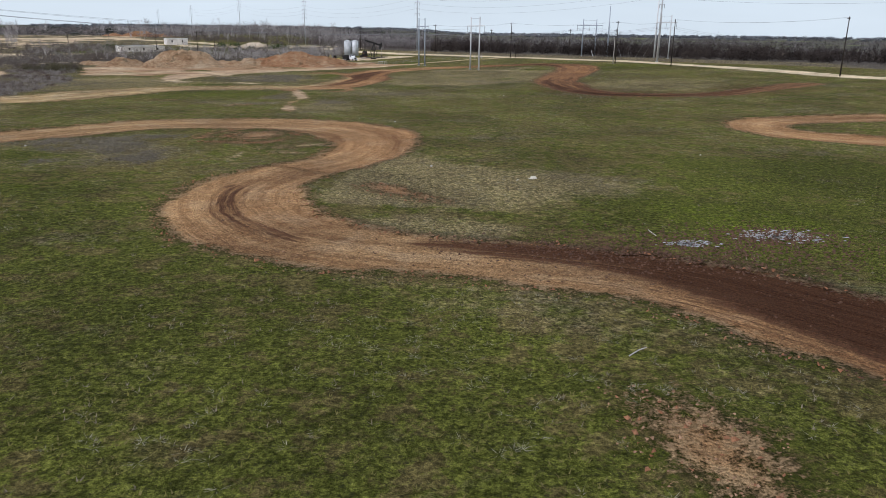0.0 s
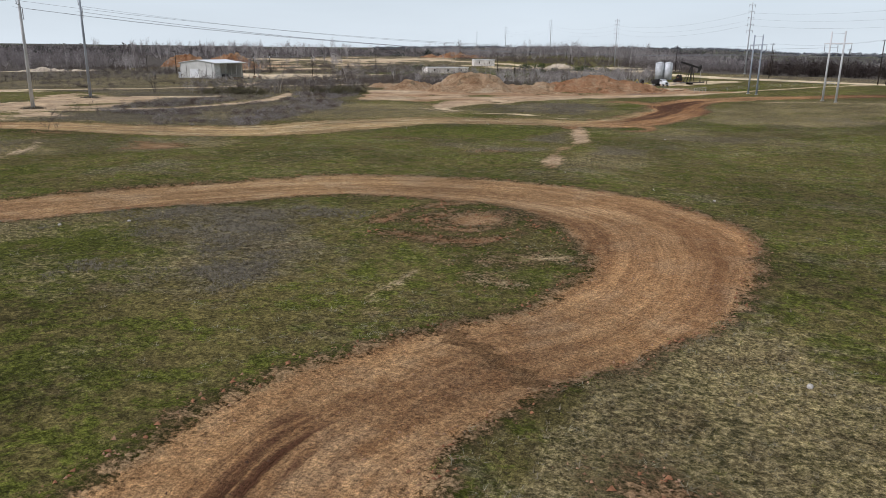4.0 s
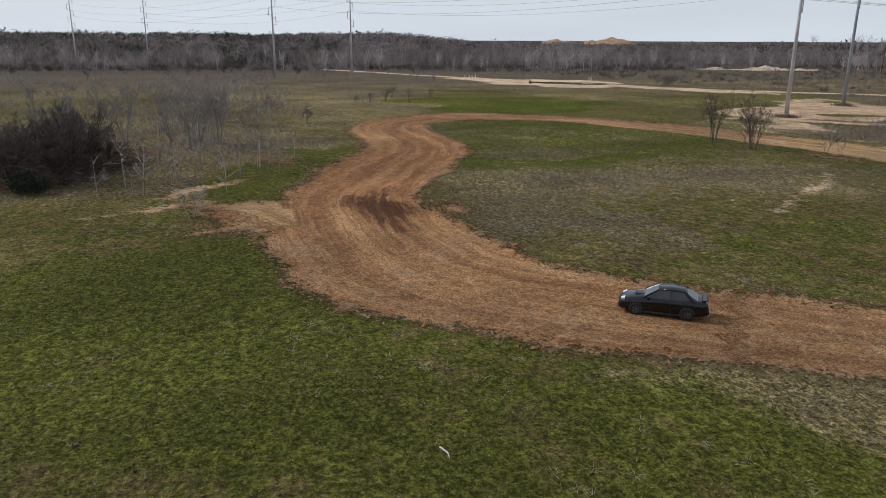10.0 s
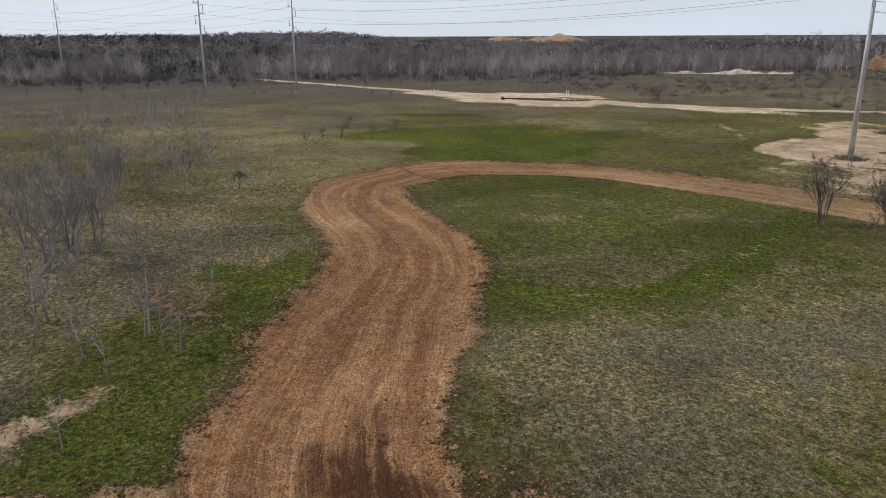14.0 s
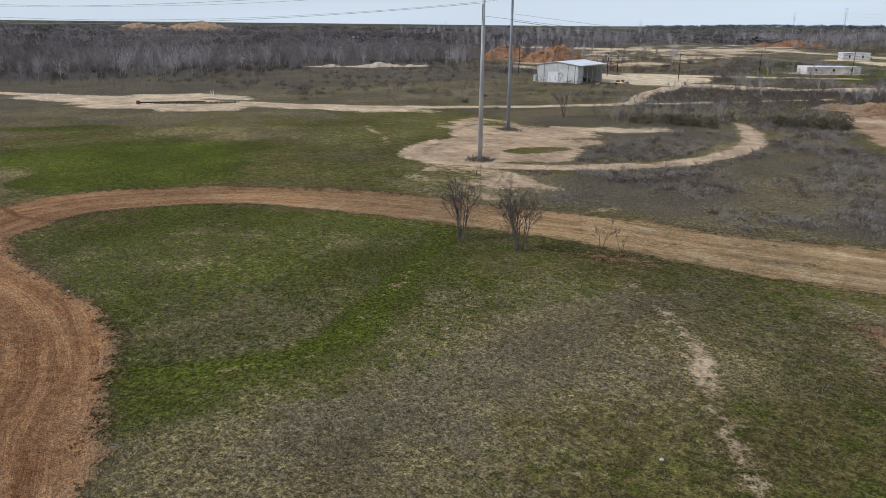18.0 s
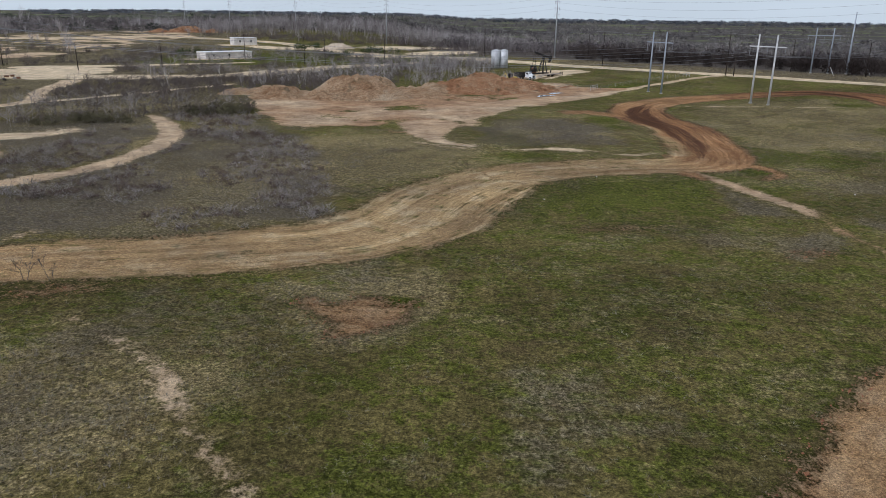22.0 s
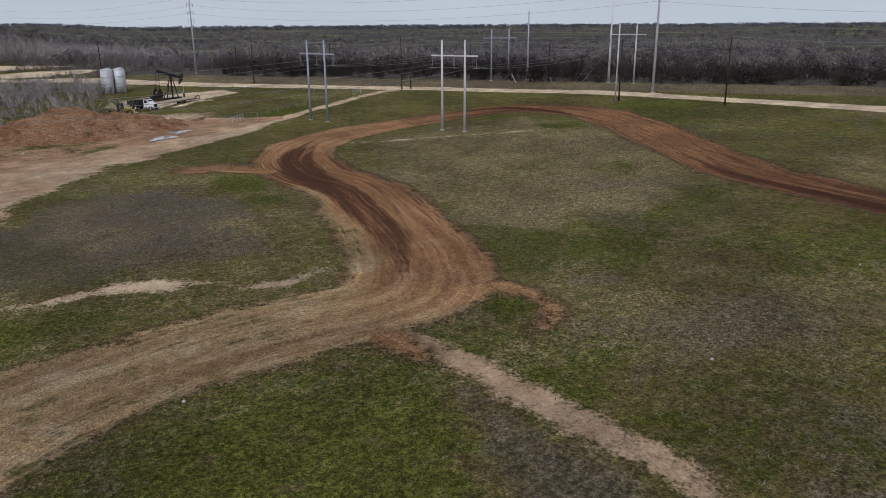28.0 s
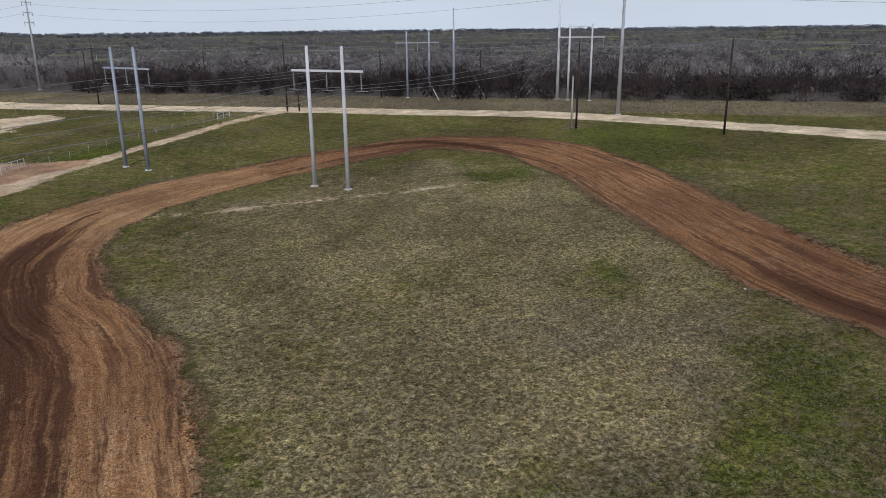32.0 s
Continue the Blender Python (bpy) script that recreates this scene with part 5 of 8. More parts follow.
def woods(label, x, y, lo, hi, limbs=11, twigs=14, material=None, thick=0.014):
    v, f = bare_wood(x, y, rng.uniform(lo, hi, len(x)) * (1 + 0.3 * fbm(x, y, 38, 50)), limbs, twigs, thick)
    stuff("bare_woods", v, f, material or M_FARTWIG, label, "woods")


def canopy(name, label, x, y, wlo, whi, ratio, leaves, material, grain=0.34):
    w = rng.uniform(wlo, whi, len(x))
    v, f = crowns(x, y, w, w * ratio * rng.uniform(0.8, 1.2, len(x)), leaves, grain)
    stuff(name, v, f, material, label, "woods")


def plumes(x, y, tall, limbs=6, twigs=60, w=0.045, thick=0.011, slim=0.26, low=0.30):
    """Bare trees with feathery crowns: a stem, forked limbs, and fine twigs fanning up and out through an uneven crown."""
    n = len(x)
    foot = np.stack([x, y, land(x, y) - 0.1], 1)
    lean = rng.normal(0, 0.05, (n, 2)) * tall[:, None]
    wide = tall * slim * rng.uniform(0.65, 1.35, n)
    fork = foot + np.concatenate([lean * 0.3, (tall * low)[:, None]], 1)
    a = rng.uniform(0, 2 * np.pi, (n, limbs))
    r = rng.uniform(0.15, 0.9, (n, limbs)) * wide[:, None]
    ends = foot[:, None] + np.stack([lean[:, :1] + np.cos(a) * r, lean[:, 1:] + np.sin(a) * r, tall[:, None] * rng.uniform(0.55, 0.95, (n, limbs))], -1)
    base = np.repeat(fork[:, None], limbs, 1) + (ends - fork[:, None]) * rng.uniform(0, 0.25, (n, limbs, 1))
    wood = cones(np.concatenate([foot, base.reshape(-1, 3)]), np.concatenate([fork + (ends[:, 0] - fork) * 0.5, ends.reshape(-1, 3)]), np.concatenate([tall * thick, np.repeat(tall * thick * 0.5, limbs)]))
    row, pick = np.arange(n)[:, None], rng.integers(0, limbs, (n, twigs))
    t = rng.uniform(0.1, 1.0, (n, twigs, 1))
    b = base[row, pick] + (ends - base)[row, pick] * t + rng.normal(0, 0.16, (n, twigs, 3)) * wide[:, None, None]
    d = b - (foot + [0, 0, 0])[:, None] - np.stack([lean[:, 0] * 0, lean[:, 1] * 0, tall * low * 0.7], -1)[:, None]
    d = d / (np.linalg.norm(d, axis=-1, keepdims=True) + 1e-6) + rng.normal(0, 0.38, (n, twigs, 3))
    e = b + d * (tall[:, None] * rng.uniform(0.07, 0.20, (n, twigs)))[..., None]
    return join(wood, slivers(b.reshape(-1, 3), e.reshape(-1, 3), np.repeat(w * (0.6 + 0.05 * tall), twigs)))


def grove(name, label, x, y, lo, hi, material, limbs=6, twigs=60, w=0.045, slim=0.26, low=0.30, clump=45, seed=70, thick=0.011):
    """A wood of bare trees, in stands of one height and tone."""
    n = len(x)
    tall = rng.uniform(lo, hi, n) * (1 + 0.28 * fbm(x, y, clump, seed))
    tone = np.clip(0.5 + 0.42 * fbm(x, y, clump, seed + 1) + rng.normal(0, 0.2, n), 0, 1)
    v, f = plumes(x, y, tall, limbs, twigs, w, thick, slim, low)
    stuff(name, v, f, material, label, "woods", np.concatenate([np.repeat(tone, 4), np.repeat(tone, limbs * 4), np.repeat(tone, twigs * 3)]))


def clouds(name, label, x, y, wlo, whi, ratio, leaves, material, grain=0.2, clump=120, seed=80):
    """Woods seen from far off: uneven crowns of small clumps, one tone for each tree."""
    n = len(x)
    wide = rng.uniform(wlo, whi, n) * (1 + 0.3 * fbm(x, y, clump, seed))
    tone = np.clip(0.45 + 0.45 * fbm(x, y, clump, seed + 1) + rng.normal(0, 0.24, n), 0, 1)
    v, f = crowns(x, y, wide, wide * ratio * rng.uniform(0.75, 1.35, n), leaves, grain)
    stuff(name, v, f, material, label, "woods", np.repeat(tone, leaves * 3))


def sector(count, turn0, turn1, r0, r1, keep, cx=-50, cy=120):
    """Places round the field between two compass turns and two distances, thinning out with distance."""
    a, r = np.radians(rng.uniform(turn0, turn1, count)), np.exp(rng.uniform(math.log(r0), math.log(r1), count))
    x, y = cx + np.sin(a) * r, cy + np.cos(a) * r
    ok = keep(x, y)
    return x[ok], y[ok]


# the belt behind the gravel road, thick and dark
x, y = scatter(13000, -15, 330, 100, 620, lambda a, b: (uu(a, b) > 281 + 5 * fbm(a, b, 25, 61)) & (uu(a, b) < 322) & (a > -15))
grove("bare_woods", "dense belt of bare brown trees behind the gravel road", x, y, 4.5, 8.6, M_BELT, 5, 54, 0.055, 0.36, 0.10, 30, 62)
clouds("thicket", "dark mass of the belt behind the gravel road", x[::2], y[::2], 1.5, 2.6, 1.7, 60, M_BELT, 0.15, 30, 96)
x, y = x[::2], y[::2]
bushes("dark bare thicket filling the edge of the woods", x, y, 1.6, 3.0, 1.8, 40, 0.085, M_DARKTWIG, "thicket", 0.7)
x, y = scatter(9, -5, 190, 150, 480, lambda a, b: (uu(a, b) > 277) & (uu(a, b) < 283))
canopy("evergreen_scrub", "olive green bushes at the edge of the dark woods", x, y, 1.3, 2.4, 1.2, 160, M_SCRUB, 0.11)
x, y = sector(7000, -14, 84, 330, 800, lambda a, b: (uu(a, b) > 322) & (a > -90) & (fbm(a, b, 70, 63) > -0.75))
clouds("bare_woods", "bare grey-brown woods going down into the valley", x[::2], y[::2], 3.2, 5.6, 1.2, 64, M_VALLEY, 0.12, 60, 64)
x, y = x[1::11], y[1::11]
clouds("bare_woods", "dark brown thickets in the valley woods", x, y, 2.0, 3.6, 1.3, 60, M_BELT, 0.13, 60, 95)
x, y = sector(1300, -14, 84, 330, 800, lambda a, b: (uu(a, b) > 318) & (a > -90) & (fbm(a, b, 45, 98) > -0.1))
grove("bare_woods", "pale bare trees standing out of the valley woods", x, y, 7, 11, M_GREYWOODS, 4, 30, 0.075, 0.40, 0.2, 60, 94)
x, y = sector(10500, -16, 86, 700, 3600, lambda a, b: (uu(a, b) > 530) & (fbm(a, b, 150, 65) + 0.35 * fbm(a, b, 40, 66) > -0.32))
clouds("far_woods", "bare woods and hedges over the far valley", x, y, 3.4, 6.6, 1.2, 22, M_VALLEY, 0.175, 160, 67)
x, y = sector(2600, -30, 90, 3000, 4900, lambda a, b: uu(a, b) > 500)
clouds("far_woods", "tree lines along the horizon, tinted pale blue for haze", x, y, 9, 17, 0.55, 30, M_HAZELINE, 0.16, 400, 68)
x, y = scatter(900, -120, 10, 430, 640, lambda a, b: (probe("pale", a, b) < -1.6) & (uu(a, b) > 288) & (fbm(a, b, 40, 100) > -0.5))
grove("bare_woods", "bare brown woods behind the bend of the gravel road", x, y, 4.5, 9.5, M_BROWNWOODS, 5, 60, 0.05, 0.36, 0.14, 35, 101)
bushes("brown thicket behind the bend of the gravel road", x, y, 1.4, 2.8, 1.5, 50, 0.07, M_TWIG, "thicket", 0.7)
# the woods north-west of the yard
x, y = scatter(4200, -420, 20, 500, 1000, lambda a, b: (b + 0.3 * a > 500) & (probe("pale", a, b) < -2) & (b > 560 - 0.8 * (a + 60)) & (b + 0.2 * a > 540) & (uu(a, b) < 600) & (fbm(a, b, 50, 69) > -0.45))
grove("bare_woods", "bare grey woods beyond the yard", x, y, 7, 13, M_GREYWOODS, 5, 27, 0.09, 0.30, 0.22, 45, 70)
x, y = scatter(700, -150, 0, 400, 520, lambda a, b: (probe("pale", a, b) < -3) & (a < -62) & (b + a > 300) & (patches(a, b, 0.05) > -0.2))
grove("bare_woods", "scattered bare saplings in the scrub", x, y, 3, 6.5, M_BROWNWOODS, 5, 50, 0.05, 0.34, 0.15, 30, 71)


# the western woods
def west_edge(b):
    return -392 + 0.10 * (b - 150) + 14 * fbm(b, b * 0 + 3.0, 60, 72, 3)


x, y = scatter(4600, -640, -340, -240, 430, lambda a, b: (probe("pale", a, b) < -2.5) & (a < west_edge(b) - 14) & (a > west_edge(b) - 230 + 110 * fuzz(len(a))) & (fbm(a, b, 36, 73) > -0.35))
grove("bare_woods", "brown bare woods west of the field", x, y, 6, 11.5, M_BROWNWOODS, 5, 42, 0.08, 0.32, 0.18, 40, 74)
x, y = scatter(2500, -500, -340, -240, 430, lambda a, b: (probe("pale", a, b) < -2.5) & (a < west_edge(b) + 3) & (a > west_edge(b) - 75) & (fbm(a, b, 26, 75) > -0.12))
grove("bare_woods", "stands of pale grey bare trees in the western woods", x[::2], y[::2], 6.5, 13.0, M_GREYWOODS, 7, 96, 0.050, 0.34, 0.20, 34, 76, 0.013)
x, y = scatter(170, -420, -345, -240, 420, lambda a, b: (probe("pale", a, b) < -2.5) & (a < west_edge(b) + 10) & (a > west_edge(b) - 12))
grove("bare_woods", "tall pale bare trees standing clear before the western woods", x, y, 8.5, 15, M_GREYWOODS, 10, 200, 0.045, 0.36, 0.20, 30, 97, 0.017)
x, y = scatter(2000, -470, -350, -260, 420, lambda a, b: (a < west_edge(b) + 6) & (a > west_edge(b) - 60) & (probe("pale", a, b) < -3) & (fbm(a, b, 20, 77) > -0.2))
bushes("brown undergrowth along the edge of the western woods", x, y, 1.4, 3.2, 1.5, 56, 0.075, M_TWIG)
x, y = scatter(900, -470, -350, -260, 420, lambda a, b: (a < west_edge(b) + 7) & (a > west_edge(b) - 20) & (probe("pale", a, b) < -3) & (fbm(a, b, 16, 78) > 0.15))
bushes("dark red-brown brush along the edge of the western woods", x, y, 1.4, 2.8, 1.4, 64, 0.07, M_REDTWIG)
x, y = scatter(420, -430, -352, -120, 400, lambda a, b: (a < west_edge(b) + 9) & (a > west_edge(b) - 12) & (probe("pale", a, b) < -3) & (fbm(a, b, 14, 79) > 0.25))
canopy("evergreen_scrub", "olive and dark green scrub at the foot of the western woods", x, y, 1.0, 2.2, 1.1, 110, M_SCRUB, 0.11)
x, y = scatter(1500, -300, 20, 480, 700, lambda a, b: (probe("pale", a, b) < -2.5) & (b > 560 - 0.55 * (a + 60)) & (uu(a, b) < 520))
bushes("grey bare brush beyond the yard", x, y, 1.8, 3.6, 1.7, 50, 0.10, M_TWIG)
x, y = scatter(300, -400, -255, 0, 330, lambda a, b: (a > west_edge(b) - 6) & (probe("pale", a, b) < -2.5) & (a < -290 + 0.2 * (b - 100)))
grove("bare_woods", "bare brown shrubs before the western woods", x, y, 2, 5, M_BROWNWOODS, 6, 60, 0.04, 0.40, 0.1, 20, 81)
x, y = scatter(34, -420, -360, -60, 300, lambda a, b: (probe("pale", a, b) < -3))
canopy("cedar_scrub", "dark green cedars at the edge of the woods", x, y, 0.8, 1.7, 1.8, 60, M_CEDAR, 0.16)
x, y = scatter(900, -620, -425, -240, 200, lambda a, b: (a < west_edge(b) - 40) & (fbm(a, b, 55, 43) + 0.5 * smooth(150, -120, b) > 0.30))
clouds("evergreen_woods", "dark green evergreens rising out of the western woods", x, y, 2.4, 4.4, 1.5, 60, M_RIDGE, 0.11, 40, 44)
# slopes and skylines round the west and north
x, y = sector(5200, -122, -52, 560, 1500, lambda a, b: fbm(a, b, 90, 82) > -0.7)
clouds("far_woods", "brown and grey bare woods on the western slopes", x, y, 3.0, 5.4, 1.3, 21, M_BROWNWOODS, 0.175, 80, 83)
x, y = sector(3400, -130, -70, 640, 1500, lambda a, b: (fbm(a, b, 110, 84) + 0.8 * smooth(240, -120, b) > 0.35))
clouds("evergreen_woods", "dark evergreen woods on the western ridge", x, y, 3.2, 6.0, 1.05, 34, M_RIDGE, 0.118, 60, 85)
x, y = sector(3200, -56, -6, 640, 1500, lambda a, b: (probe("pale", a, b) < -2) & (fbm(a, b, 80, 86) > -0.6))
clouds("far_woods", "dark woods on the hill behind the yard", x, y, 2.8, 5.4, 1.3, 28, M_BROWNWOODS, 0.15, 70, 87)
x, y = sector(1300, -56, -6, 660, 1500, lambda a, b: (probe("pale", a, b) < -2) & (fbm(a, b, 100, 88) > 0.05))
clouds("evergreen_woods", "evergreen clumps on the hill behind the yard", x, y, 3.0, 5.6, 1.1, 46, M_RIDGE, 0.10, 60, 89)
x, y = scatter(520, -760, -120, 600, 980, lambda a, b: (b > 640 + 0.1 * a) & (fbm(a, b, 70, 60) > -0.2) & (probe("pale", a, b) < -2))
grove("bare_woods", "tall bare trees on the hill behind the yard", x, y, 9, 17, M_GREYWOODS, 6, 70, 0.07, 0.26, 0.3, 50, 90)
x, y = sector(1500, -125, -4, 1500, 3400, lambda a, b: b > -2200)
clouds("far_woods", "dark tree lines on the western skyline", x, y, 6, 10, 0.6, 26, M_RIDGE, 0.10, 300, 91)
# scrub between the field and the shed
def band(count, x0, y0, x1, y1, half, keep=-1.2):
    """Places in a strip between two ends, thinning out to its sides."""
    t, o = rng.uniform(0, 1, count), rng.normal(0, half * 0.5, count)
    dx, dy = x1 - x0, y1 - y0
    ln = math.hypot(dx, dy)
    x, y = x0 + dx * t - dy / ln * o, y0 + dy * t + dx / ln * o
    ok = clear(x, y, keep)
    return x[ok], y[ok]


x, y = band(120, -172, 224, -128, 254, 9)
woods("thicket of bare saplings beside the sandy loop", x, y, 1.8, 4.8, 8, 60, M_TWIG, 0.011)
x, y = band(70, -176, 222, -126, 256, 11)
woods("pale grey bare saplings in the thicket", x, y, 3.0, 6.4, 8, 90, M_GREYTWIG, 0.009)
x, y = band(30, -166, 219, -150, 229, 3.5)
canopy("evergreen_scrub", "low olive bushes at the foot of the bare saplings", x, y, 0.9, 1.8, 1.3, 150, M_SCRUB, 0.10)
x, y = band(46, -140, 240, -127, 250, 4)
canopy("evergreen_scrub", "low olive bushes at the foot of the bare saplings", x, y, 0.9, 2.0, 1.3, 150, M_SCRUB, 0.10)
x, y = scatter(1500, -205, -100, 252, 350, lambda a, b: clear(a, b, -2.0) & (fbm(a, b, 26, 20) > -0.1) & (b > 262 + 0.25 * (a + 130)))
woods("thin bare saplings on the waste ground", x, y, 2, 5, 7, 37, M_TWIG, 0.017)
x, y = scatter(1300, -330, -60, 345, 520, lambda a, b: clear(a, b, -2.5) & (fbm(a, b, 40, 21) > 0.0))
woods("bare bushes around the far buildings", x, y, 2, 6, 7, 33, M_TWIG, 0.017)
x, y = scatter(420, -330, -60, 345, 520, lambda a, b: clear(a, b, -2.5) & (fbm(a, b, 40, 22) > 0.15))
woods("pale grey bare trees around the far buildings", x, y, 4, 8, 7, 37, M_GREYTWIG, 0.017)
x, y = scatter(60, -300, -70, 360, 500, lambda a, b: clear(a, b, -2.5) & (fbm(a, b, 30, 23) > 0.2))
canopy("evergreen_scrub", "olive green bushes around the far buildings", x, y, 1.2, 2.6, 0.9, 120, M_SCRUB, 0.11)
x, y = np.concatenate([rng.normal(-143, 5, 14), rng.normal(-127, 6, 16), rng.normal(-177, 5, 14), rng.normal(-222, 9, 12)]), np.concatenate([rng.normal(500, 5, 14), rng.normal(534, 8, 16), rng.normal(573, 5, 14), rng.normal(492, 6, 12)])
canopy("evergreen_scrub", "dark green bushes standing in a row beyond the yard", x, y, 1.4, 3.0, 1.2, 130, M_HEDGE, 0.11)
x, y = scatter(1500, -370, -195, 180, 345, lambda a, b: clear(a, b, -2.5) & (fbm(a, b, 22, 24) > 0.22))
woods("bare shrubs in the rough west of the poles", x, y, 1.2, 3.6, 7, 33, M_TWIG, 0.017)
x, y = scatter(700, -380, -200, 190, 345, lambda a, b: clear(a, b, -2.5) & (fbm(a, b, 16, 25) > 0.1))
bushes("low brown shrubs in the rough grass", x, y, 0.8, 2.2, 1.3, 60, 0.06, M_TWIG)
x, y = scatter(1200, -340, -50, 338, 540, lambda a, b: clear(a, b, -2.0) & (fbm(a, b, 34, 30) > -0.1))
bushes("grey-brown scrub around the far buildings", x, y, 1.2, 3.2, 1.4, 70, 0.08, M_TWIG)
x, y = scatter(900, -340, -50, 338, 540, lambda a, b: clear(a, b, -2.0) & (fbm(a, b, 34, 34) > 0.0))
bushes("pale grey scrub around the far buildings", x, y, 1.2, 3.0, 1.9, 60, 0.07, M_GREYTWIG)
x, y = scatter(900, -205, -98, 250, 350, lambda a, b: clear(a, b, -1.5) & (fbm(a, b, 22, 35) > -0.1) & (b > 258 + 0.25 * (a + 130)))
bushes("grey-brown scrub behind the yard", x, y, 0.9, 2.6, 1.5, 60, 0.06, M_TWIG)
x, y = scatter(520, -150, -50, 312, 430, lambda a, b: clear(a, b, -2.0) & (a < -52 - 0.1 * (b - 320)) & (fbm(a, b, 24, 41) > -0.25))
grove("bare_woods", "pale grey bare trees on the waste ground behind the mounds", x, y, 3.0, 6.8, M_GREYWOODS, 6, 66, 0.04, 0.34, 0.16, 24, 42)
bushes("brown brush on the waste ground behind the mounds", x[::2], y[::2], 1.0, 2.4, 1.2, 56, 0.055, M_TWIG)
x, y = scatter(420, -76, -46, 200, 244, lambda a, b: clear(a, b, -0.8) & (probe("weed", a, b) > 0.4) & (fbm(a, b, 9, 45) > -0.2))
bushes("dead grey weeds between the yard and the track", x, y, 0.4, 1.0, 1.0, 46, 0.03, M_WEED)
x, y = band(70, -172, 224, -128, 254, 9)
bushes("dense bare brush in the thicket", x, y, 0.9, 2.2, 1.2, 110, 0.03, M_TWIG)
x, y = scatter(2600, -150, -92, 140, 240, lambda a, b: clear(a, b, -1.0) & (probe("weed", a, b) > 0.25) & (fbm(a, b, 15, 36) > -0.30))
bushes("low grey brush in the weeds", x[::2], y[::2], 0.6, 1.5, 1.4, 50, 0.03, M_GREYTWIG)
bushes("low red-brown brush in the weeds", x[1::2], y[1::2], 0.5, 1.3, 1.1, 56, 0.04, M_REDTWIG)
x, y = scatter(320, -300, -104, -30, 60, lambda a, b: clear(a, b, -1.5) & (b < 58 - 0.10 * (a + 112)) & (fbm(a, b, 18, 37) > 0.0))
bushes("tangled grey brush on the rough ground", x, y, 0.8, 2.4, 1.6, 80, 0.035, M_GREYTWIG)
x, y = rng.normal(-120, 4.2, 46), rng.normal(37, 3.0, 46)
bushes("large tangled brown shrub on rough ground", x, y, 1.6, 2.8, 1.7, 260, 0.022, M_REDTWIG, wild=1.0)
x, y = scatter(1500, -560, -290, 330, 660, lambda a, b: (probe("pale", a, b) < -2.5) & (b > 395 - 0.6 * (a + 300)) & (fbm(a, b, 60, 26) > -0.5))
grove("bare_woods", "bare brown woods behind the shed", x[::2], y[::2], 6, 11, M_BROWNWOODS, 5, 50, 0.07, 0.32, 0.18, 40, 92)
grove("bare_woods", "pale grey bare trees behind the shed", x[1::2], y[1::2], 7, 14, M_GREYWOODS, 6, 70, 0.06, 0.25, 0.25, 40, 93)
x, y = scatter(800, -300, -100, -30, 64, lambda a, b: clear(a, b, -1.5) & (b < 62 - 0.10 * (a + 112)) & (fbm(a, b, 24, 27) > 0.05))
woods("bare shrubs on the rough ground south-west of the track", x, y, 1.5, 6.0, 8, 58, M_GREYTWIG, 0.013)
x, y = scatter(700, -230, -104, 10, 62, lambda a, b: clear(a, b, -1.5) & (b < 60 - 0.10 * (a + 112)) & (fbm(a, b, 15, 28) > 0.1))
woods("low brown bushes on the rough ground", x, y, 0.8, 2.6, 9, 63, M_TWIG, 0.009)
x, y = scatter(750, -150, -92, 140, 240, lambda a, b: clear(a, b, -1.0) & (probe("weed", a, b) > 0.6) & (fbm(a, b, 15, 29) > -0.15))
woods("knee-high bare saplings in the grey weeds", x, y, 0.7, 3.2, 8, 40, M_TWIG, 0.011)


def tufts(name, label, x, y, lo, hi, blades_each, material, spread=0.14, wide=0.035):
    """Grass tufts: leaning blades about one foot."""
    n = len(x)
    foot = np.stack([x, y, np.array([ZZ[i, j] for i, j in zip(np.clip(np.searchsorted(GX, x), 0, len(GX) - 1), np.clip(np.searchsorted(GY, y), 0, len(GY) - 1))])], 1)
    a = rng.uniform(0, 2 * np.pi, (n, blades_each))
    out = np.stack([np.cos(a), np.sin(a)], -1)
    h = rng.uniform(lo, hi, (n, blades_each))
    b = np.repeat(foot[:, None], blades_each, 1)
    b[..., :2] += out * spread * rng.uniform(0.1, 0.6, (n, blades_each, 1))
    tip = b + np.concatenate([out * (spread * rng.uniform(0.3, 1.6, (n, blades_each, 1))), h[..., None]], -1)
    side = np.stack([-out[..., 1], out[..., 0], np.zeros_like(h)], -1) * wide
    v = np.stack([b - side, b + side, tip], 2).reshape(-1, 3)
    return stuff(name, v, np.arange(len(v)).reshape(-1, 3), material, label, "grass")


FIELD = (-190, 75, 4, 300)


x, y = scatter(115000, *FIELD, lambda a, b: clear(a, b, 0.1) & (probe("lush", a, b) * 0.7 + 0.35 * fbm(a, b, 12, 32) - 0.6 * probe("weed", a, b) + fuzz(len(a)) > 0.40) & (probe("dry", a, b) < 0.6 + 0.8 * fuzz(len(a))))
tufts("grass", "short green spring grass on the field", x, y, 0.05, 0.14, 4, M_GRASS, 0.15, 0.032)
x, y = scatter(70000, *FIELD, lambda a, b: clear(a, b, 0.0) & (probe("dry", a, b) * 0.6 + 0.35 * fbm(a, b, 10, 33) + 0.8 * fuzz(len(a)) > 0.66))
tufts("dry_grass", "dead straw-coloured grass tufts on the field", x, y, 0.06, 0.19, 4, M_STRAW, 0.18, 0.026)
x, y = scatter(120000, -300, -92, -10, 240, lambda a, b: clear(a, b, -0.3) & (a > -215 - 85 * fuzz(len(a)) ** 2) & (probe("lush", a, b) < 0.3) & (0.5 * probe("dry", a, b) + 0.8 * probe("weed", a, b) + 0.45 * fbm(a, b, 12, 31) + 0.5 * fuzz(len(a)) > 0.75))
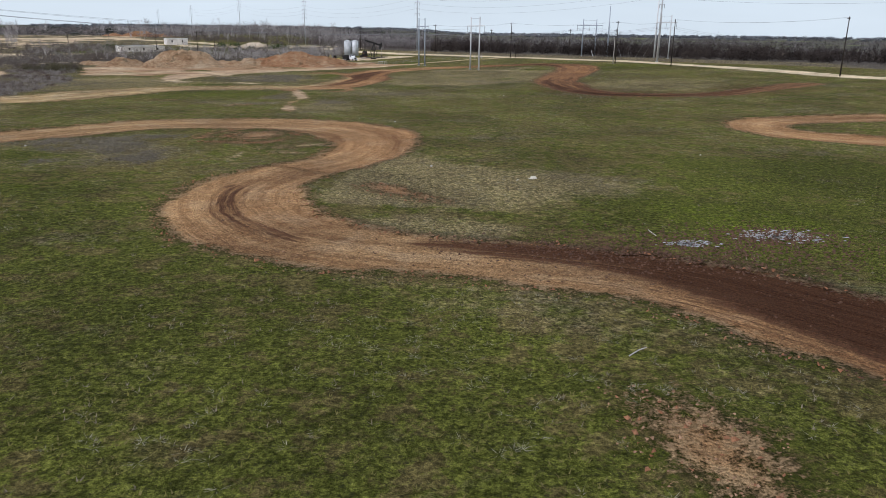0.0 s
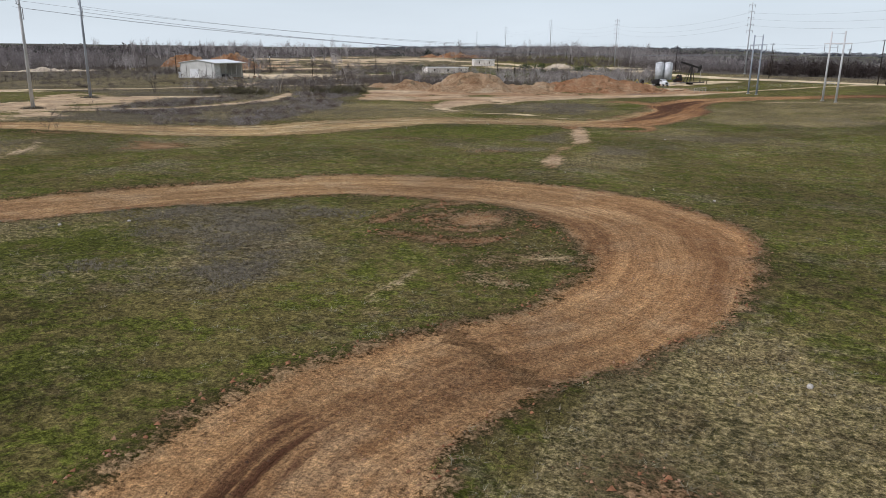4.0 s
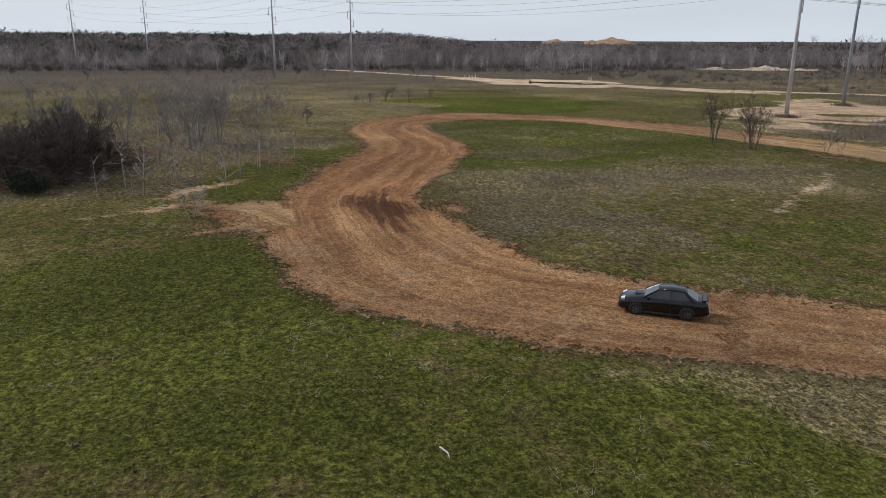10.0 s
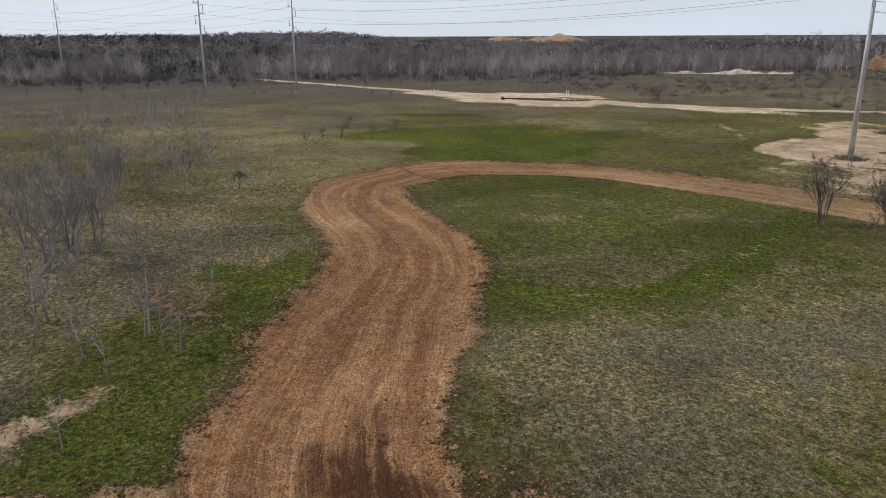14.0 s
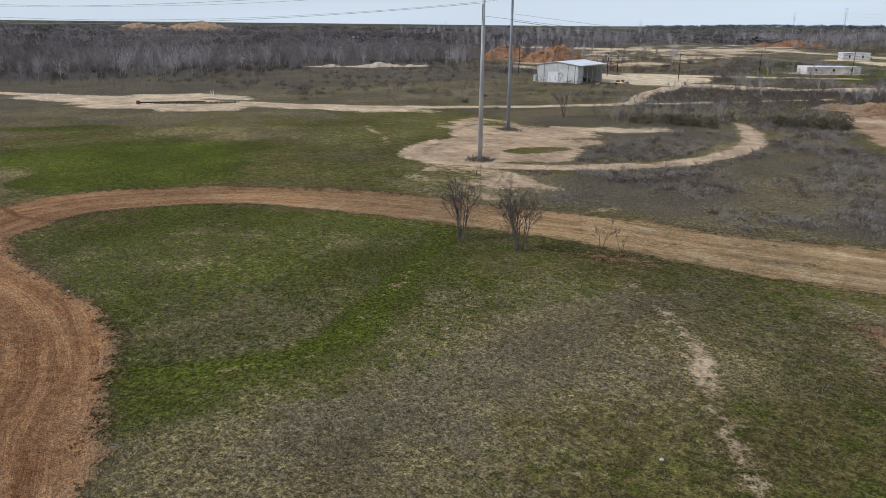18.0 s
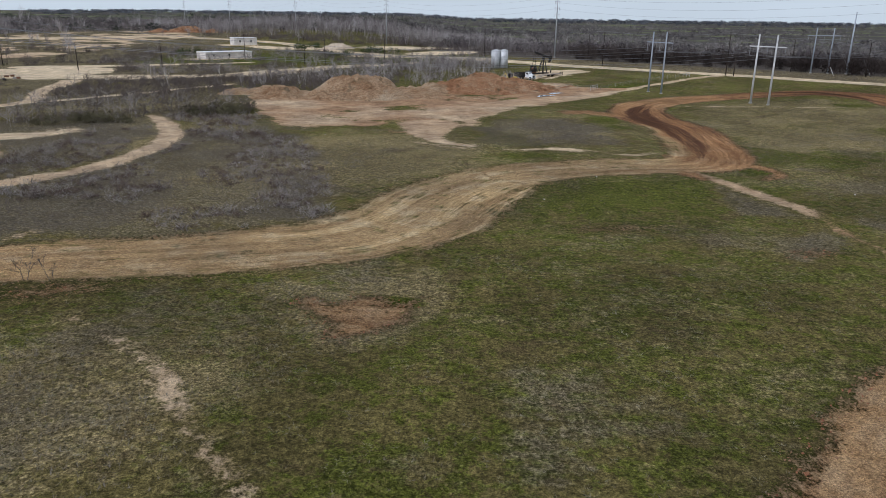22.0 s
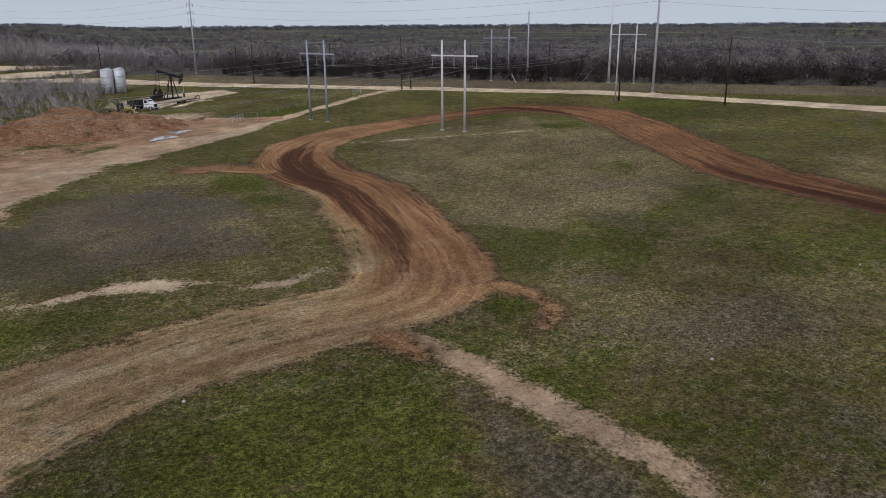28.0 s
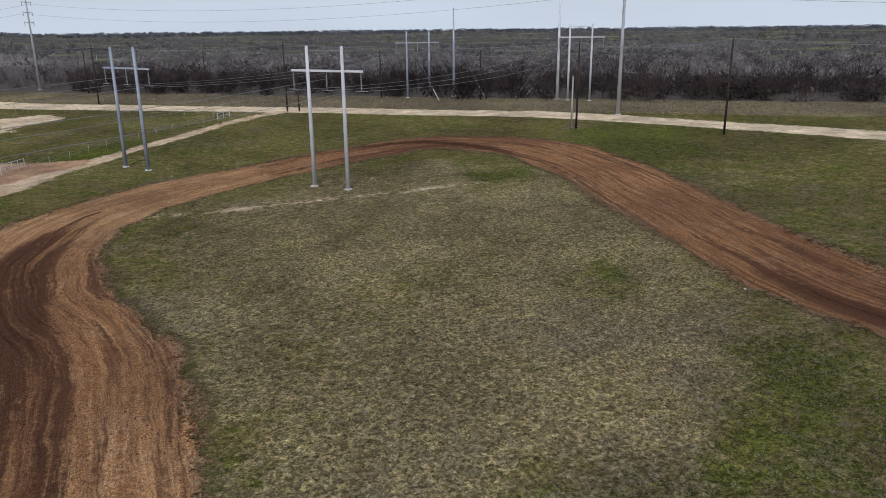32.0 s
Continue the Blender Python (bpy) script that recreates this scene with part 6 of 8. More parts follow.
tufts("tall_weeds", "knee-high dead grey weeds beside the track", x, y, 0.14, 0.42, 5, M_WEED, 0.26, 0.014)
x, y = scatter(16000, -10, 170, 200, 420, lambda a, b: (uu(a, b) > 257) & (uu(a, b) < 279) & clear(a, b, -0.6))
tufts("tall_weeds", "brown grass verge between the road and the woods", x, y, 0.3, 0.8, 5, M_WEED, 0.3, 0.04)

x, y = scatter(30000, -60, -28, 70, 100, lambda a, b: clear(a, b, -0.2) & (probe("weed", a, b) * 0.9 + 0.5 * fbm(a, b, 4, 42) + 0.5 * fuzz(len(a)) > 0.80))
tufts("tall_weeds", "patches of dead grey weeds inside the bend", x, y, 0.08, 0.22, 6, M_WEED, 0.22, 0.014)
x, y = scatter(60000, -36, 60, 165, 288, lambda a, b: clear(a, b, -0.1) & (probe("lush", a, b) < 0.6) & (fbm(a, b, 11, 41, 4) + 0.9 * fuzz(len(a)) > 0.85))
tufts("dry_grass", "low grey-brown tussocks on the northern field", x, y, 0.06, 0.17, 6, M_STRAW, 0.22, 0.016)
x, y = scatter(30000, -168, -84, 66, 132, lambda a, b: clear(a, b, -0.2) & (probe("lush", a, b) < 0.5) & (probe("dry", a, b) + 0.5 * fbm(a, b, 9, 39) + 0.5 * fuzz(len(a)) > 0.82))
tufts("dry_grass", "knee-high bleached grass inside the western bend", x, y, 0.10, 0.30, 6, M_STRAW, 0.24, 0.012)

# mats of flattened dead grass, in loose drifts over the green
x, y = scatter(62000, *FIELD, lambda a, b: clear(a, b, 0.0) & (0.5 * fbm(a, b, 13, 98, 3) + 0.35 * fbm(a, b, 3, 99, 2) + 0.35 * probe("dry", a, b) - 0.25 * probe("lush", a, b) + 0.75 * fuzz(len(a)) > 0.62))
tufts("straw_mats", "flattened pale mats of dead grass on the field", x, y, 0.02, 0.12, 9, M_PALESTRAW, 0.32, 0.011)

# clods thrown up along the track
x, y = scatter(260000, *FIELD, lambda a, b: (probe("dirt", a, b) > -0.8) & (probe("dirt", a, b) < 0.9) | ((probe("dirt", a, b) > 0) & (rng.uniform(0, 1, len(a)) > 0.8)))
def clods(name, label, x, y, lo, hi, material):
    n = len(x)
    r = rng.uniform(lo, hi, n) ** 1.0
    z = np.array([ZZ[i, j] for i, j in zip(np.clip(np.searchsorted(GX, x), 0, len(GX) - 1), np.clip(np.searchsorted(GY, y), 0, len(GY) - 1))])
    o = np.array([(1, 0, 0), (-.5, .87, 0), (-.5, -.87, 0), (0.1, 0.1, .9)])[None] + rng.normal(0, 0.25, (n, 4, 3))
    v = np.stack([x, y, z], 1)[:, None] + o * r[:, None, None]
    f = (np.arange(n)[:, None, None] * 4 + np.array([[0, 1, 3], [1, 2, 3], [2, 0, 3]])[None]).reshape(-1, 3)
    stuff(name, v.reshape(-1, 3), f, material, label, "earth")


xm, ym = rng.normal(15, 7, 3400), rng.normal(47.5, 2.6, 3400)
clods("dirt_clods", "dark churned mud crumbs in the wet grass", xm, ym, 0.03, 0.13, M_DARKCLOD)
xm, ym = rng.normal(23, 2.4, 900), rng.normal(51, 1.3, 900)
clods("dirt_clods", "dark mud crumbs round the puddles", xm, ym, 0.03, 0.15, M_DARKCLOD)
xm, ym = scatter(170000, *FIELD, lambda a, b: (probe("dirt", a, b) > -0.35) & (probe("dirt", a, b) < 0.55) & (probe("red", a, b) > 0.3))
clods("dirt_clods", "red-brown clods heaped along the edges of the track", xm, ym, 0.04, 0.15, M_EDGECLOD)
wetter = probe("wet", x, y) > 0.3
clods("dirt_clods", "loose dry clods of earth along the track", x[~wetter], y[~wetter], 0.02, 0.10, M_CLOD)
clods("dirt_clods", "dark damp clods of earth along the track", x[wetter], y[wetter], 0.02, 0.12, M_DARKCLOD)


# ---- bushes and small trees that stand alone ----
def branch(mesh, twig, p, d, ln, r, depth, r0):
    q = p + d * ln
    (mesh if depth > 1 else twig).tube(p, q, r, r * 0.62, 5 if depth > 1 else 3, False)
    if depth == 0:
        for i in range(4):
            a = p + d * ln * r0.uniform(0.1, 1.0)
            e = a + (d + Vector((r0.gauss(0, 0.6), r0.gauss(0, 0.6), r0.gauss(0.2, 0.4)))).normalized() * max(ln * r0.uniform(0.6, 1.4), 0.25)
            w = Vector((r0.gauss(0, 1), r0.gauss(0, 1), r0.gauss(0, 0.5))).normalized() * 0.016
            twig.add([a - w, a + w, e], [(0, 1, 2)])
        return
    for i in range(r0.choice((2, 3, 3))):
        t = r0.uniform(0.45, 1.0)
        e = (d + Vector((r0.gauss(0, 0.42), r0.gauss(0, 0.42), r0.gauss(0.14, 0.26)))).normalized()
        branch(mesh, twig, p + d * ln * t, e, ln * r0.uniform(0.5, 0.74), r * 0.55, depth - 1, r0)


def bare_tree(name, x, y, tall, stems, seed, label, bark=None, twigs=None, depth=4, flare=0.35, lean=0.0, slim=0.011):
    """A bare tree or many-stemmed bush: stems with limbs, and a crown of twigs."""
    r0 = random.Random(seed)
    ob = thing(name, pose(x, y, height(x, y) - 0.05), label, "tree" if stems < 3 else "bush", "bare trees and bushes by the track")
    trunk, crown = Mesh(), Mesh()
    for i in range(stems):
        a = r0.uniform(0, 6.28)
        d = Vector((math.cos(a) * flare * r0.uniform(0.2, 1), math.sin(a) * flare * r0.uniform(0.2, 1) + lean, 1)).normalized()
        branch(trunk, crown, Vector((math.cos(a) * 0.1 * stems ** 0.5, math.sin(a) * 0.1 * stems ** 0.5, 0)), d, tall * r0.uniform(0.3, 0.44), slim * tall, depth, r0)
    part("trunk", trunk, bark or M_BARK, ob)
    part("crown", crown, twigs or M_TWIG, ob, "bare twigs without leaves")
    return ob


bare_tree("bare_tree", -127.6, 119.3, 9.0, 9, 11, "bare grey many-stemmed tree beside the dirt track", M_BARK, M_TWIG, 4, 0.16, 0.0, 0.006)
bare_tree("bare_tree", -120.9, 120.7, 8.4, 13, 12, "bare bushy tree in dead grass beside the track", M_BARK, M_TWIG, 4, 0.24, 0.0, 0.0055)
bare_tree("bare_sapling", -122.4, 120.2, 3.6, 2, 13, "thin bare sapling beside a larger bush", depth=3)
bare_tree("bare_sapling", -116.0, 127.9, 3.4, 2, 14, "thin bare sapling at the edge of the track", depth=3)
bare_tree("bare_sapling", -113.8, 128.2, 2.8, 2, 15, "short bare sapling at the edge of the track", depth=3)
bare_tree("bare_tree", -183.2, 216.6, 9.0, 4, 16, "bare pale grey tree near the metal shed", M_BARK, M_GREYTWIG, 5, 0.4)
bare_tree("bare_tree", -177.5, 222.5, 5.0, 2, 17, "small bare tree by the gravel road", depth=3)
bare_tree("dead_shrub", -98.1, 51.5, 3.2, 3, 18, "bleached white dead shrub by the bare spur", M_PALEBARK, M_PALEBARK, 3, 0.5)
for i, (x, y, h, s) in enumerate(((-119, 38.5, 8.2, 12), (-115.6, 38.8, 6.4, 12), (-122, 36, 8.0, 11), (-118, 34, 7.2, 10), (-122.5, 41, 6.5, 11), (-115, 34.5, 6.0, 10), (-126, 38, 8.5, 10))):
    bare_tree("bare_shrub", x, y, h, s, 30 + i, "large tangled brown bare shrub on rough ground", M_DARKTWIG, M_TWIG, 5, 0.6)
for i, (x, y, h) in enumerate(((-139, 51, 10), (-137.5, 49, 8.5), (-141, 52.5, 9), (-142.5, 50, 9.5), (-153, 45, 8.5), (-156, 47, 8), (-135, 36, 9), (-137, 33, 8), (-140, 41, 7), (-165, 52, 8.5), (-168, 49.5, 8), (-171, 52, 8), (-192, 18, 9), (-180, 36, 8.5), (-128, 30, 7), (-150, 32, 9), (-167, 66, 3.4), (-176, 60, 5), (-146, 46, 7), (-160, 36, 8.5), (-185, 44, 8))):
    bare_tree("bare_tree", x, y, h, 3, 50 + i, "thin grey bare tree on rough weedy ground", M_GREYTWIG, M_GREYTWIG, 5, 0.3)
for i, (x, y, h) in enumerate(((-210, 88, 4), (-206, 93, 4), (-215, 100, 3.5), (-208, 84, 3.2), (-203, 80, 3), (-222, 92, 3.4))):
    bare_tree("bare_sapling", x, y, h, 3, 80 + i, "thin bare saplings standing in the rough grass", None, None, 3, 0.25)
for i, (x, y, h) in enumerate(((-171, 309, 8), (-177, 312, 7), (-145, 339, 7), (-160, 330, 8), (-150, 318, 6), (-138, 326, 7), (-128, 318, 6), (-119, 322, 6.5), (-186, 325, 7), (-198, 300, 6), (-167, 231, 6.5), (-160, 235, 7), (-153, 240, 6.5),
                              (-147, 246, 6), (-180, 288, 5.5), (-164, 286, 6), (-152, 296, 6.5), (-172, 262, 5), (-110, 330, 7), (-98, 338, 7.5), (-88, 346, 7), (-104, 352, 8), (-78, 352, 6), (-232, 668, 12), (-225, 677, 11), (-240, 655, 10))):
    bare_tree("bare_tree", x, y, h, 2, 130 + i, "pale grey bare tree on the waste ground", M_PALEBARK if i % 3 == 0 else M_BARK, M_GREYTWIG, 4, 0.3, 0.0, 0.012)
for i, (x, y, w) in enumerate(((-150, 236, 2.2), (-141, 241, 2.4), (-134.5, 242, 2.2), (-128, 246, 2.0))):
    bare_tree("bare_shrub", x, y, 3.6, 9, 90 + i, "dense brown shrub beside the sandy loop", M_BARK, M_TWIG, 3, 0.7)
v, f = crowns(np.array([-111.2, -110.6]), np.array([36.2, 37.6]), np.array([1.3, 1.0]), np.array([2.2, 1.8]), 700, 0.09)
stuff("evergreen_scrub", v, f, M_CEDAR, "small dark evergreen bush beside the bare shrubs", "bush")


# ---- earth mounds ----
def mound(name, x, y, a, b, tall, turn, seed, material, label, flat=0.0, heaps=9):
    """Tipped earth: a row of heaps at the slope loose soil lies at, slumped and gullied."""
    n, m = 90, 56
    s, t = np.meshgrid(np.linspace(-1.25, 1.25, n), np.linspace(-1.25, 1.25, m), indexing="ij")
    c, w = math.cos(radians(turn)), math.sin(radians(turn))
    xx, yy = x + s * a * c - t * b * w, y + s * a * w + t * b * c
    r0 = random.Random(seed)
    lx, ly = s * a + 0.14 * b * fbm(xx, yy, b * 0.8, seed, 3), t * b + 0.14 * b * fbm(xx, yy, b * 0.8, seed + 20, 3)
    z = np.zeros(xx.shape)
    for i in range(heaps):
        px, py = (0.0, 0.0) if i == 0 else (r0.uniform(-0.8, 0.8) * a, r0.uniform(-0.45, 0.45) * b)
        h = tall if i == 0 else tall * r0.uniform(0.3, 0.85) * (1 - 0.35 * abs(px) / a)
        reach = max(h * r0.uniform(1.6, 2.3), b * 0.35)
        d = np.hypot((lx - px) * 0.8, ly - py) / reach
        z = np.maximum(z, h * np.clip(1.06 - np.sqrt(d * d + 0.02), 0, 1 - flat * 0.4))
    z *= smooth(1.25, 0.8, np.maximum(np.abs(s), np.abs(t)))
    z += (0.15 * tall * fbm(xx, yy, b * 0.36, seed + 60, 4) + 0.06 * tall * fbm(xx, yy, b * 0.14, seed + 65, 3) + 0.16 * fbm(xx, yy, 1.4, seed + 70, 2)) * smooth(0.1, 1.2, z)
    z -= 0.16 * tall * (1 - np.abs(fbm(xx, yy, b * 0.30, seed + 80, 2))) ** 4 * smooth(0.2, 1.5, z)
    return tagged(sheet(name, xx, yy, np.maximum(z, 0) + land(xx, yy) - 0.12, material), label, "earth mound", "earth mounds by the yard")


mound("earth_mound", -106, 288, 30, 16, 7.6, 14, 1, M_MOUND, "heap of tan and orange earth with a worn peak")
mound("earth_mound", -136, 296, 16, 10, 2.8, 20, 5, M_MOUND, "low gullied heaps of tan earth at the yard")
mound("earth_mound", -67, 312, 24, 12, 6.4, 16, 2, M_PILE, "long heap of red earth beside the pump", 0.6, 14)
mound("earth_mound", -84, 303, 13, 9, 3.6, 30, 3, M_MOUND, "low heap of orange earth at the yard")
mound("earth_mound", -46, 321, 12, 5, 1.3, 20, 7, M_PILE, "low spread of red earth by the puddles")
mound("earth_mound", -78, 287, 13, 5, 1.2, 8, 8, M_MOUND, "low bank of loose tan earth")
mound("earth_mound", -384, 330, 34, 9, 3.0, 62, 12, M_SAND, "long pale sandy bank before the woods", 0.6, 16)
mound("earth_mound", -358, 455, 17, 13, 11.0, 35, 4, M_PILE, "high steep red earth pile behind the shed", 0.22, 7)
mound("earth_mound", -396, 452, 13, 11, 9.0, 30, 6, M_PILE, "smaller red earth pile behind the shed", 0.2, 5)
mound("earth_mound", -315, 745, 40, 20, 7, 30, 9, M_PILE, "red earth bank behind the low buildings", 0.7, 10)
mound("earth_mound", -156, 571, 11, 7, 5, 20, 13, M_SAND, "brown overgrown rubble bank beyond the yard", 0.8, 8)
mound("earth_mound", -1395, 770, 90, 60, 31 - at_land(-1395, 770), 28, 10, M_MOUND, "pale tan flat-topped spoil hill on the skyline", 1.0, 7)
mound("earth_mound", -1442, 672, 60, 50, 27 - at_land(-1442, 672), 24, 11, M_MOUND, "low pale spoil hill on the skyline", 1.0, 6)


# ---- puddles ----
def puddle(x, y, a, b, turn, seed, label):
    n = 40
    c, w = math.cos(radians(turn)), math.sin(radians(turn))
    verts, zs = [(x, y)], []
    for i in range(n):
        t = 2 * math.pi * i / n
        r = 1 + 0.22 * math.sin(3 * t + seed) + 0.16 * math.sin(7 * t + 2 * seed) + 0.10 * math.sin(13 * t + seed)
        verts.append((x + math.cos(t) * a * r * c - math.sin(t) * b * r * w, y + math.cos(t) * a * r * w + math.sin(t) * b * r * c))
    z = max(height(*p) for p in verts) + 0.012
    m = Mesh().add([(p[0], p[1], z) for p in verts], [(0, 1 + i, 1 + (i + 1) % n) for i in range(n)])
    ob = new("puddle", m.data("puddle", M_WATER))
    return tagged(ob, label, "puddle", "rain puddles", kind="structure")


def broken_puddle(x, y, a, b, count, seed, label):
    """Standing water broken up by grass: many small wet gaps in one hollow."""
    r0 = random.Random(seed)
    m = Mesh()
    for i in range(count):
        px, py = x + r0.gauss(0, 0.42) * a, y + r0.gauss(0, 0.42) * b
        s = r0.uniform(0.05, 0.17)
        z = height(px, py) + 0.05
        n = r0.randint(5, 8)
        m.add([(px + math.cos(6.28 * k / n) * s * r0.uniform(0.6, 1.7), py + math.sin(6.28 * k / n) * s * r0.uniform(0.5, 1.3), z) for k in range(n)], [tuple(range(n))])
    return tagged(new("puddle", m.data("puddle", M_WATER)), label, "puddle", "rain puddles", kind="structure")


broken_puddle(23.4, 50.8, 3.4, 1.5, 330, 5, "shallow rain puddle broken up by churned wet grass")
broken_puddle(16.3, 48.8, 2.0, 0.8, 130, 6, "small rain puddle in the grass beside the wet track")
for i, (x, y, a, b) in enumerate(((-45.5, 303.5, 3.0, 1.5), (-49.6, 295.4, 3.6, 1.7))):
    puddle(x, y, a, b, 45, i + 3, "pale muddy puddle on the yard road")


# ---- power lines ----
def steel_pole(x, y, tall, line_turn, material, label, arms=True, pairs=False):
    """A tapered steel pole with bracket arms to both sides."""
    ob = thing("transmission_pole", pose(x, y, height(x, y), 0, 0, line_turn), label, "power pole", "steel transmission poles")
    part("shaft", Mesh().tube((0, 0, -0.3), (0, 0, tall), 0.42, 0.17, 12), material, ob, "", True)
    part("base", Mesh().tube((0, 0, -0.4), (0, 0, 0.18), 0.68, 0.66, 16), M_CONCRETE, ob, "round concrete footing")
    if pairs:
        for i in range(5):
            z = tall - 1.4 - i * 3.1
            for side in (-1, 1):
                part("arm", Mesh().pipe([(side * 0.12, 0, z), (side * 1.9, 0, z + 0.35)], 0.10), material, ob)
                part("insulator", Mesh().tube((side * 1.85, 0, z + 0.3), (side * 1.85, 0, z - 1.0), 0.09, 0.09, 8), M_INSUL, ob, "grey insulator string")
    elif arms:
        for i, (side, z) in enumerate(((-1, tall - 2.6), (1, tall - 5.6), (-1, tall - 8.6), (1, tall - 11.6), (-1, tall - 14.6))):
            part("arm", Mesh().pipe([(0, 0, z), (side * 0.9, 0, z + 0.25), (side * 1.5, 0, z + 0.3)], 0.09), material, ob)
            part("insulator", Mesh().tube((side * 1.5, 0, z + 0.25), (side * 1.5, 0, z - 2.1), 0.09, 0.09, 8), M_INSUL, ob, "grey insulator string")
            part("strut", Mesh().tube((side * 0.25, 0, z - 2.2), (side * 1.9, 0, z - 2.15), 0.075, 0.075, 6), M_INSUL, ob)
    return ob


LINE = 35.0
steel_pole(-157.6, 156.2, 36, LINE - 90, M_STEEL, "pale steel transmission pole on a sandy patch")
steel_pole(-178.3, 188.8, 38, LINE - 90, M_BLUESTEEL, "blue-grey steel transmission pole on a sandy patch")
steel_pole(-311, 67.2, 36, LINE - 90, M_STEEL, "steel transmission pole before the woods")
steel_pole(-331.4, 97.5, 36, LINE - 90, M_STEEL, "steel transmission pole before the woods")
steel_pole(-452, -25, 36, LINE - 90, M_STEEL, "distant steel transmission pole by the woods")
steel_pole(-480, 6, 36, LINE - 90, M_STEEL, "distant steel transmission pole by the woods")
POLES_C = [(78.4, 295.6), (-24.9, 459), (-127, 624), (-226, 780), (-345, 974), (-484, 1214)]
for x, y in POLES_C:
    steel_pole(x, y, 35, 45, M_MIDSTEEL, "tall grey steel transmission pole with paired arms along the valley", pairs=True)
steel_pole(84.5, 324, 24, 45, M_STEEL, "shorter pale steel pole behind the road", False)
steel_pole(69, 347.5, 22, 45, M_BLUESTEEL, "grey steel pole behind the road", False)
steel_pole(168, 150, 34, 45, M_STEEL, "tall pale steel transmission pole along the valley")


def twin_pole(x, y, gap, tall, turn, material, label):
    """Two poles joined by a crossarm, with three hanging insulator strings."""
    ob = thing("twin_pole", pose(x, y, height(x, y), 0, 0, turn), label, "power pole", "twin-pole line supports")
    for s in (-1, 1):
        part("pole", Mesh().tube((s * gap / 2, 0, -0.3), (s * gap / 2, 0, tall), 0.30, 0.19, 12), material, ob, "", True)
        part("footing", Mesh().tube((s * gap / 2, 0, -0.4), (s * gap / 2, 0, 0.12), 0.55, 0.52, 12), M_CONCRETE, ob, "round concrete footing")
    z = tall * 0.83
    part("crossarm", Mesh().box((0, 0.26, z), (gap + 5.8, 0.16, 0.28), 0.02), material, ob)
    part("tie_wire", Mesh().tube((-gap / 2, 0, tall - 0.6), (gap / 2, 0, tall - 0.6), 0.03, 0.03, 5), M_CABLE, ob)
    for s in (-1, 0, 1):
        px = s * (gap / 2 + 2.6)
        ins = Mesh().tube((px, 0.26, z - 0.12), (px, 0.26, z - 2.4), 0.045, 0.045, 6)
        for j in range(8):
            ins.tube((px, 0.26, z - 0.5 - j * 0.2), (px, 0.26, z - 0.58 - j * 0.2), 0.13, 0.10, 8)
        part("insulator", ins, M_INSUL, ob, "string of grey insulator discs")
        part("spacer", Mesh().tube((px - 0.9, 0.26, z - 2.42), (px + 0.9, 0.26, z - 2.42), 0.05, 0.05, 6), M_INSUL, ob)
    return ob


twin_pole(6.2, 270.9, 5.5, 18.3, -57, M_STEEL, "pale steel twin poles with a crossarm beside the track")
twin_pole(-14.4, 301.4, 5.8, 18.3, -63, M_BLUESTEEL, "blue-grey steel twin poles with a crossarm by the lane")
twin_pole(87, 319, 5.4, 17.5, -57, M_STEEL, "pale steel twin poles behind the gravel road")
twin_pole(61, 352, 6.0, 16.5, -10, M_BLUESTEEL, "grey steel twin poles at the edge of the woods")


def guy_wire(x, y, px, py, tall):
    """A stay from an anchor in the grass up to a pole, sheathed near the ground."""
    a, b = Vector((x, y, height(x, y) - 0.1)), Vector((px, py, height(px, py) + tall))
    d = (b - a).normalized()
    ob = thing("guy_wire", pose(*a), "stay wire with a pale guard, anchored in dry grass", "stay wire", "stay wires of the steel poles")
    part("wire", Mesh().tube((0, 0, 0), b - a, 0.025, 0.025, 5), M_CABLE, ob)
    part("guard", Mesh().tube((0, 0, 0), d * 3.4, 0.09, 0.09, 8), M_STEEL, ob, "pale guard tube")
    part("anchor", Mesh().tube((0, 0, -0.2), d * 0.25, 0.16, 0.12, 8), M_CONCRETE, ob)


for x, y, px, py in ((61.7, 342.2, 58.1, 351.4), (68.6, 342.8, 63.9, 352.5), (74, 340.1, 69, 347.5), (78.8, 333.8, 84.5, 324), (82.3, 334.3, 86, 321), (87.1, 333.9, 88.4, 317)):
    guy_wire(x, y, px, py, 14.5)


def wood_pole(x, y, tall, turn, label, material=None, arm=True, lean=0.0):
    """A wooden distribution pole with a crossarm and pin insulators."""
    ob = thing("utility_pole", pose(x, y, height(x, y), 0, lean, turn), label, "power pole", "wooden utility poles")
    part("pole", Mesh().tube((0, 0, -0.3), (0, 0, tall), 0.20, 0.13, 10), material or M_WOODPOLE, ob, "", True)
    if arm:
        part("crossarm", Mesh().box((0, 0.16, tall - 0.5), (2.4, 0.1, 0.13), 0.01), M_WOODPOLE, ob)
        for s in (-1.1, -0.4, 1.1):
            part("insulator", Mesh().tube((s, 0.16, tall - 0.42), (s, 0.16, tall - 0.18), 0.06, 0.04, 8), M_INSUL, ob)
    return ob


def transformer(ob, z):
    part("transformer", Mesh().tube((0, -0.42, z), (0, -0.42, z + 0.9), 0.25, 0.25, 12), M_TANK, ob, "grey can transformer")


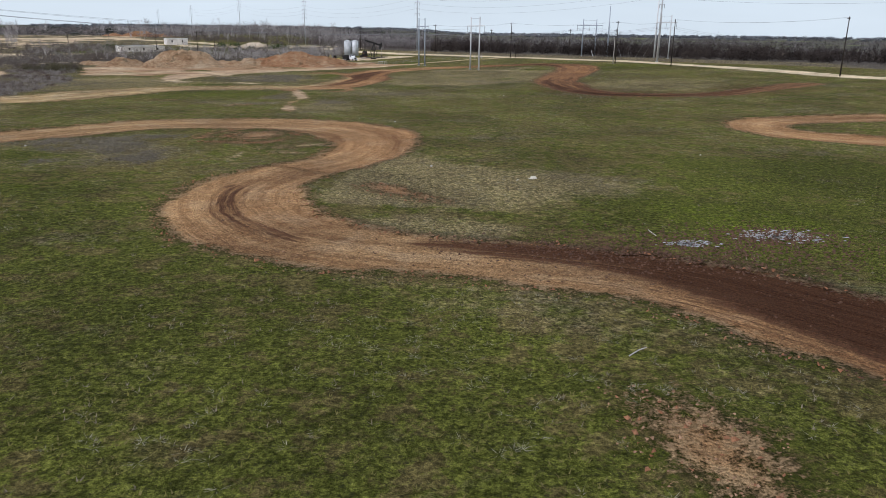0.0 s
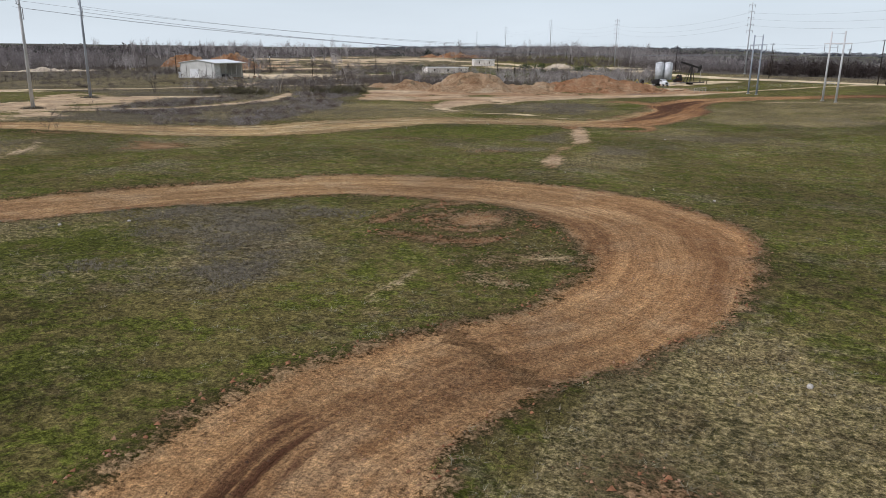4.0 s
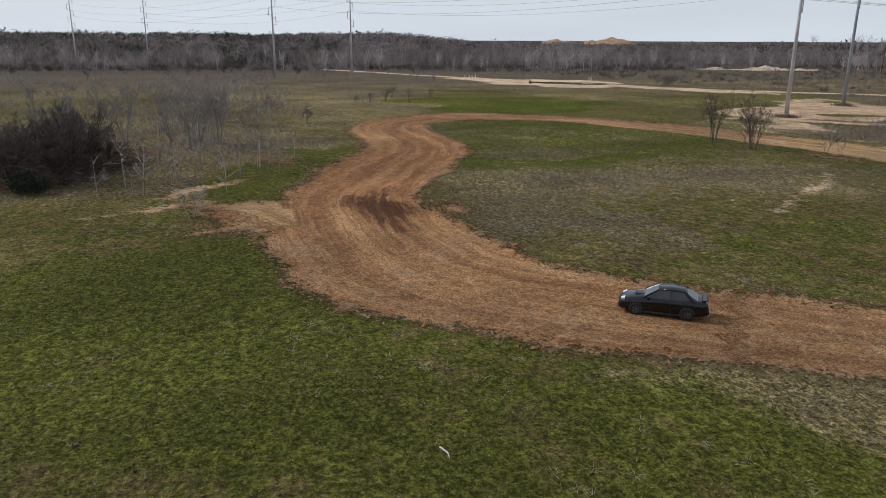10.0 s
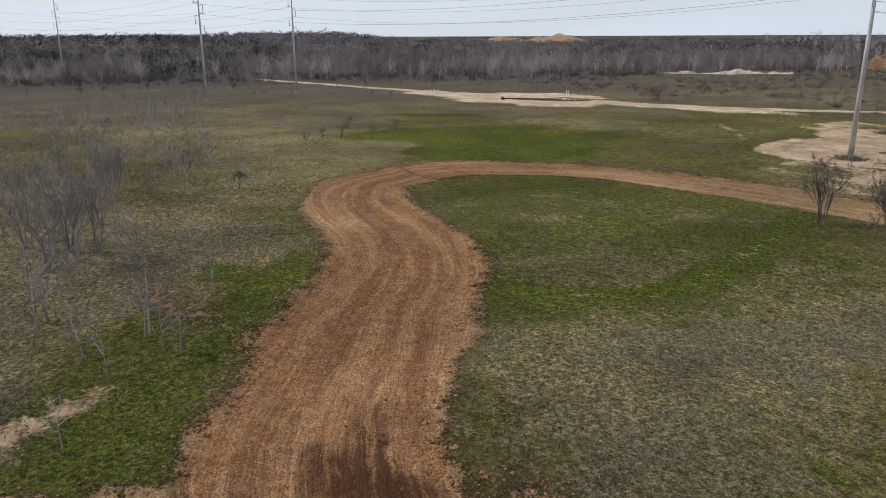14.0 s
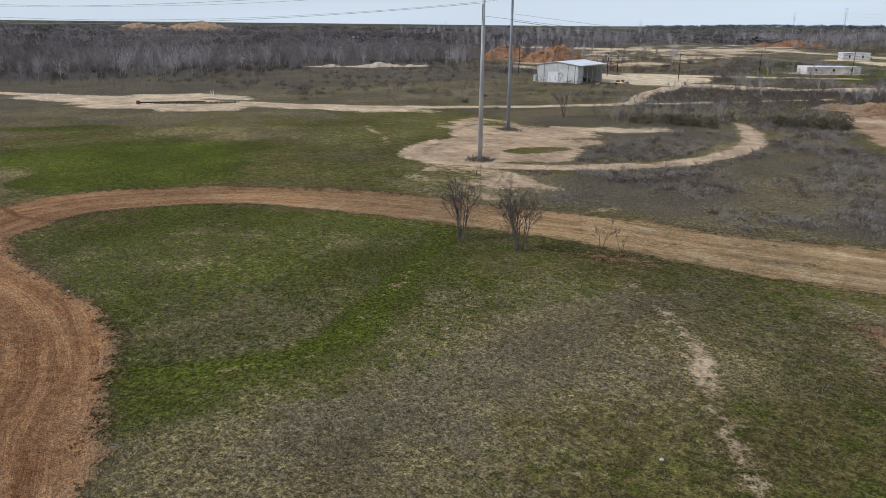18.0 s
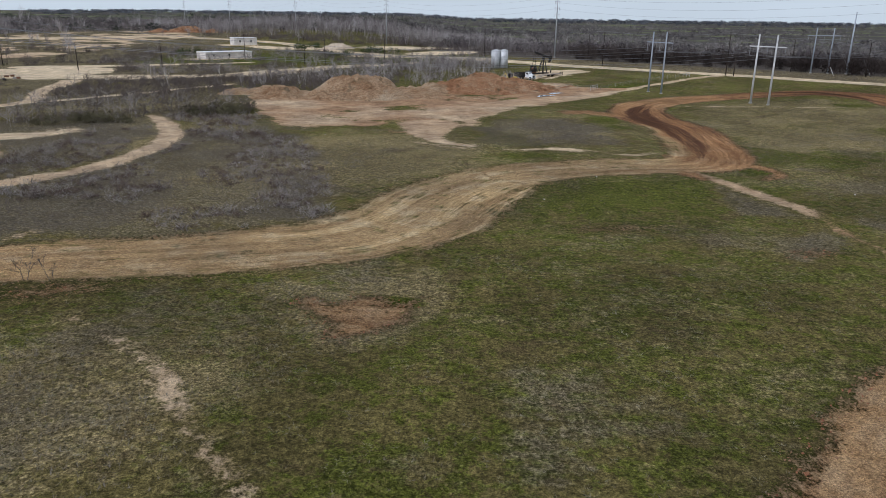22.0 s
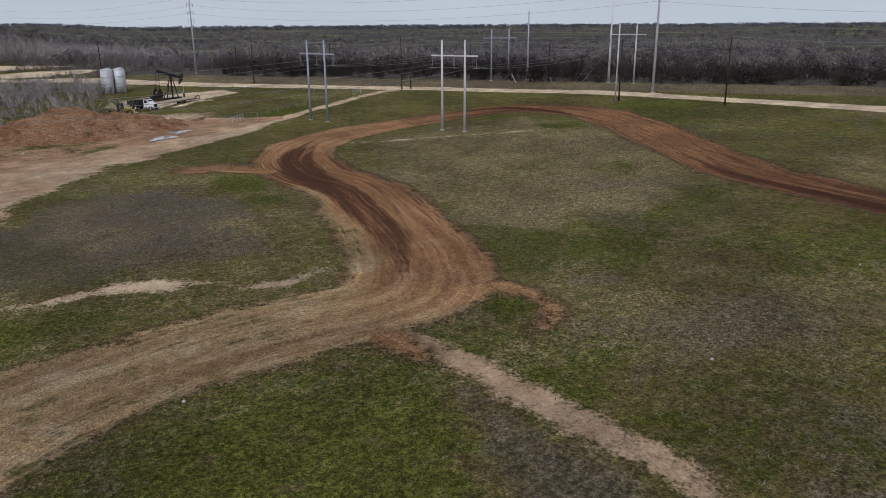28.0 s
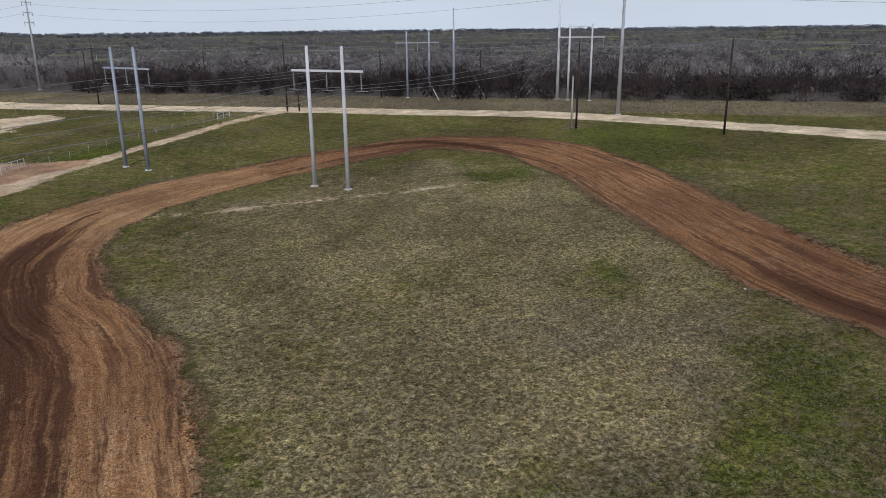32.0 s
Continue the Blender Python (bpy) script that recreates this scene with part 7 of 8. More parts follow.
ROADPOLES = [(108, 212, 16), (75.7, 266.1, 16), (60.2, 286.6, 15.5), (24.6, 348.6, 15.5), (-12, 398, 15), (-61, 470, 15), (-150, 430, 13), (-190, 470, 13)]
for i, (x, y, h) in enumerate(ROADPOLES):
    wood_pole(x, y, h, 45, "dark wooden utility pole beside the gravel road", None, i not in (1,))
wood_pole(26.9, 346.8, 6.5, 0, "short dark wooden post at the road junction", None, False)
wood_pole(59.6, 287.3, 9.5, 0, "short weathered wooden pole braced to a taller one", M_GREYWOOD, False)
for x, y in ((-262, 362), (-232, 372), (-275, 392)):
    transformer(wood_pole(x, y, 11, 20, "wooden utility pole with a transformer near the shed"), 8.6)
for x, y in ((-300, 345), (-345, 368), (-205, 392), (-140, 430), (-112, 440)):
    wood_pole(x, y, 12, 20, "dark wooden utility pole on the waste ground")
for x, y in ((62, 330), (45, 352), (10, 400), (-20, 428)):
    wood_pole(x + 8, y + 6, 12, 45, "wooden utility pole at the edge of the woods")


def cable(a, b, sag, label, r=0.03, n=18):
    """One conductor hanging between two supports."""
    a, b = Vector(a), Vector(b)
    pts = []
    for i in range(n + 1):
        t = i / n
        p = a.lerp(b, t)
        p.z -= 4 * sag * t * (1 - t)
        pts.append(p)
    side = (b - a).cross(Vector((0, 0, 1))).normalized() * r
    rise = Vector((0, 0, r))
    m = Mesh().ring([[p + side, p - side * 0.5 + rise * 0.87, p - side * 0.5 - rise * 0.87] for p in pts])
    ob = new("power_cable", m.data("power_cable", M_CABLE))
    return tagged(ob, label, "cable", "overhead power cables")


def run(stations, tops, offsets, turn, sag, label, r=0.03):
    c, s = math.cos(radians(turn)), math.sin(radians(turn))
    for (p, hp), (q, hq) in zip(zip(stations, tops), zip(stations[1:], tops[1:])):
        zp, zq = height(*p), height(*q)
        for off, drop in offsets:
            cable((p[0] + off * c, p[1] + off * s, zp + hp - drop), (q[0] + off * c, q[1] + off * s, zq + hq - drop), sag, label, r)


A_LINE = [(168, 368), (87, 319), (6.2, 270.9), (-157.6, 156.2), (-311, 67.2), (-452, -25)]
B_LINE = [(136, 402), (61, 352), (-14.4, 301.4), (-178.3, 188.8), (-331.4, 97.5), (-480, 6)]
run(A_LINE[:3], [15.2, 15.2, 15.2], [(-5.2, 2.45), (0, 2.45), (5.2, 2.45)], -53, 2.0, "bare overhead conductor of the twin-pole line")
run(B_LINE[:3], [15.0, 15.0, 15.0], [(-5.2, 2.45), (0, 2.45), (5.2, 2.45)], -57, 2.0, "bare overhead conductor of the twin-pole line")
run(A_LINE[2:4], [15.2, 24], [(-4.0, 2.45), (0, 1.0), (4.0, 2.45)], -55, 4.0, "long bare overhead conductor crossing the yard")
run(B_LINE[2:4], [15.0, 25], [(-4.0, 2.45), (0, 1.0), (4.0, 2.45)], -57, 4.0, "long bare overhead conductor crossing the yard")
run(A_LINE[3:], [36, 36, 36], [(-1.6, 5), (1.6, 8), (-1.6, 11)], -55, 4.0, "bare conductor between the steel poles")
run(B_LINE[3:], [38, 36, 36], [(-1.6, 5), (1.6, 8), (-1.6, 11)], -55, 4.0, "bare conductor between the steel poles")
run([(168, 150)] + POLES_C[:5], [34] + [35] * 5, [(-1.6, 5), (1.6, 8), (-1.6, 11)], 40, 4.0, "bare conductor along the valley line")
run([p[:2] for p in ROADPOLES[:6]], [p[2] for p in ROADPOLES[:6]], [(-1.1, .2), (1.1, .2)], 45, 1.2, "thin road-side power cable", 0.02)
run([(-345, 368), (-300, 345), (-262, 362), (-232, 372), (-205, 392), (-150, 430)], [12, 12, 11, 11, 12, 13], [(-1.0, .3), (1.0, .3)], 90, 1.0, "thin power cable near the shed", 0.02)


# ---- the pump site ----
def pump_jack(x, y, turn):
    ob = thing("pump_jack", pose(x, y, height(x, y), 0, 0, turn) @ Matrix.Scale(1.1, 4), "black oil pump jack at rest on a pale pad", "pump jack")
    part("skid", Mesh().box((0, -0.55, 0.25), (9, 0.3, 0.4), 0.03).box((0, 0.55, 0.25), (9, 0.3, 0.4), 0.03).box((-4, 0, 0.25), (0.3, 1.4, 0.35)).box((3.6, 0, 0.25), (0.3, 1.4, 0.35)), M_IRON, ob)
    for s in (-1, 1):
        part("samson_post", Mesh().tube((0.9, s * 1.1, 0.4), (1.8, s * 0.25, 6.4), 0.16, 0.13, 8).tube((2.8, s * 1.1, 0.4), (1.9, s * 0.25, 6.4), 0.16, 0.13, 8), M_IRON, ob)
    part("brace", Mesh().tube((-1.2, 0, 0.4), (1.7, 0, 6.2), 0.12, 0.12, 8).tube((1.35, -0.65, 3.4), (1.35, 0.65, 3.4), 0.07, 0.07, 6), M_IRON, ob)
    tilt = pose(1.8, 0, 6.55, 0, 15, 0)
    part("walking_beam", Mesh().box((-0.6, 0, 0), (8.2, 0.35, 0.7), 0.04, tilt), M_IRON, ob)
    head = [(3.3, -1.9), (3.9, -1.4), (4.25, -0.5), (4.25, 0.6), (3.9, 1.3), (3.4, 0.7), (3.2, 0.3)]
    hm = Mesh().prism(head, -0.22, 0.22)
    hm.v = [tuple(tilt @ Vector(p)) for p in hm.v]
    part("horse_head", hm, M_IRON, ob)
    part("polished_rod", Mesh().tube((5.9, 0, 0.2), (5.9, 0, 5.2), 0.05, 0.05, 6), M_STEEL, ob, "steel polished rod")
    part("wellhead", Mesh().tube((5.9, 0, 0), (5.9, 0, 1.3), 0.2, 0.16, 10).box((5.9, 0, 0.8), (0.7, 0.3, 0.3), 0.03), M_IRON, ob)
    for s in (-1, 1):
        part("pitman_arm", Mesh().tube((-3.0, s * 0.7, 2.1), (-2.6, s * 0.5, 6.9), 0.08, 0.08, 6), M_IRON, ob)
        part("crank", Mesh().prism([(-3.6, 3.0), (-2.7, 3.2), (-2.0, 1.2), (-2.6, 0.7), (-3.9, 1.6)], s * 0.72, s * 0.98), M_IRON, ob)
    part("gearbox", Mesh().box((-2.9, 0, 1.7), (1.5, 1.1, 1.5), 0.15).box((-2.9, 0, 0.7), (1.9, 1.2, 0.6), 0.05), M_RUSTPIPE, ob, "rust-brown gearbox")
    part("motor", Mesh().tube((-5.0, -0.4, 0.95), (-5.0, 0.5, 0.95), 0.42, 0.42, 12).box((-5.0, 0, 0.45), (1.0, 1.1, 0.2), 0.02), M_IRON, ob)
    part("belt_guard", Mesh().prism([(-5.4, 1.4), (-2.7, 2.5), (-2.4, 1.1), (-5.3, 0.5)], -0.78, -0.62), M_IRON, ob)
    part("ladder", Mesh().pipe([(2.95, 1.25, 0.4), (2.05, 0.45, 6.3)], 0.035).pipe([(3.25, 1.15, 0.4), (2.35, 0.35, 6.3)], 0.035), M_IRON, ob)
    return ob


pump_jack(-43, 369.5, 38)


def oil_tank(x, y, r, tall):
    ob = thing("storage_tank", pose(x, y, height(x, y), 0, 0, -50), "white upright steel oil storage tank", "tank", "oil storage tanks")
    part("shell", Mesh().tube((0, 0, 0), (0, 0, tall), r, r, 32), M_TANK, ob, "", True)
    part("roof", Mesh().tube((0, 0, tall), (0, 0, tall + 0.45), r + 0.05, 0.25, 32), M_TANK, ob)
    for z in (tall * 0.33, tall * 0.66, tall - 0.05):
        part("hoop", Mesh().tube((0, 0, z), (0, 0, z + 0.08), r + 0.04, r + 0.04, 32), M_TANK, ob)
    lad = Mesh().tube((r + 0.15, -0.25, 0), (r + 0.15, -0.25, tall + 0.8), 0.03, 0.03, 5).tube((r + 0.15, 0.25, 0), (r + 0.15, 0.25, tall + 0.8), 0.03, 0.03, 5)
    for i in range(int(tall / 0.35)):
        lad.tube((r + 0.15, -0.25, 0.3 + i * 0.35), (r + 0.15, 0.25, 0.3 + i * 0.35), 0.02, 0.02, 4)
    part("ladder", lad, M_STEEL, ob)
    part("hatch", Mesh().tube((0.5, 0.4, tall + 0.25), (0.5, 0.4, tall + 0.65), 0.28, 0.28, 12), M_STEEL, ob)
    return ob


oil_tank(-59.0, 401.4, 1.9, 7.7)
oil_tank(-55.3, 402.6, 1.9, 7.6)


def wheel(parent, x, y, z, r, w, rim=None):
    tyre = Mesh()
    n = 20
    prof = [(r * 0.62, -w / 2), (r * 0.92, -w / 2), (r, -w * 0.36), (r, w * 0.36), (r * 0.92, w / 2), (r * 0.62, w / 2)]
    secs = []
    for i in range(n):
        a = 2 * math.pi * i / n
        secs.append([(x + math.cos(a) * q, y + h, z + math.sin(a) * q) for q, h in prof])
    k = len(prof)
    tyre.add([p for s in secs for p in s], [(i * k + j, i * k + (j + 1) % k, ((i + 1) % n) * k + (j + 1) % k, ((i + 1) % n) * k + j) for i in range(n) for j in range(k)])
    wh = part("wheel", Mesh().tube((x, y - w * 0.2, z), (x, y + w * 0.2, z), r * 0.16, r * 0.16, 10), M_PLASTIC, parent)
    part("tyre", tyre, M_RUBBER, wh, "dusty black rubber tyre", True)
    side = 1 if y > 0 else -1
    rm = Mesh()
    for i in range(5):
        a = 2 * math.pi * i / 5 + 0.3
        b = a + 0.16
        rm.tube((x + math.cos(a) * r * 0.1, y + side * w * 0.3, z + math.sin(a) * r * 0.1), (x + math.cos(b) * r * 0.62, y + side * w * 0.36, z + math.sin(b) * r * 0.62), r * 0.10, r * 0.08, 6)
    ringp = [(x + math.cos(2 * math.pi * i / 20) * r * 0.62, y + side * w * 0.38, z + math.sin(2 * math.pi * i / 20) * r * 0.62) for i in range(21)]
    rm.pipe(ringp, r * 0.055, 5)
    part("rim", rm, rim or M_RIM, wh, "five-spoke rim")
    part("disc", Mesh().tube((x, y - w * 0.05, z), (x, y + side * w * 0.1, z), r * 0.55, r * 0.55, 20), M_IRON, wh)
    return wh


def dump_truck(x, y, turn):
    ob = thing("dump_truck", pose(x, y, height(x, y), 0, 0, turn), "white bonneted dump truck with a dark tipper body", "truck")
    part("chassis", Mesh().box((-0.6, 0, 0.85), (8.2, 0.9, 0.3), 0.03), M_IRON, ob)
    part("hood", Mesh().ring([[(3.7, -0.75, 0.8), (3.7, 0.75, 0.8), (3.7, 0.7, 1.65), (3.7, -0.7, 1.65)], [(2.2, -0.95, 0.8), (2.2, 0.95, 0.8), (2.2, 0.85, 1.95), (2.2, -0.85, 1.95)]]), M_WHITE, ob, "white bonnet")
    part("grille", Mesh().box((3.74, 0, 1.2), (0.08, 1.1, 0.75), 0.02), M_IRON, ob, "dark radiator grille")
    part("bumper", Mesh().box((3.95, 0, 0.68), (0.25, 2.3, 0.32), 0.04), M_STEEL, ob)
    cab = part("cab", Mesh().ring([[(2.25, -1.1, 0.8), (2.25, 1.1, 0.8), (2.25, 1.05, 1.9), (2.25, -1.05, 1.9)], [(1.95, -1.05, 0.8), (1.95, 1.05, 0.8), (1.8, 0.98, 2.75), (1.8, -0.98, 2.75)],
                                [(0.55, -1.05, 0.8), (0.55, 1.05, 0.8), (0.6, 0.98, 2.8), (0.6, -0.98, 2.8)]]), M_WHITE, ob, "white cab")
    part("windshield", Mesh().add([(2.16, -0.88, 1.98), (2.16, 0.88, 1.98), (1.93, 0.84, 2.6), (1.93, -0.84, 2.6)], [(0, 1, 2, 3)]), M_GLASS, cab)
    for s in (-1, 1):
        part("window", Mesh().add([(0.8, s * 1.045, 1.9), (1.75, s * 1.045, 1.9), (1.65, s * 1.0, 2.6), (0.85, s * 1.0, 2.6)], [(0, 1, 2, 3)]), M_GLASS, cab)
        part("fender", Mesh().ring([[(2.1, s * 0.9, 0.7), (2.1, s * 1.25, 0.7), (2.1, s * 1.25, 0.9), (2.1, s * 0.9, 0.9)], [(2.7, s * 0.9, 1.1), (2.7, s * 1.25, 1.1), (2.7, s * 1.25, 1.3), (2.7, s * 0.9, 1.3)],
                                     [(3.4, s * 0.9, 1.0), (3.4, s * 1.25, 1.0), (3.4, s * 1.25, 1.2), (3.4, s * 0.9, 1.2)], [(3.75, s * 0.9, 0.7), (3.75, s * 1.25, 0.7), (3.75, s * 1.25, 0.9), (3.75, s * 0.9, 0.9)]]), M_WHITE, ob)
        part("headlight", Mesh().tube((3.65, s * 0.95, 1.2), (3.8, s * 0.95, 1.2), 0.13, 0.13, 10), M_LAMP, ob)
        part("mirror", Mesh().box((2.1, s * 1.4, 2.1), (0.08, 0.2, 0.45), 0.02), M_IRON, ob)
    body = Mesh().prism([(-4.9, 1.1), (0.35, 1.1), (0.45, 2.7), (0.2, 2.75), (-4.9, 2.35)], -1.25, -1.15).prism([(-4.9, 1.1), (0.35, 1.1), (0.45, 2.7), (0.2, 2.75), (-4.9, 2.35)], 1.15, 1.25)
    body.box((-2.25, 0, 1.12), (5.2, 2.4, 0.12)).box((0.35, 0, 1.95), (0.12, 2.4, 1.6)).box((-4.85, 0, 1.7), (0.1, 2.4, 1.2)).box((0.95, 0, 2.95), (1.3, 2.3, 0.1), 0.02)
    for i in range(6):
        body.box((-4.5 + i * 0.9, -1.3, 1.8), (0.12, 0.1, 1.35)).box((-4.5 + i * 0.9, 1.3, 1.8), (0.12, 0.1, 1.35))
    part("tipper_body", body, M_IRON, ob, "dark steel tipper body")
    part("exhaust", Mesh().tube((0.5, 1.0, 1.0), (0.5, 1.0, 3.2), 0.08, 0.08, 8), M_STEEL, ob)
    for s in (-1, 1):
        wheel(ob, 2.9, s * 1.0, 0.52, 0.52, 0.3, M_WHITE)
        wheel(ob, -2.2, s * 0.95, 0.52, 0.52, 0.5, M_WHITE)
        wheel(ob, -3.6, s * 0.95, 0.52, 0.52, 0.5, M_WHITE)
    return ob


dump_truck(-50.3, 350.2, -44)


def backhoe(x, y, turn):
    ob = thing("backhoe", pose(x, y, height(x, y), 0, 0, turn), "yellow backhoe loader parked behind the truck", "digger")
    part("body", Mesh().box((1.0, 0, 1.2), (2.0, 0.9, 0.8), 0.08).box((-0.4, 0, 0.95), (1.4, 1.0, 0.5), 0.05), M_YELLOW, ob)
    cab = part("cab", Mesh().box((-0.4, 0, 2.75), (1.7, 1.5, 0.14), 0.05), M_PLASTIC, ob, "dark cab roof")
    for i in (-1.15, 0.35):
        for j in (-0.68, 0.68):
            part("pillar", Mesh().tube((i, j, 1.1), (i, j, 2.7), 0.05, 0.05, 6), M_PLASTIC, cab)
    part("window", Mesh().box((-0.4, 0, 1.95), (1.42, 1.3, 1.3), 0.02), M_GLASS, cab)
    part("loader_arm", Mesh().pipe([(0.5, -0.62, 1.5), (2.2, -0.62, 1.2), (2.9, -0.62, 0.5)], 0.09).pipe([(0.5, 0.62, 1.5), (2.2, 0.62, 1.2), (2.9, 0.62, 0.5)], 0.09), M_YELLOW, ob)
    part("loader_bucket", Mesh().prism([(2.8, 0.1), (3.8, 0.1), (3.7, 0.22), (3.05, 0.3), (2.95, 0.95), (2.75, 0.95)], -1.1, 1.1), M_YELLOW, ob)
    part("boom", Mesh().pipe([(-1.4, 0, 0.9), (-2.3, 0, 2.9)], 0.14), M_YELLOW, ob)
    part("dipper", Mesh().pipe([(-2.3, 0, 2.9), (-3.4, 0, 1.2)], 0.11), M_YELLOW, ob)
    part("digging_bucket", Mesh().prism([(-3.4, 1.25), (-3.2, 0.6), (-2.9, 0.4), (-2.8, 0.85), (-3.1, 1.2)], -0.3, 0.3), M_IRON, ob)
    for s in (-1, 1):
        wheel(ob, -0.6, s * 0.85, 0.72, 0.72, 0.42, M_YELLOW)
        wheel(ob, 1.7, s * 0.75, 0.45, 0.45, 0.28, M_YELLOW)
    return ob


backhoe(-56.2, 344, 8)


def trailer(x, y, turn):
    ob = thing("flat_trailer", pose(x, y, height(x, y), 0, 0, turn), "long low flat trailer with a worn plank deck", "trailer")
    for i in range(8):
        part("plank", Mesh().box((-0.3, -1.05 + i * 0.3, 0.92), (13.0, 0.28, 0.06), 0.008), M_DECK, ob)
    part("side_rail", Mesh().box((-0.3, -1.25, 0.82), (13.2, 0.1, 0.22)).box((-0.3, 1.25, 0.82), (13.2, 0.1, 0.22)), M_IRON, ob)
    part("gooseneck", Mesh().pipe([(-6.8, 0, 0.8), (-8.0, 0, 1.3), (-9.4, 0, 1.3), (-9.4, 0, 0.1)], 0.14), M_IRON, ob)
    part("ramp", Mesh().box((1.25, 0, 0), (2.5, 2.3, 0.07), 0.01, pose(6.2, 0, 0.9, 0, 18, 0)), M_DECK, ob)
    for s in (-1, 1):
        for a in (-0.6, 0.4):
            wheel(ob, a, s * 0.85, 0.42, 0.42, 0.3)
    return ob


trailer(-40.2, 357, -128)


# ---- fences ----
def fence(points, gap, tall, label, pipe=False):
    """Posts with strands or rails between them."""
    p = spline([(a, b) for a, b in points], gap)
    ob = thing("fence", pose(0, 0, 0), label, "fence", "field fences")
    pm = None
    for i, q in enumerate(p):
        post = new("post", pm or Mesh().tube((0, 0, -0.2), (0, 0, tall), 0.07 if pipe else 0.055, 0.06 if pipe else 0.045, 6).data("post", M_STEEL if pipe else M_GREYWOOD))
        pm = post.data
        post.parent, post.location = ob, (q[0], q[1], height(*q))
    for z in ((tall - 0.05, tall * 0.5) if pipe else (tall - 0.1, tall * 0.66, tall * 0.33)):
        w = Mesh()
        for a, b in zip(p, p[1:]):
            w.tube((a[0], a[1], height(*a) + z), (b[0], b[1], height(*b) + z), 0.045 if pipe else 0.012, None, 4, False)
        part("rail" if pipe else "strand", w, M_STEEL if pipe else M_CABLE, ob)
    return ob


fence([(-29.4, 311.8), (-10.3, 331.7), (7.8, 345.7)], 4.0, 1.25, "wire fence on thin posts along the lane")
fence([(-29.4, 311.8), (-43.1, 322.8), (-58.4, 345)], 4.0, 1.25, "wire fence on thin posts around the pump site")
fence([(11.2, 349.8), (-12.2, 379), (-31.8, 400.5)], 4.0, 1.25, "wire fence on thin posts beside the gravel road")
fence([(-33, 310.1), (-31.5, 312.3), (-29.8, 314.6)], 1.6, 1.5, "pale pipe gate brace at the fence corner", True)
fence([(7.8, 345.7), (11.2, 348.8)], 2.0, 1.5, "pale pipe gate at the road junction", True)


# ---- the metal shed ----
def metal_shed():
    """A steel shed, closed in front, open on its east side."""
    ox, oy, turn = -261.5, 308.5, 10
    L, W, H = 17.8, 25.0, 6.9
    ob = thing("metal_shed", pose(ox, oy, height(ox, oy), 0, 0, turn), "pale metal shed with a white roof and an open bay", "shed")

    def ribbed(name, a, b, h0, h1, label=""):
        a, b = Vector((*a, 0)), Vector((*b, 0))
        d = b - a
        n = max(2, int(d.length / 0.3))
        nrm = Vector((d.y, -d.x, 0)).normalized()
        m = Mesh()
        top, bot, back_t, back_b = [], [], [], []
        for i in range(n + 1):
            p = a + d * (i / n)
            o = nrm * (0.05 if i % 2 else 0.0)
            h = h0 + (h1 - h0) * i / n
            bot.append(p + o), top.append(p + o + Vector((0, 0, h)))
            back_b.append(p - nrm * 0.12), back_t.append(p - nrm * 0.12 + Vector((0, 0, h)))
        k = n + 1
        m.add(bot + top + back_b + back_t, [(i, i + 1, k + i + 1, k + i) for i in range(n)] + [(2 * k + i + 1, 2 * k + i, 3 * k + i, 3 * k + i + 1) for i in range(n)] + [(k + i, k + i + 1, 3 * k + i + 1, 3 * k + i) for i in range(n)])
        return part(name, m, M_WALL, ob, label)

    ribbed("wall", (0, 0), (L * 0.5, 0), H, H + 1.2)
    ribbed("wall", (L * 0.5, 0), (L, 0), H + 1.2, H)
    ribbed("wall", (0, W), (0, 0), H, H)
    ribbed("wall", (L, W), (0, W), H, H)
    ribbed("wall", (L, 0), (L, 4.5), H, H)
    ribbed("wall", (9.5, 0.2), (9.5, W - 0.2), H, H)
    part("roll_door", Mesh().box((7.2, -0.08, 2.1), (4.4, 0.06, 4.2), 0.01), M_ROOF, ob, "white roll-up door")
    part("door_frame", Mesh().box((4.9, -0.1, 2.15), (0.15, 0.1, 4.3)).box((9.5, -0.1, 2.15), (0.15, 0.1, 4.3)).box((7.2, -0.1, 4.3), (4.7, 0.1, 0.15)), M_WALL, ob)
    part("roof", Mesh().prism([(-0.5, H - 0.02), (L * 0.5, H + 1.25), (L + 1.6, H - 0.12), (L + 1.6, H + 0.05), (L * 0.5, H + 1.42), (-0.5, H + 0.15)], -0.5, W + 0.6), M_ROOF, ob, "white metal roof")
    part("fascia", Mesh().box((L + 1.63, W / 2, H - 0.06), (0.06, W + 1.0, 0.34)), M_WALL, ob)
    for px in (0.3, 3.2, 13.6, 16.6):
        part("corner_trim", Mesh().box((px, -0.07, H / 2), (0.14, 0.05, H - 0.05)), M_DARK, ob)
    for i in (4.6, 9.4, 14.2, 19.0, 23.6):
        part("post", Mesh().box((L, i, H / 2 - 0.06), (0.25, 0.25, H - 0.12)), M_WALL, ob)
    part("bench", Mesh().box((11.2, 10, 0.5), (1.6, 7.0, 1.0), 0.05).box((14, 15.5, 0.7), (3.0, 2.2, 1.4), 0.08), M_DARK, ob, "dark clutter in the open bay")
    part("water_tank", Mesh().tube((-1.6, 2, 0), (-1.6, 2, 2.6), 0.9, 0.9, 16), M_TANK, ob, "white plastic tank beside the wall")
    return ob


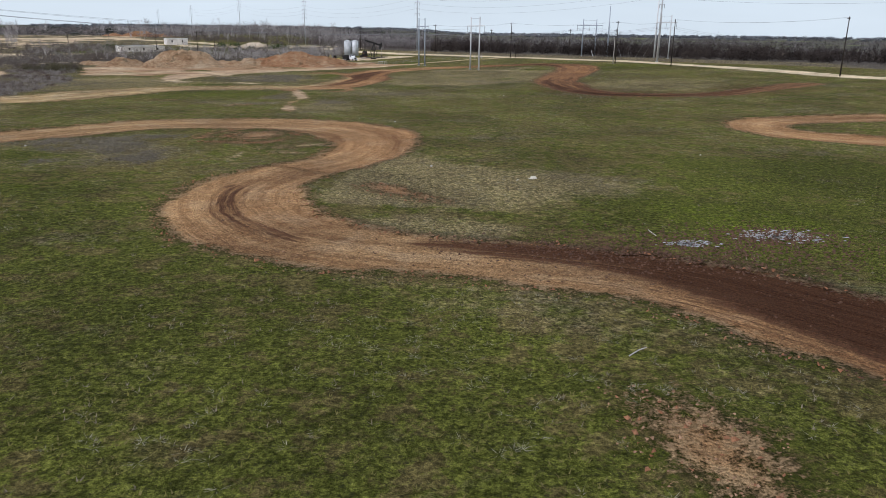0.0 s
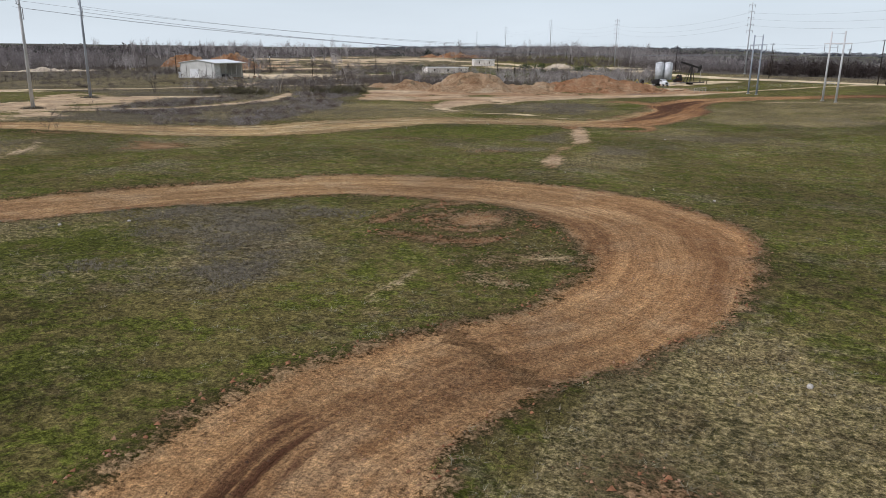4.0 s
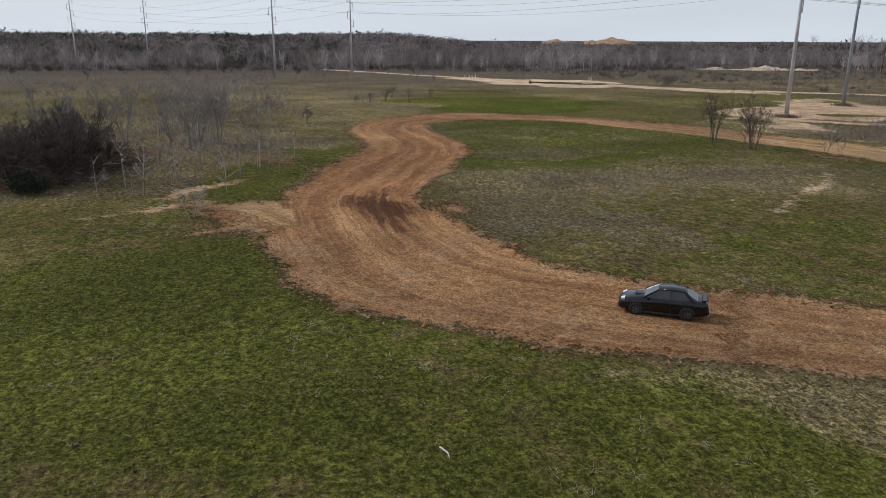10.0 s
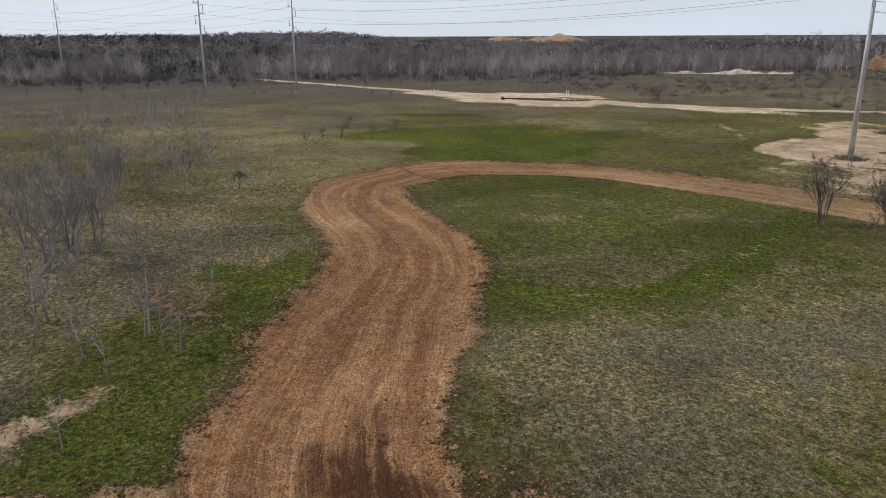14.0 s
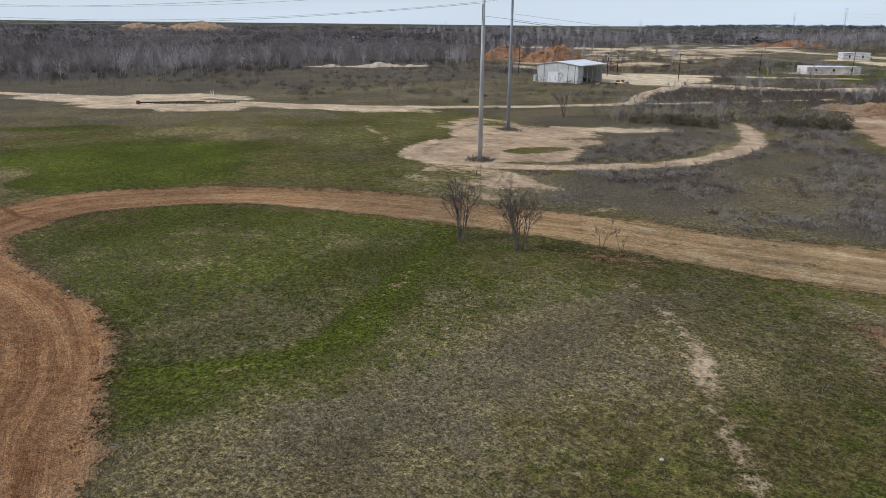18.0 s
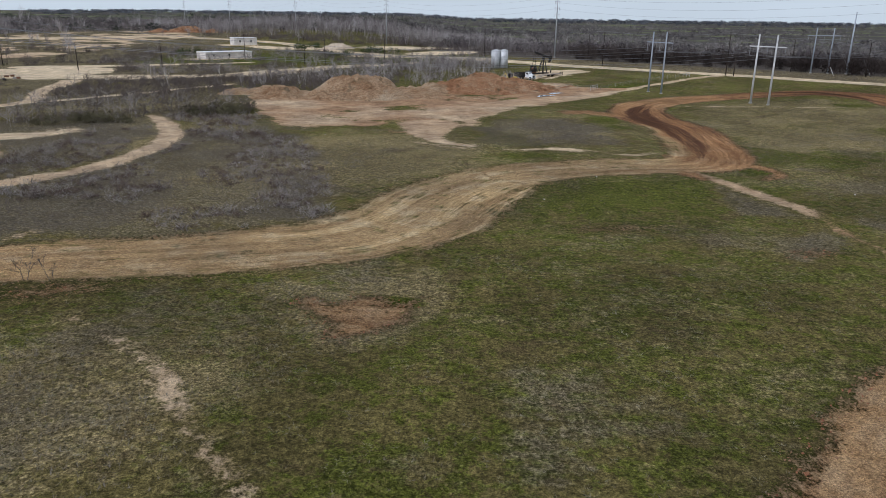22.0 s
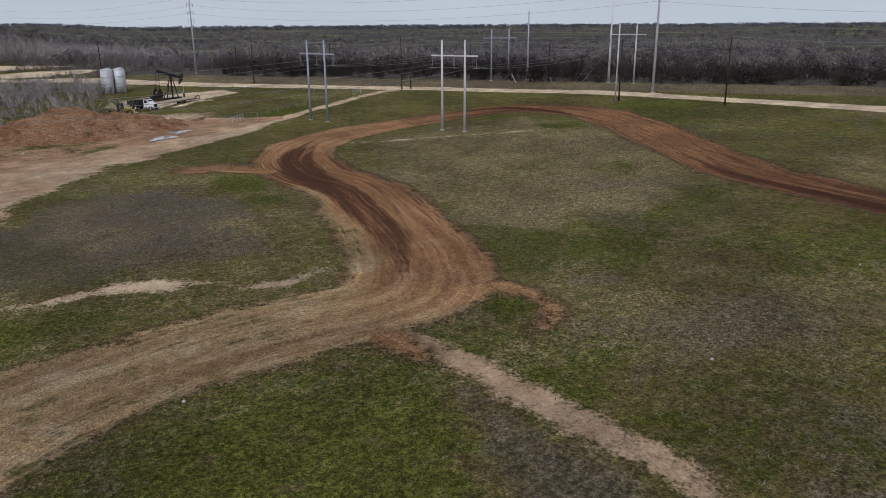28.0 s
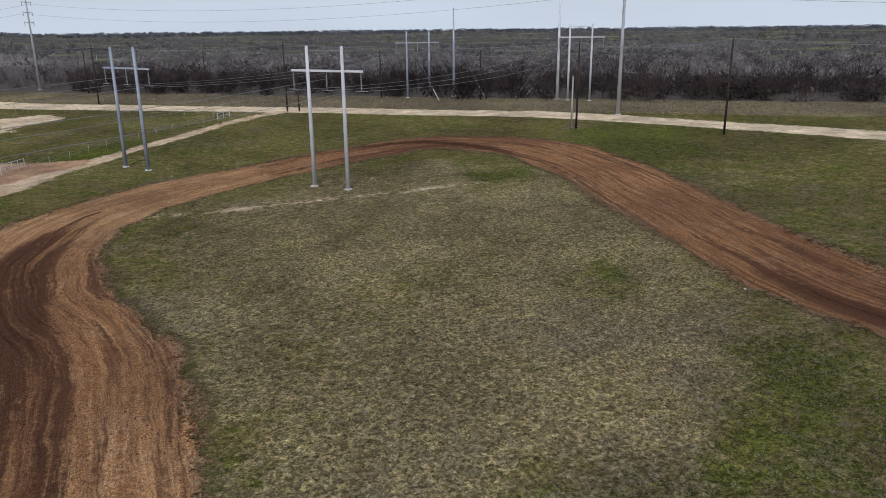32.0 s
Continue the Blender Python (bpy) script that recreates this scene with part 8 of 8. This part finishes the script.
metal_shed()
r0 = random.Random(5)
for i in range(9):
    x, y = -250 + r0.uniform(0, 10), 309 + r0.uniform(0, 6) + i * 3
    ob = thing("junk_heap", pose(x + 8, y, height(x + 8, y), 0, 0, r0.uniform(0, 180)), "low heap of dark scrap beside the shed", "scrap", "scrap around the shed")
    part("crate", Mesh().box((0, 0, 0.35), (r0.uniform(.8, 1.8), r0.uniform(.6, 1.2), 0.7), 0.06), r0.choice((M_DARK, M_RUSTPIPE, M_GREYWOOD)), ob)
    part("board", Mesh().box((0.2, 0.1, 0.78), (r0.uniform(1.0, 2.2), 0.25, 0.08), 0.01, pose(0, 0, 0, 0, 6, 30)), M_GREYWOOD, ob)


def low_building(x, y, turn, L, W, H, bays, label):
    ob = thing("low_building", pose(x, y, height(x, y), 0, 0, turn), label, "building", "low white buildings")
    t = 0.25
    n = bays
    wide = L / n
    front = Mesh()
    for i in range(n):
        solid = (wide - 1.1) / 2
        front.box((i * wide + solid / 2, 0, H / 2), (solid, t, H)).box(((i + 1) * wide - solid / 2, 0, H / 2), (solid, t, H))
        front.box((i * wide + wide / 2, 0, H * 0.86), (1.1, t, H * 0.28)).box((i * wide + wide / 2, 0, H * 0.2), (1.1, t, H * 0.4))
    part("wall", front, M_BLOCK, ob)
    part("wall", Mesh().box((L / 2, W, H / 2), (L, t, H)), M_BLOCK, ob)
    part("wall", Mesh().box((-t / 2, W / 2, H / 2), (t, W + t, H)), M_BLOCK, ob)
    part("wall", Mesh().box((L + t / 2, W / 2, H / 2), (t, W + t, H)), M_BLOCK, ob)
    part("roof", Mesh().box((L / 2, W / 2, H + 0.15), (L + 0.9, W + 0.9, 0.25), 0.04), M_ROOF, ob, "flat white roof")
    for i in range(n):
        win = part("window", Mesh().box((i * wide + wide / 2, 0.06, H * 0.56), (1.1, 0.05, H * 0.32)), M_GLASS, ob)
        part("sill", Mesh().box((i * wide + wide / 2, -0.1, H * 0.38), (1.3, 0.3, 0.08)), M_CONCRETE, win)
    return ob


low_building(-208.8, 463, 45, 27, 10, 3.4, 3, "long low whitewashed block building")
low_building(-230.5, 591.7, 35, 16, 8.5, 4.8, 2, "small white block building with dark windows")
low_building(-640, 520, 60, 14, 8, 4.5, 3, "distant pale house on the slope")


# ---- the black saloon car ----
def car(x, y, turn):
    ob = thing("saloon_car", pose(x, y, height(x, y) + 0.02, 0, 0, turn), "black four-door saloon with a bonnet scoop on the dirt track", "car")

    def section(px, half, low, belt, top, tuck):
        """A closed cross-section: sill, flank, shoulder and top."""
        return [(px, -half * 0.86, low), (px, half * 0.86, low), (px, half * 0.97, low + 0.10), (px, half, (low + belt) / 2), (px, half * 0.985, belt - 0.06), (px, half * tuck, belt),
                (px, half * tuck * 0.7, top), (px, -half * tuck * 0.7, top), (px, -half * tuck, belt), (px, -half * 0.985, belt - 0.06), (px, -half, (low + belt) / 2), (px, -half * 0.97, low + 0.10)]
    hull = [section(2.20, 0.62, 0.30, 0.56, 0.60, 0.9), section(2.12, 0.76, 0.22, 0.66, 0.70, 0.93), section(1.85, 0.83, 0.20, 0.76, 0.81, 0.94), section(1.30, 0.86, 0.20, 0.85, 0.92, 0.94),
            section(0.85, 0.865, 0.20, 0.91, 0.98, 0.94), section(0.30, 0.865, 0.20, 0.93, 0.96, 0.95), (section(-0.9, 0.865, 0.20, 0.95, 0.97, 0.95)), section(-1.55, 0.86, 0.22, 0.97, 1.00, 0.95),
            section(-2.0, 0.83, 0.26, 0.97, 1.0, 0.93), section(-2.18, 0.76, 0.34, 0.90, 0.93, 0.92), section(-2.22, 0.70, 0.40, 0.72, 0.76, 0.9)]
    body = part("body", Mesh().ring(hull), M_BLACK, ob, "dusty black painted body", True)
    def cabin(px, lo, hi, zl, zh):
        return [(px, -lo, zl), (px, lo, zl), (px, hi, zh), (px, -hi, zh)]
    roof_pts = [[(0.28, -0.56, 1.36), (0.28, 0.56, 1.36), (0.22, 0.52, 1.41), (0.22, -0.52, 1.41)], [(-0.35, -0.60, 1.395), (-0.35, 0.60, 1.395), (-0.35, 0.52, 1.445), (-0.35, -0.52, 1.445)],
                [(-0.95, -0.58, 1.36), (-0.95, 0.58, 1.36), (-0.95, 0.50, 1.415), (-0.95, -0.50, 1.415)], [(-1.18, -0.55, 1.30), (-1.18, 0.55, 1.30), (-1.16, 0.49, 1.35), (-1.16, -0.49, 1.35)]]
    part("roof", Mesh().ring(roof_pts), M_BLACK, ob, "", True)
    # glass house, a solid dark core just inside the pillars
    core = [[(0.98, -0.70, 0.93), (0.98, 0.70, 0.93), (0.95, 0.69, 0.96), (0.95, -0.69, 0.96)], [(0.27, -0.72, 0.93), (0.27, 0.72, 0.93), (0.27, 0.55, 1.37), (0.27, -0.55, 1.37)],
            [(-0.95, -0.72, 0.95), (-0.95, 0.72, 0.95), (-0.95, 0.56, 1.37), (-0.95, -0.56, 1.37)], [(-1.17, -0.71, 0.97), (-1.17, 0.71, 0.97), (-1.17, 0.54, 1.31), (-1.17, -0.54, 1.31)],
            [(-1.72, -0.66, 0.98), (-1.72, 0.66, 0.98), (-1.70, 0.64, 1.00), (-1.70, -0.64, 1.00)]]
    part("window_glass", Mesh().ring(core), M_GLASS, ob, "dark tinted glass")
    for s in (-1, 1):
        part("pillar", Mesh().tube((0.97, s * 0.72, 0.94), (0.26, s * 0.57, 1.385), 0.045, 0.04, 6), M_BLACK, ob)
        part("pillar", Mesh().tube((-0.36, s * 0.735, 0.94), (-0.38, s * 0.585, 1.39), 0.05, 0.04, 6), M_BLACK, ob)
        part("pillar", Mesh().tube((-1.50, s * 0.71, 0.97), (-1.10, s * 0.56, 1.34), 0.09, 0.06, 6), M_BLACK, ob)
        part("mirror", Mesh().box((0.72, s * 0.90, 1.0), (0.14, 0.20, 0.13), 0.03), M_BLACK, ob)
        part("headlight", Mesh().ring([[(2.12, s * 0.44 - 0.12, 0.60), (2.12, s * 0.44 + 0.12, 0.60), (2.1, s * 0.44 + 0.12, 0.74), (2.1, s * 0.44 - 0.12, 0.74)],
                                        [(1.92, s * 0.54 - 0.16, 0.64), (1.92, s * 0.54 + 0.16, 0.64), (1.90, s * 0.54 + 0.16, 0.82), (1.90, s * 0.54 - 0.16, 0.82)]]), M_LAMP, ob, "clear headlight")
        part("tail_light", Mesh().box((-2.13, s * 0.60, 0.82), (0.14, 0.26, 0.15), 0.03), M_RED, ob, "red tail light")
        part("door_handle", Mesh().box((-0.15, s * 0.868, 0.83), (0.18, 0.04, 0.035), 0.01), M_BLACK, ob)
        part("door_handle", Mesh().box((-1.05, s * 0.868, 0.85), (0.18, 0.04, 0.035), 0.01), M_BLACK, ob)
        for px in (-0.37, 0.62, -1.25):
            part("door_seam", Mesh().box((px, s * 0.864, 0.58), (0.012, 0.012, 0.62)), M_PLASTIC, ob)
        part("side_skirt", Mesh().box((0.0, s * 0.82, 0.21), (1.9, 0.10, 0.10), 0.02), M_PLASTIC, ob)
        for px in (1.32, -1.22):
            arch = Mesh().tube((px, s * 0.60, 0.33), (px, s * 0.872, 0.33), 0.375, 0.375, 24)
            part("wheel_arch", arch, M_PLASTIC, ob)
            wheel(ob, px, s * 0.79, 0.315, 0.315, 0.205)
    part("bonnet_scoop", Mesh().ring([[(1.42, -0.22, 0.89), (1.42, 0.22, 0.89), (1.42, 0.20, 0.99), (1.42, -0.20, 0.99)], [(1.02, -0.24, 0.93), (1.02, 0.24, 0.93), (1.02, 0.2, 0.985), (1.02, -0.2, 0.985)]]), M_BLACK, ob)
    part("front_bumper", Mesh().box((2.1, 0, 0.38), (0.26, 1.5, 0.26), 0.08), M_BLACK, ob)
    part("grille", Mesh().box((2.2, 0, 0.60), (0.05, 0.5, 0.09), 0.01), M_PLASTIC, ob)
    part("rear_bumper", Mesh().box((-2.15, 0, 0.44), (0.22, 1.52, 0.28), 0.07), M_BLACK, ob)
    part("boot_lip", Mesh().box((-2.02, 0, 1.05), (0.24, 1.25, 0.04), 0.015).box((-2.02, -0.55, 1.01), (0.1, 0.05, 0.06)).box((-2.02, 0.55, 1.01), (0.1, 0.05, 0.06)), M_BLACK, ob, "black rear spoiler")
    part("plate", Mesh().box((-2.24, 0, 0.62), (0.02, 0.32, 0.14)), M_CREAM, ob, "pale blank plate")
    part("exhaust", Mesh().tube((-2.3, 0.45, 0.26), (-2.0, 0.45, 0.26), 0.05, 0.05, 10), M_STEEL, ob)
    return ob


car(-70.4, 76.6, -124)


# ---- litter and sticks ----
def litter():
    ob = thing("drum_liner", pose(7.8, 71.1, height(7.8, 71.1), 0, 0, 20) @ Matrix.Scale(0.62, 4), "pale crushed box lying in dry grass", "litter")
    part("box", Mesh().ring([[(-.5, -.22, 0), (-.5, .22, 0), (-.46, .2, .34), (-.46, -.2, .34)], [(.1, -.26, 0), (.1, .26, 0), (.1, .24, .42), (.1, -.24, .42)], [(.5, -.2, 0), (.5, .24, 0), (.46, .22, .36), (.46, -.2, .30)]]), M_CREAM, ob)
    part("flap", Mesh().box((-.62, 0, .06), (.3, .4, .03), .005), M_CREAM, ob)
    r1 = random.Random(3)
    for x, y, ln in ((8.4, 30.2, 1.3), (14.5, 51.6, 1.6), (6.2, 70.2, .6), (-16, 121, .8), (-27, 127, .9), (-60, 62, .8), (-52, 63, .6)):
        st = thing("stick", pose(x, y, height(x, y) + 0.03, 0, 0, r1.uniform(0, 180)), "weathered pale stick lying in the grass", "stick", "sticks in the grass")
        part("wood", Mesh().tube((-ln / 2, 0, 0), (ln * .1, .05, .03), .035, .03, 6).tube((ln * .1, .05, .03), (ln / 2, -.04, .05), .03, .015, 6), M_PALEBARK, st)
    for i in range(26):
        x, y = r1.uniform(-170, 30), r1.uniform(20, 240)
        if probe("dirt", np.array([x]), np.array([y]))[0] > -0.3:
            continue
        rk = thing("stone", pose(x, y, height(x, y), 0, 0, r1.uniform(0, 360)), "small pale stone lying in the grass", "stone", "stones in the field")
        s = r1.uniform(.08, .18)
        part("rock", Mesh().ring([[(s * math.cos(a) * k, s * .8 * math.sin(a) * k, h) for a in (0, .9, 1.9, 2.8, 3.9, 5.1)] for k, h in ((.9, -.02), (1.0, s * .4), (.6, s * .8))]), M_PALEBARK, rk)


litter()


# ---- along the sandy road in the west ----
def barrier_log():
    a, b = Vector((-278.6, 151.7, height(-278.6, 151.7))), Vector((-270.4, 167.2, height(-270.4, 167.2)))
    ob = thing("barrier_log", Matrix.Translation(a), "long dark pole lying on blocks beside the sandy road", "log")
    d = b - a
    part("pole", Mesh().tube(Vector((0, 0, 0.45)), d + Vector((0, 0, 0.35)), 0.24, 0.16, 10), M_WOODPOLE, ob, "dark tarred wooden pole", True)
    part("end_block", Mesh().box((0, 0, 0.5), (0.8, 0.8, 1.0), 0.06), M_RUSTPIPE, ob, "rusty block under one end")
    part("support", Mesh().box(d * 0.6 + Vector((0, 0, 0.1)), (0.5, 0.7, 0.3), 0.04), M_GREYWOOD, ob)


barrier_log()
for x, y in ((-285, 177), (-286.2, 178.4), (-304.3, 137.5), (-305.4, 139.0), (-302.8, 135.4), (-306.6, 140.8)):
    st = thing("marker_post", pose(x, y, height(x, y)), "white plastic marker post at the edge of the sandy road", "post", "white marker posts")
    part("shaft", Mesh().tube((0, 0, -0.2), (0, 0, 1.7), 0.11, 0.11, 8), M_ROOF, st)
    part("cap", Mesh().tube((0, 0, 1.7), (0, 0, 1.78), 0.13, 0.06, 8), M_ROOF, st)
r2 = np.random.default_rng(21)
for px, py in ((-157.6, 156.2), (-178.3, 188.8)):
    tx, ty = px + r2.normal(0, 1.1, 260), py + r2.normal(0, 1.1, 260)
    tufts("grass_tuft", "tuft of dead grass round the foot of a steel pole", tx, ty, 0.25, 0.7, 5, M_WEED, 0.25, 0.03)
tx, ty = r2.uniform(-276, -264, 260), r2.normal(0, 1.0, 260)
tufts("grass_tuft", "dry weeds grown up along the fallen pole", tx, 160 + (tx + 273) * 1.4 + ty, 0.3, 0.9, 5, M_WEED, 0.3, 0.05)
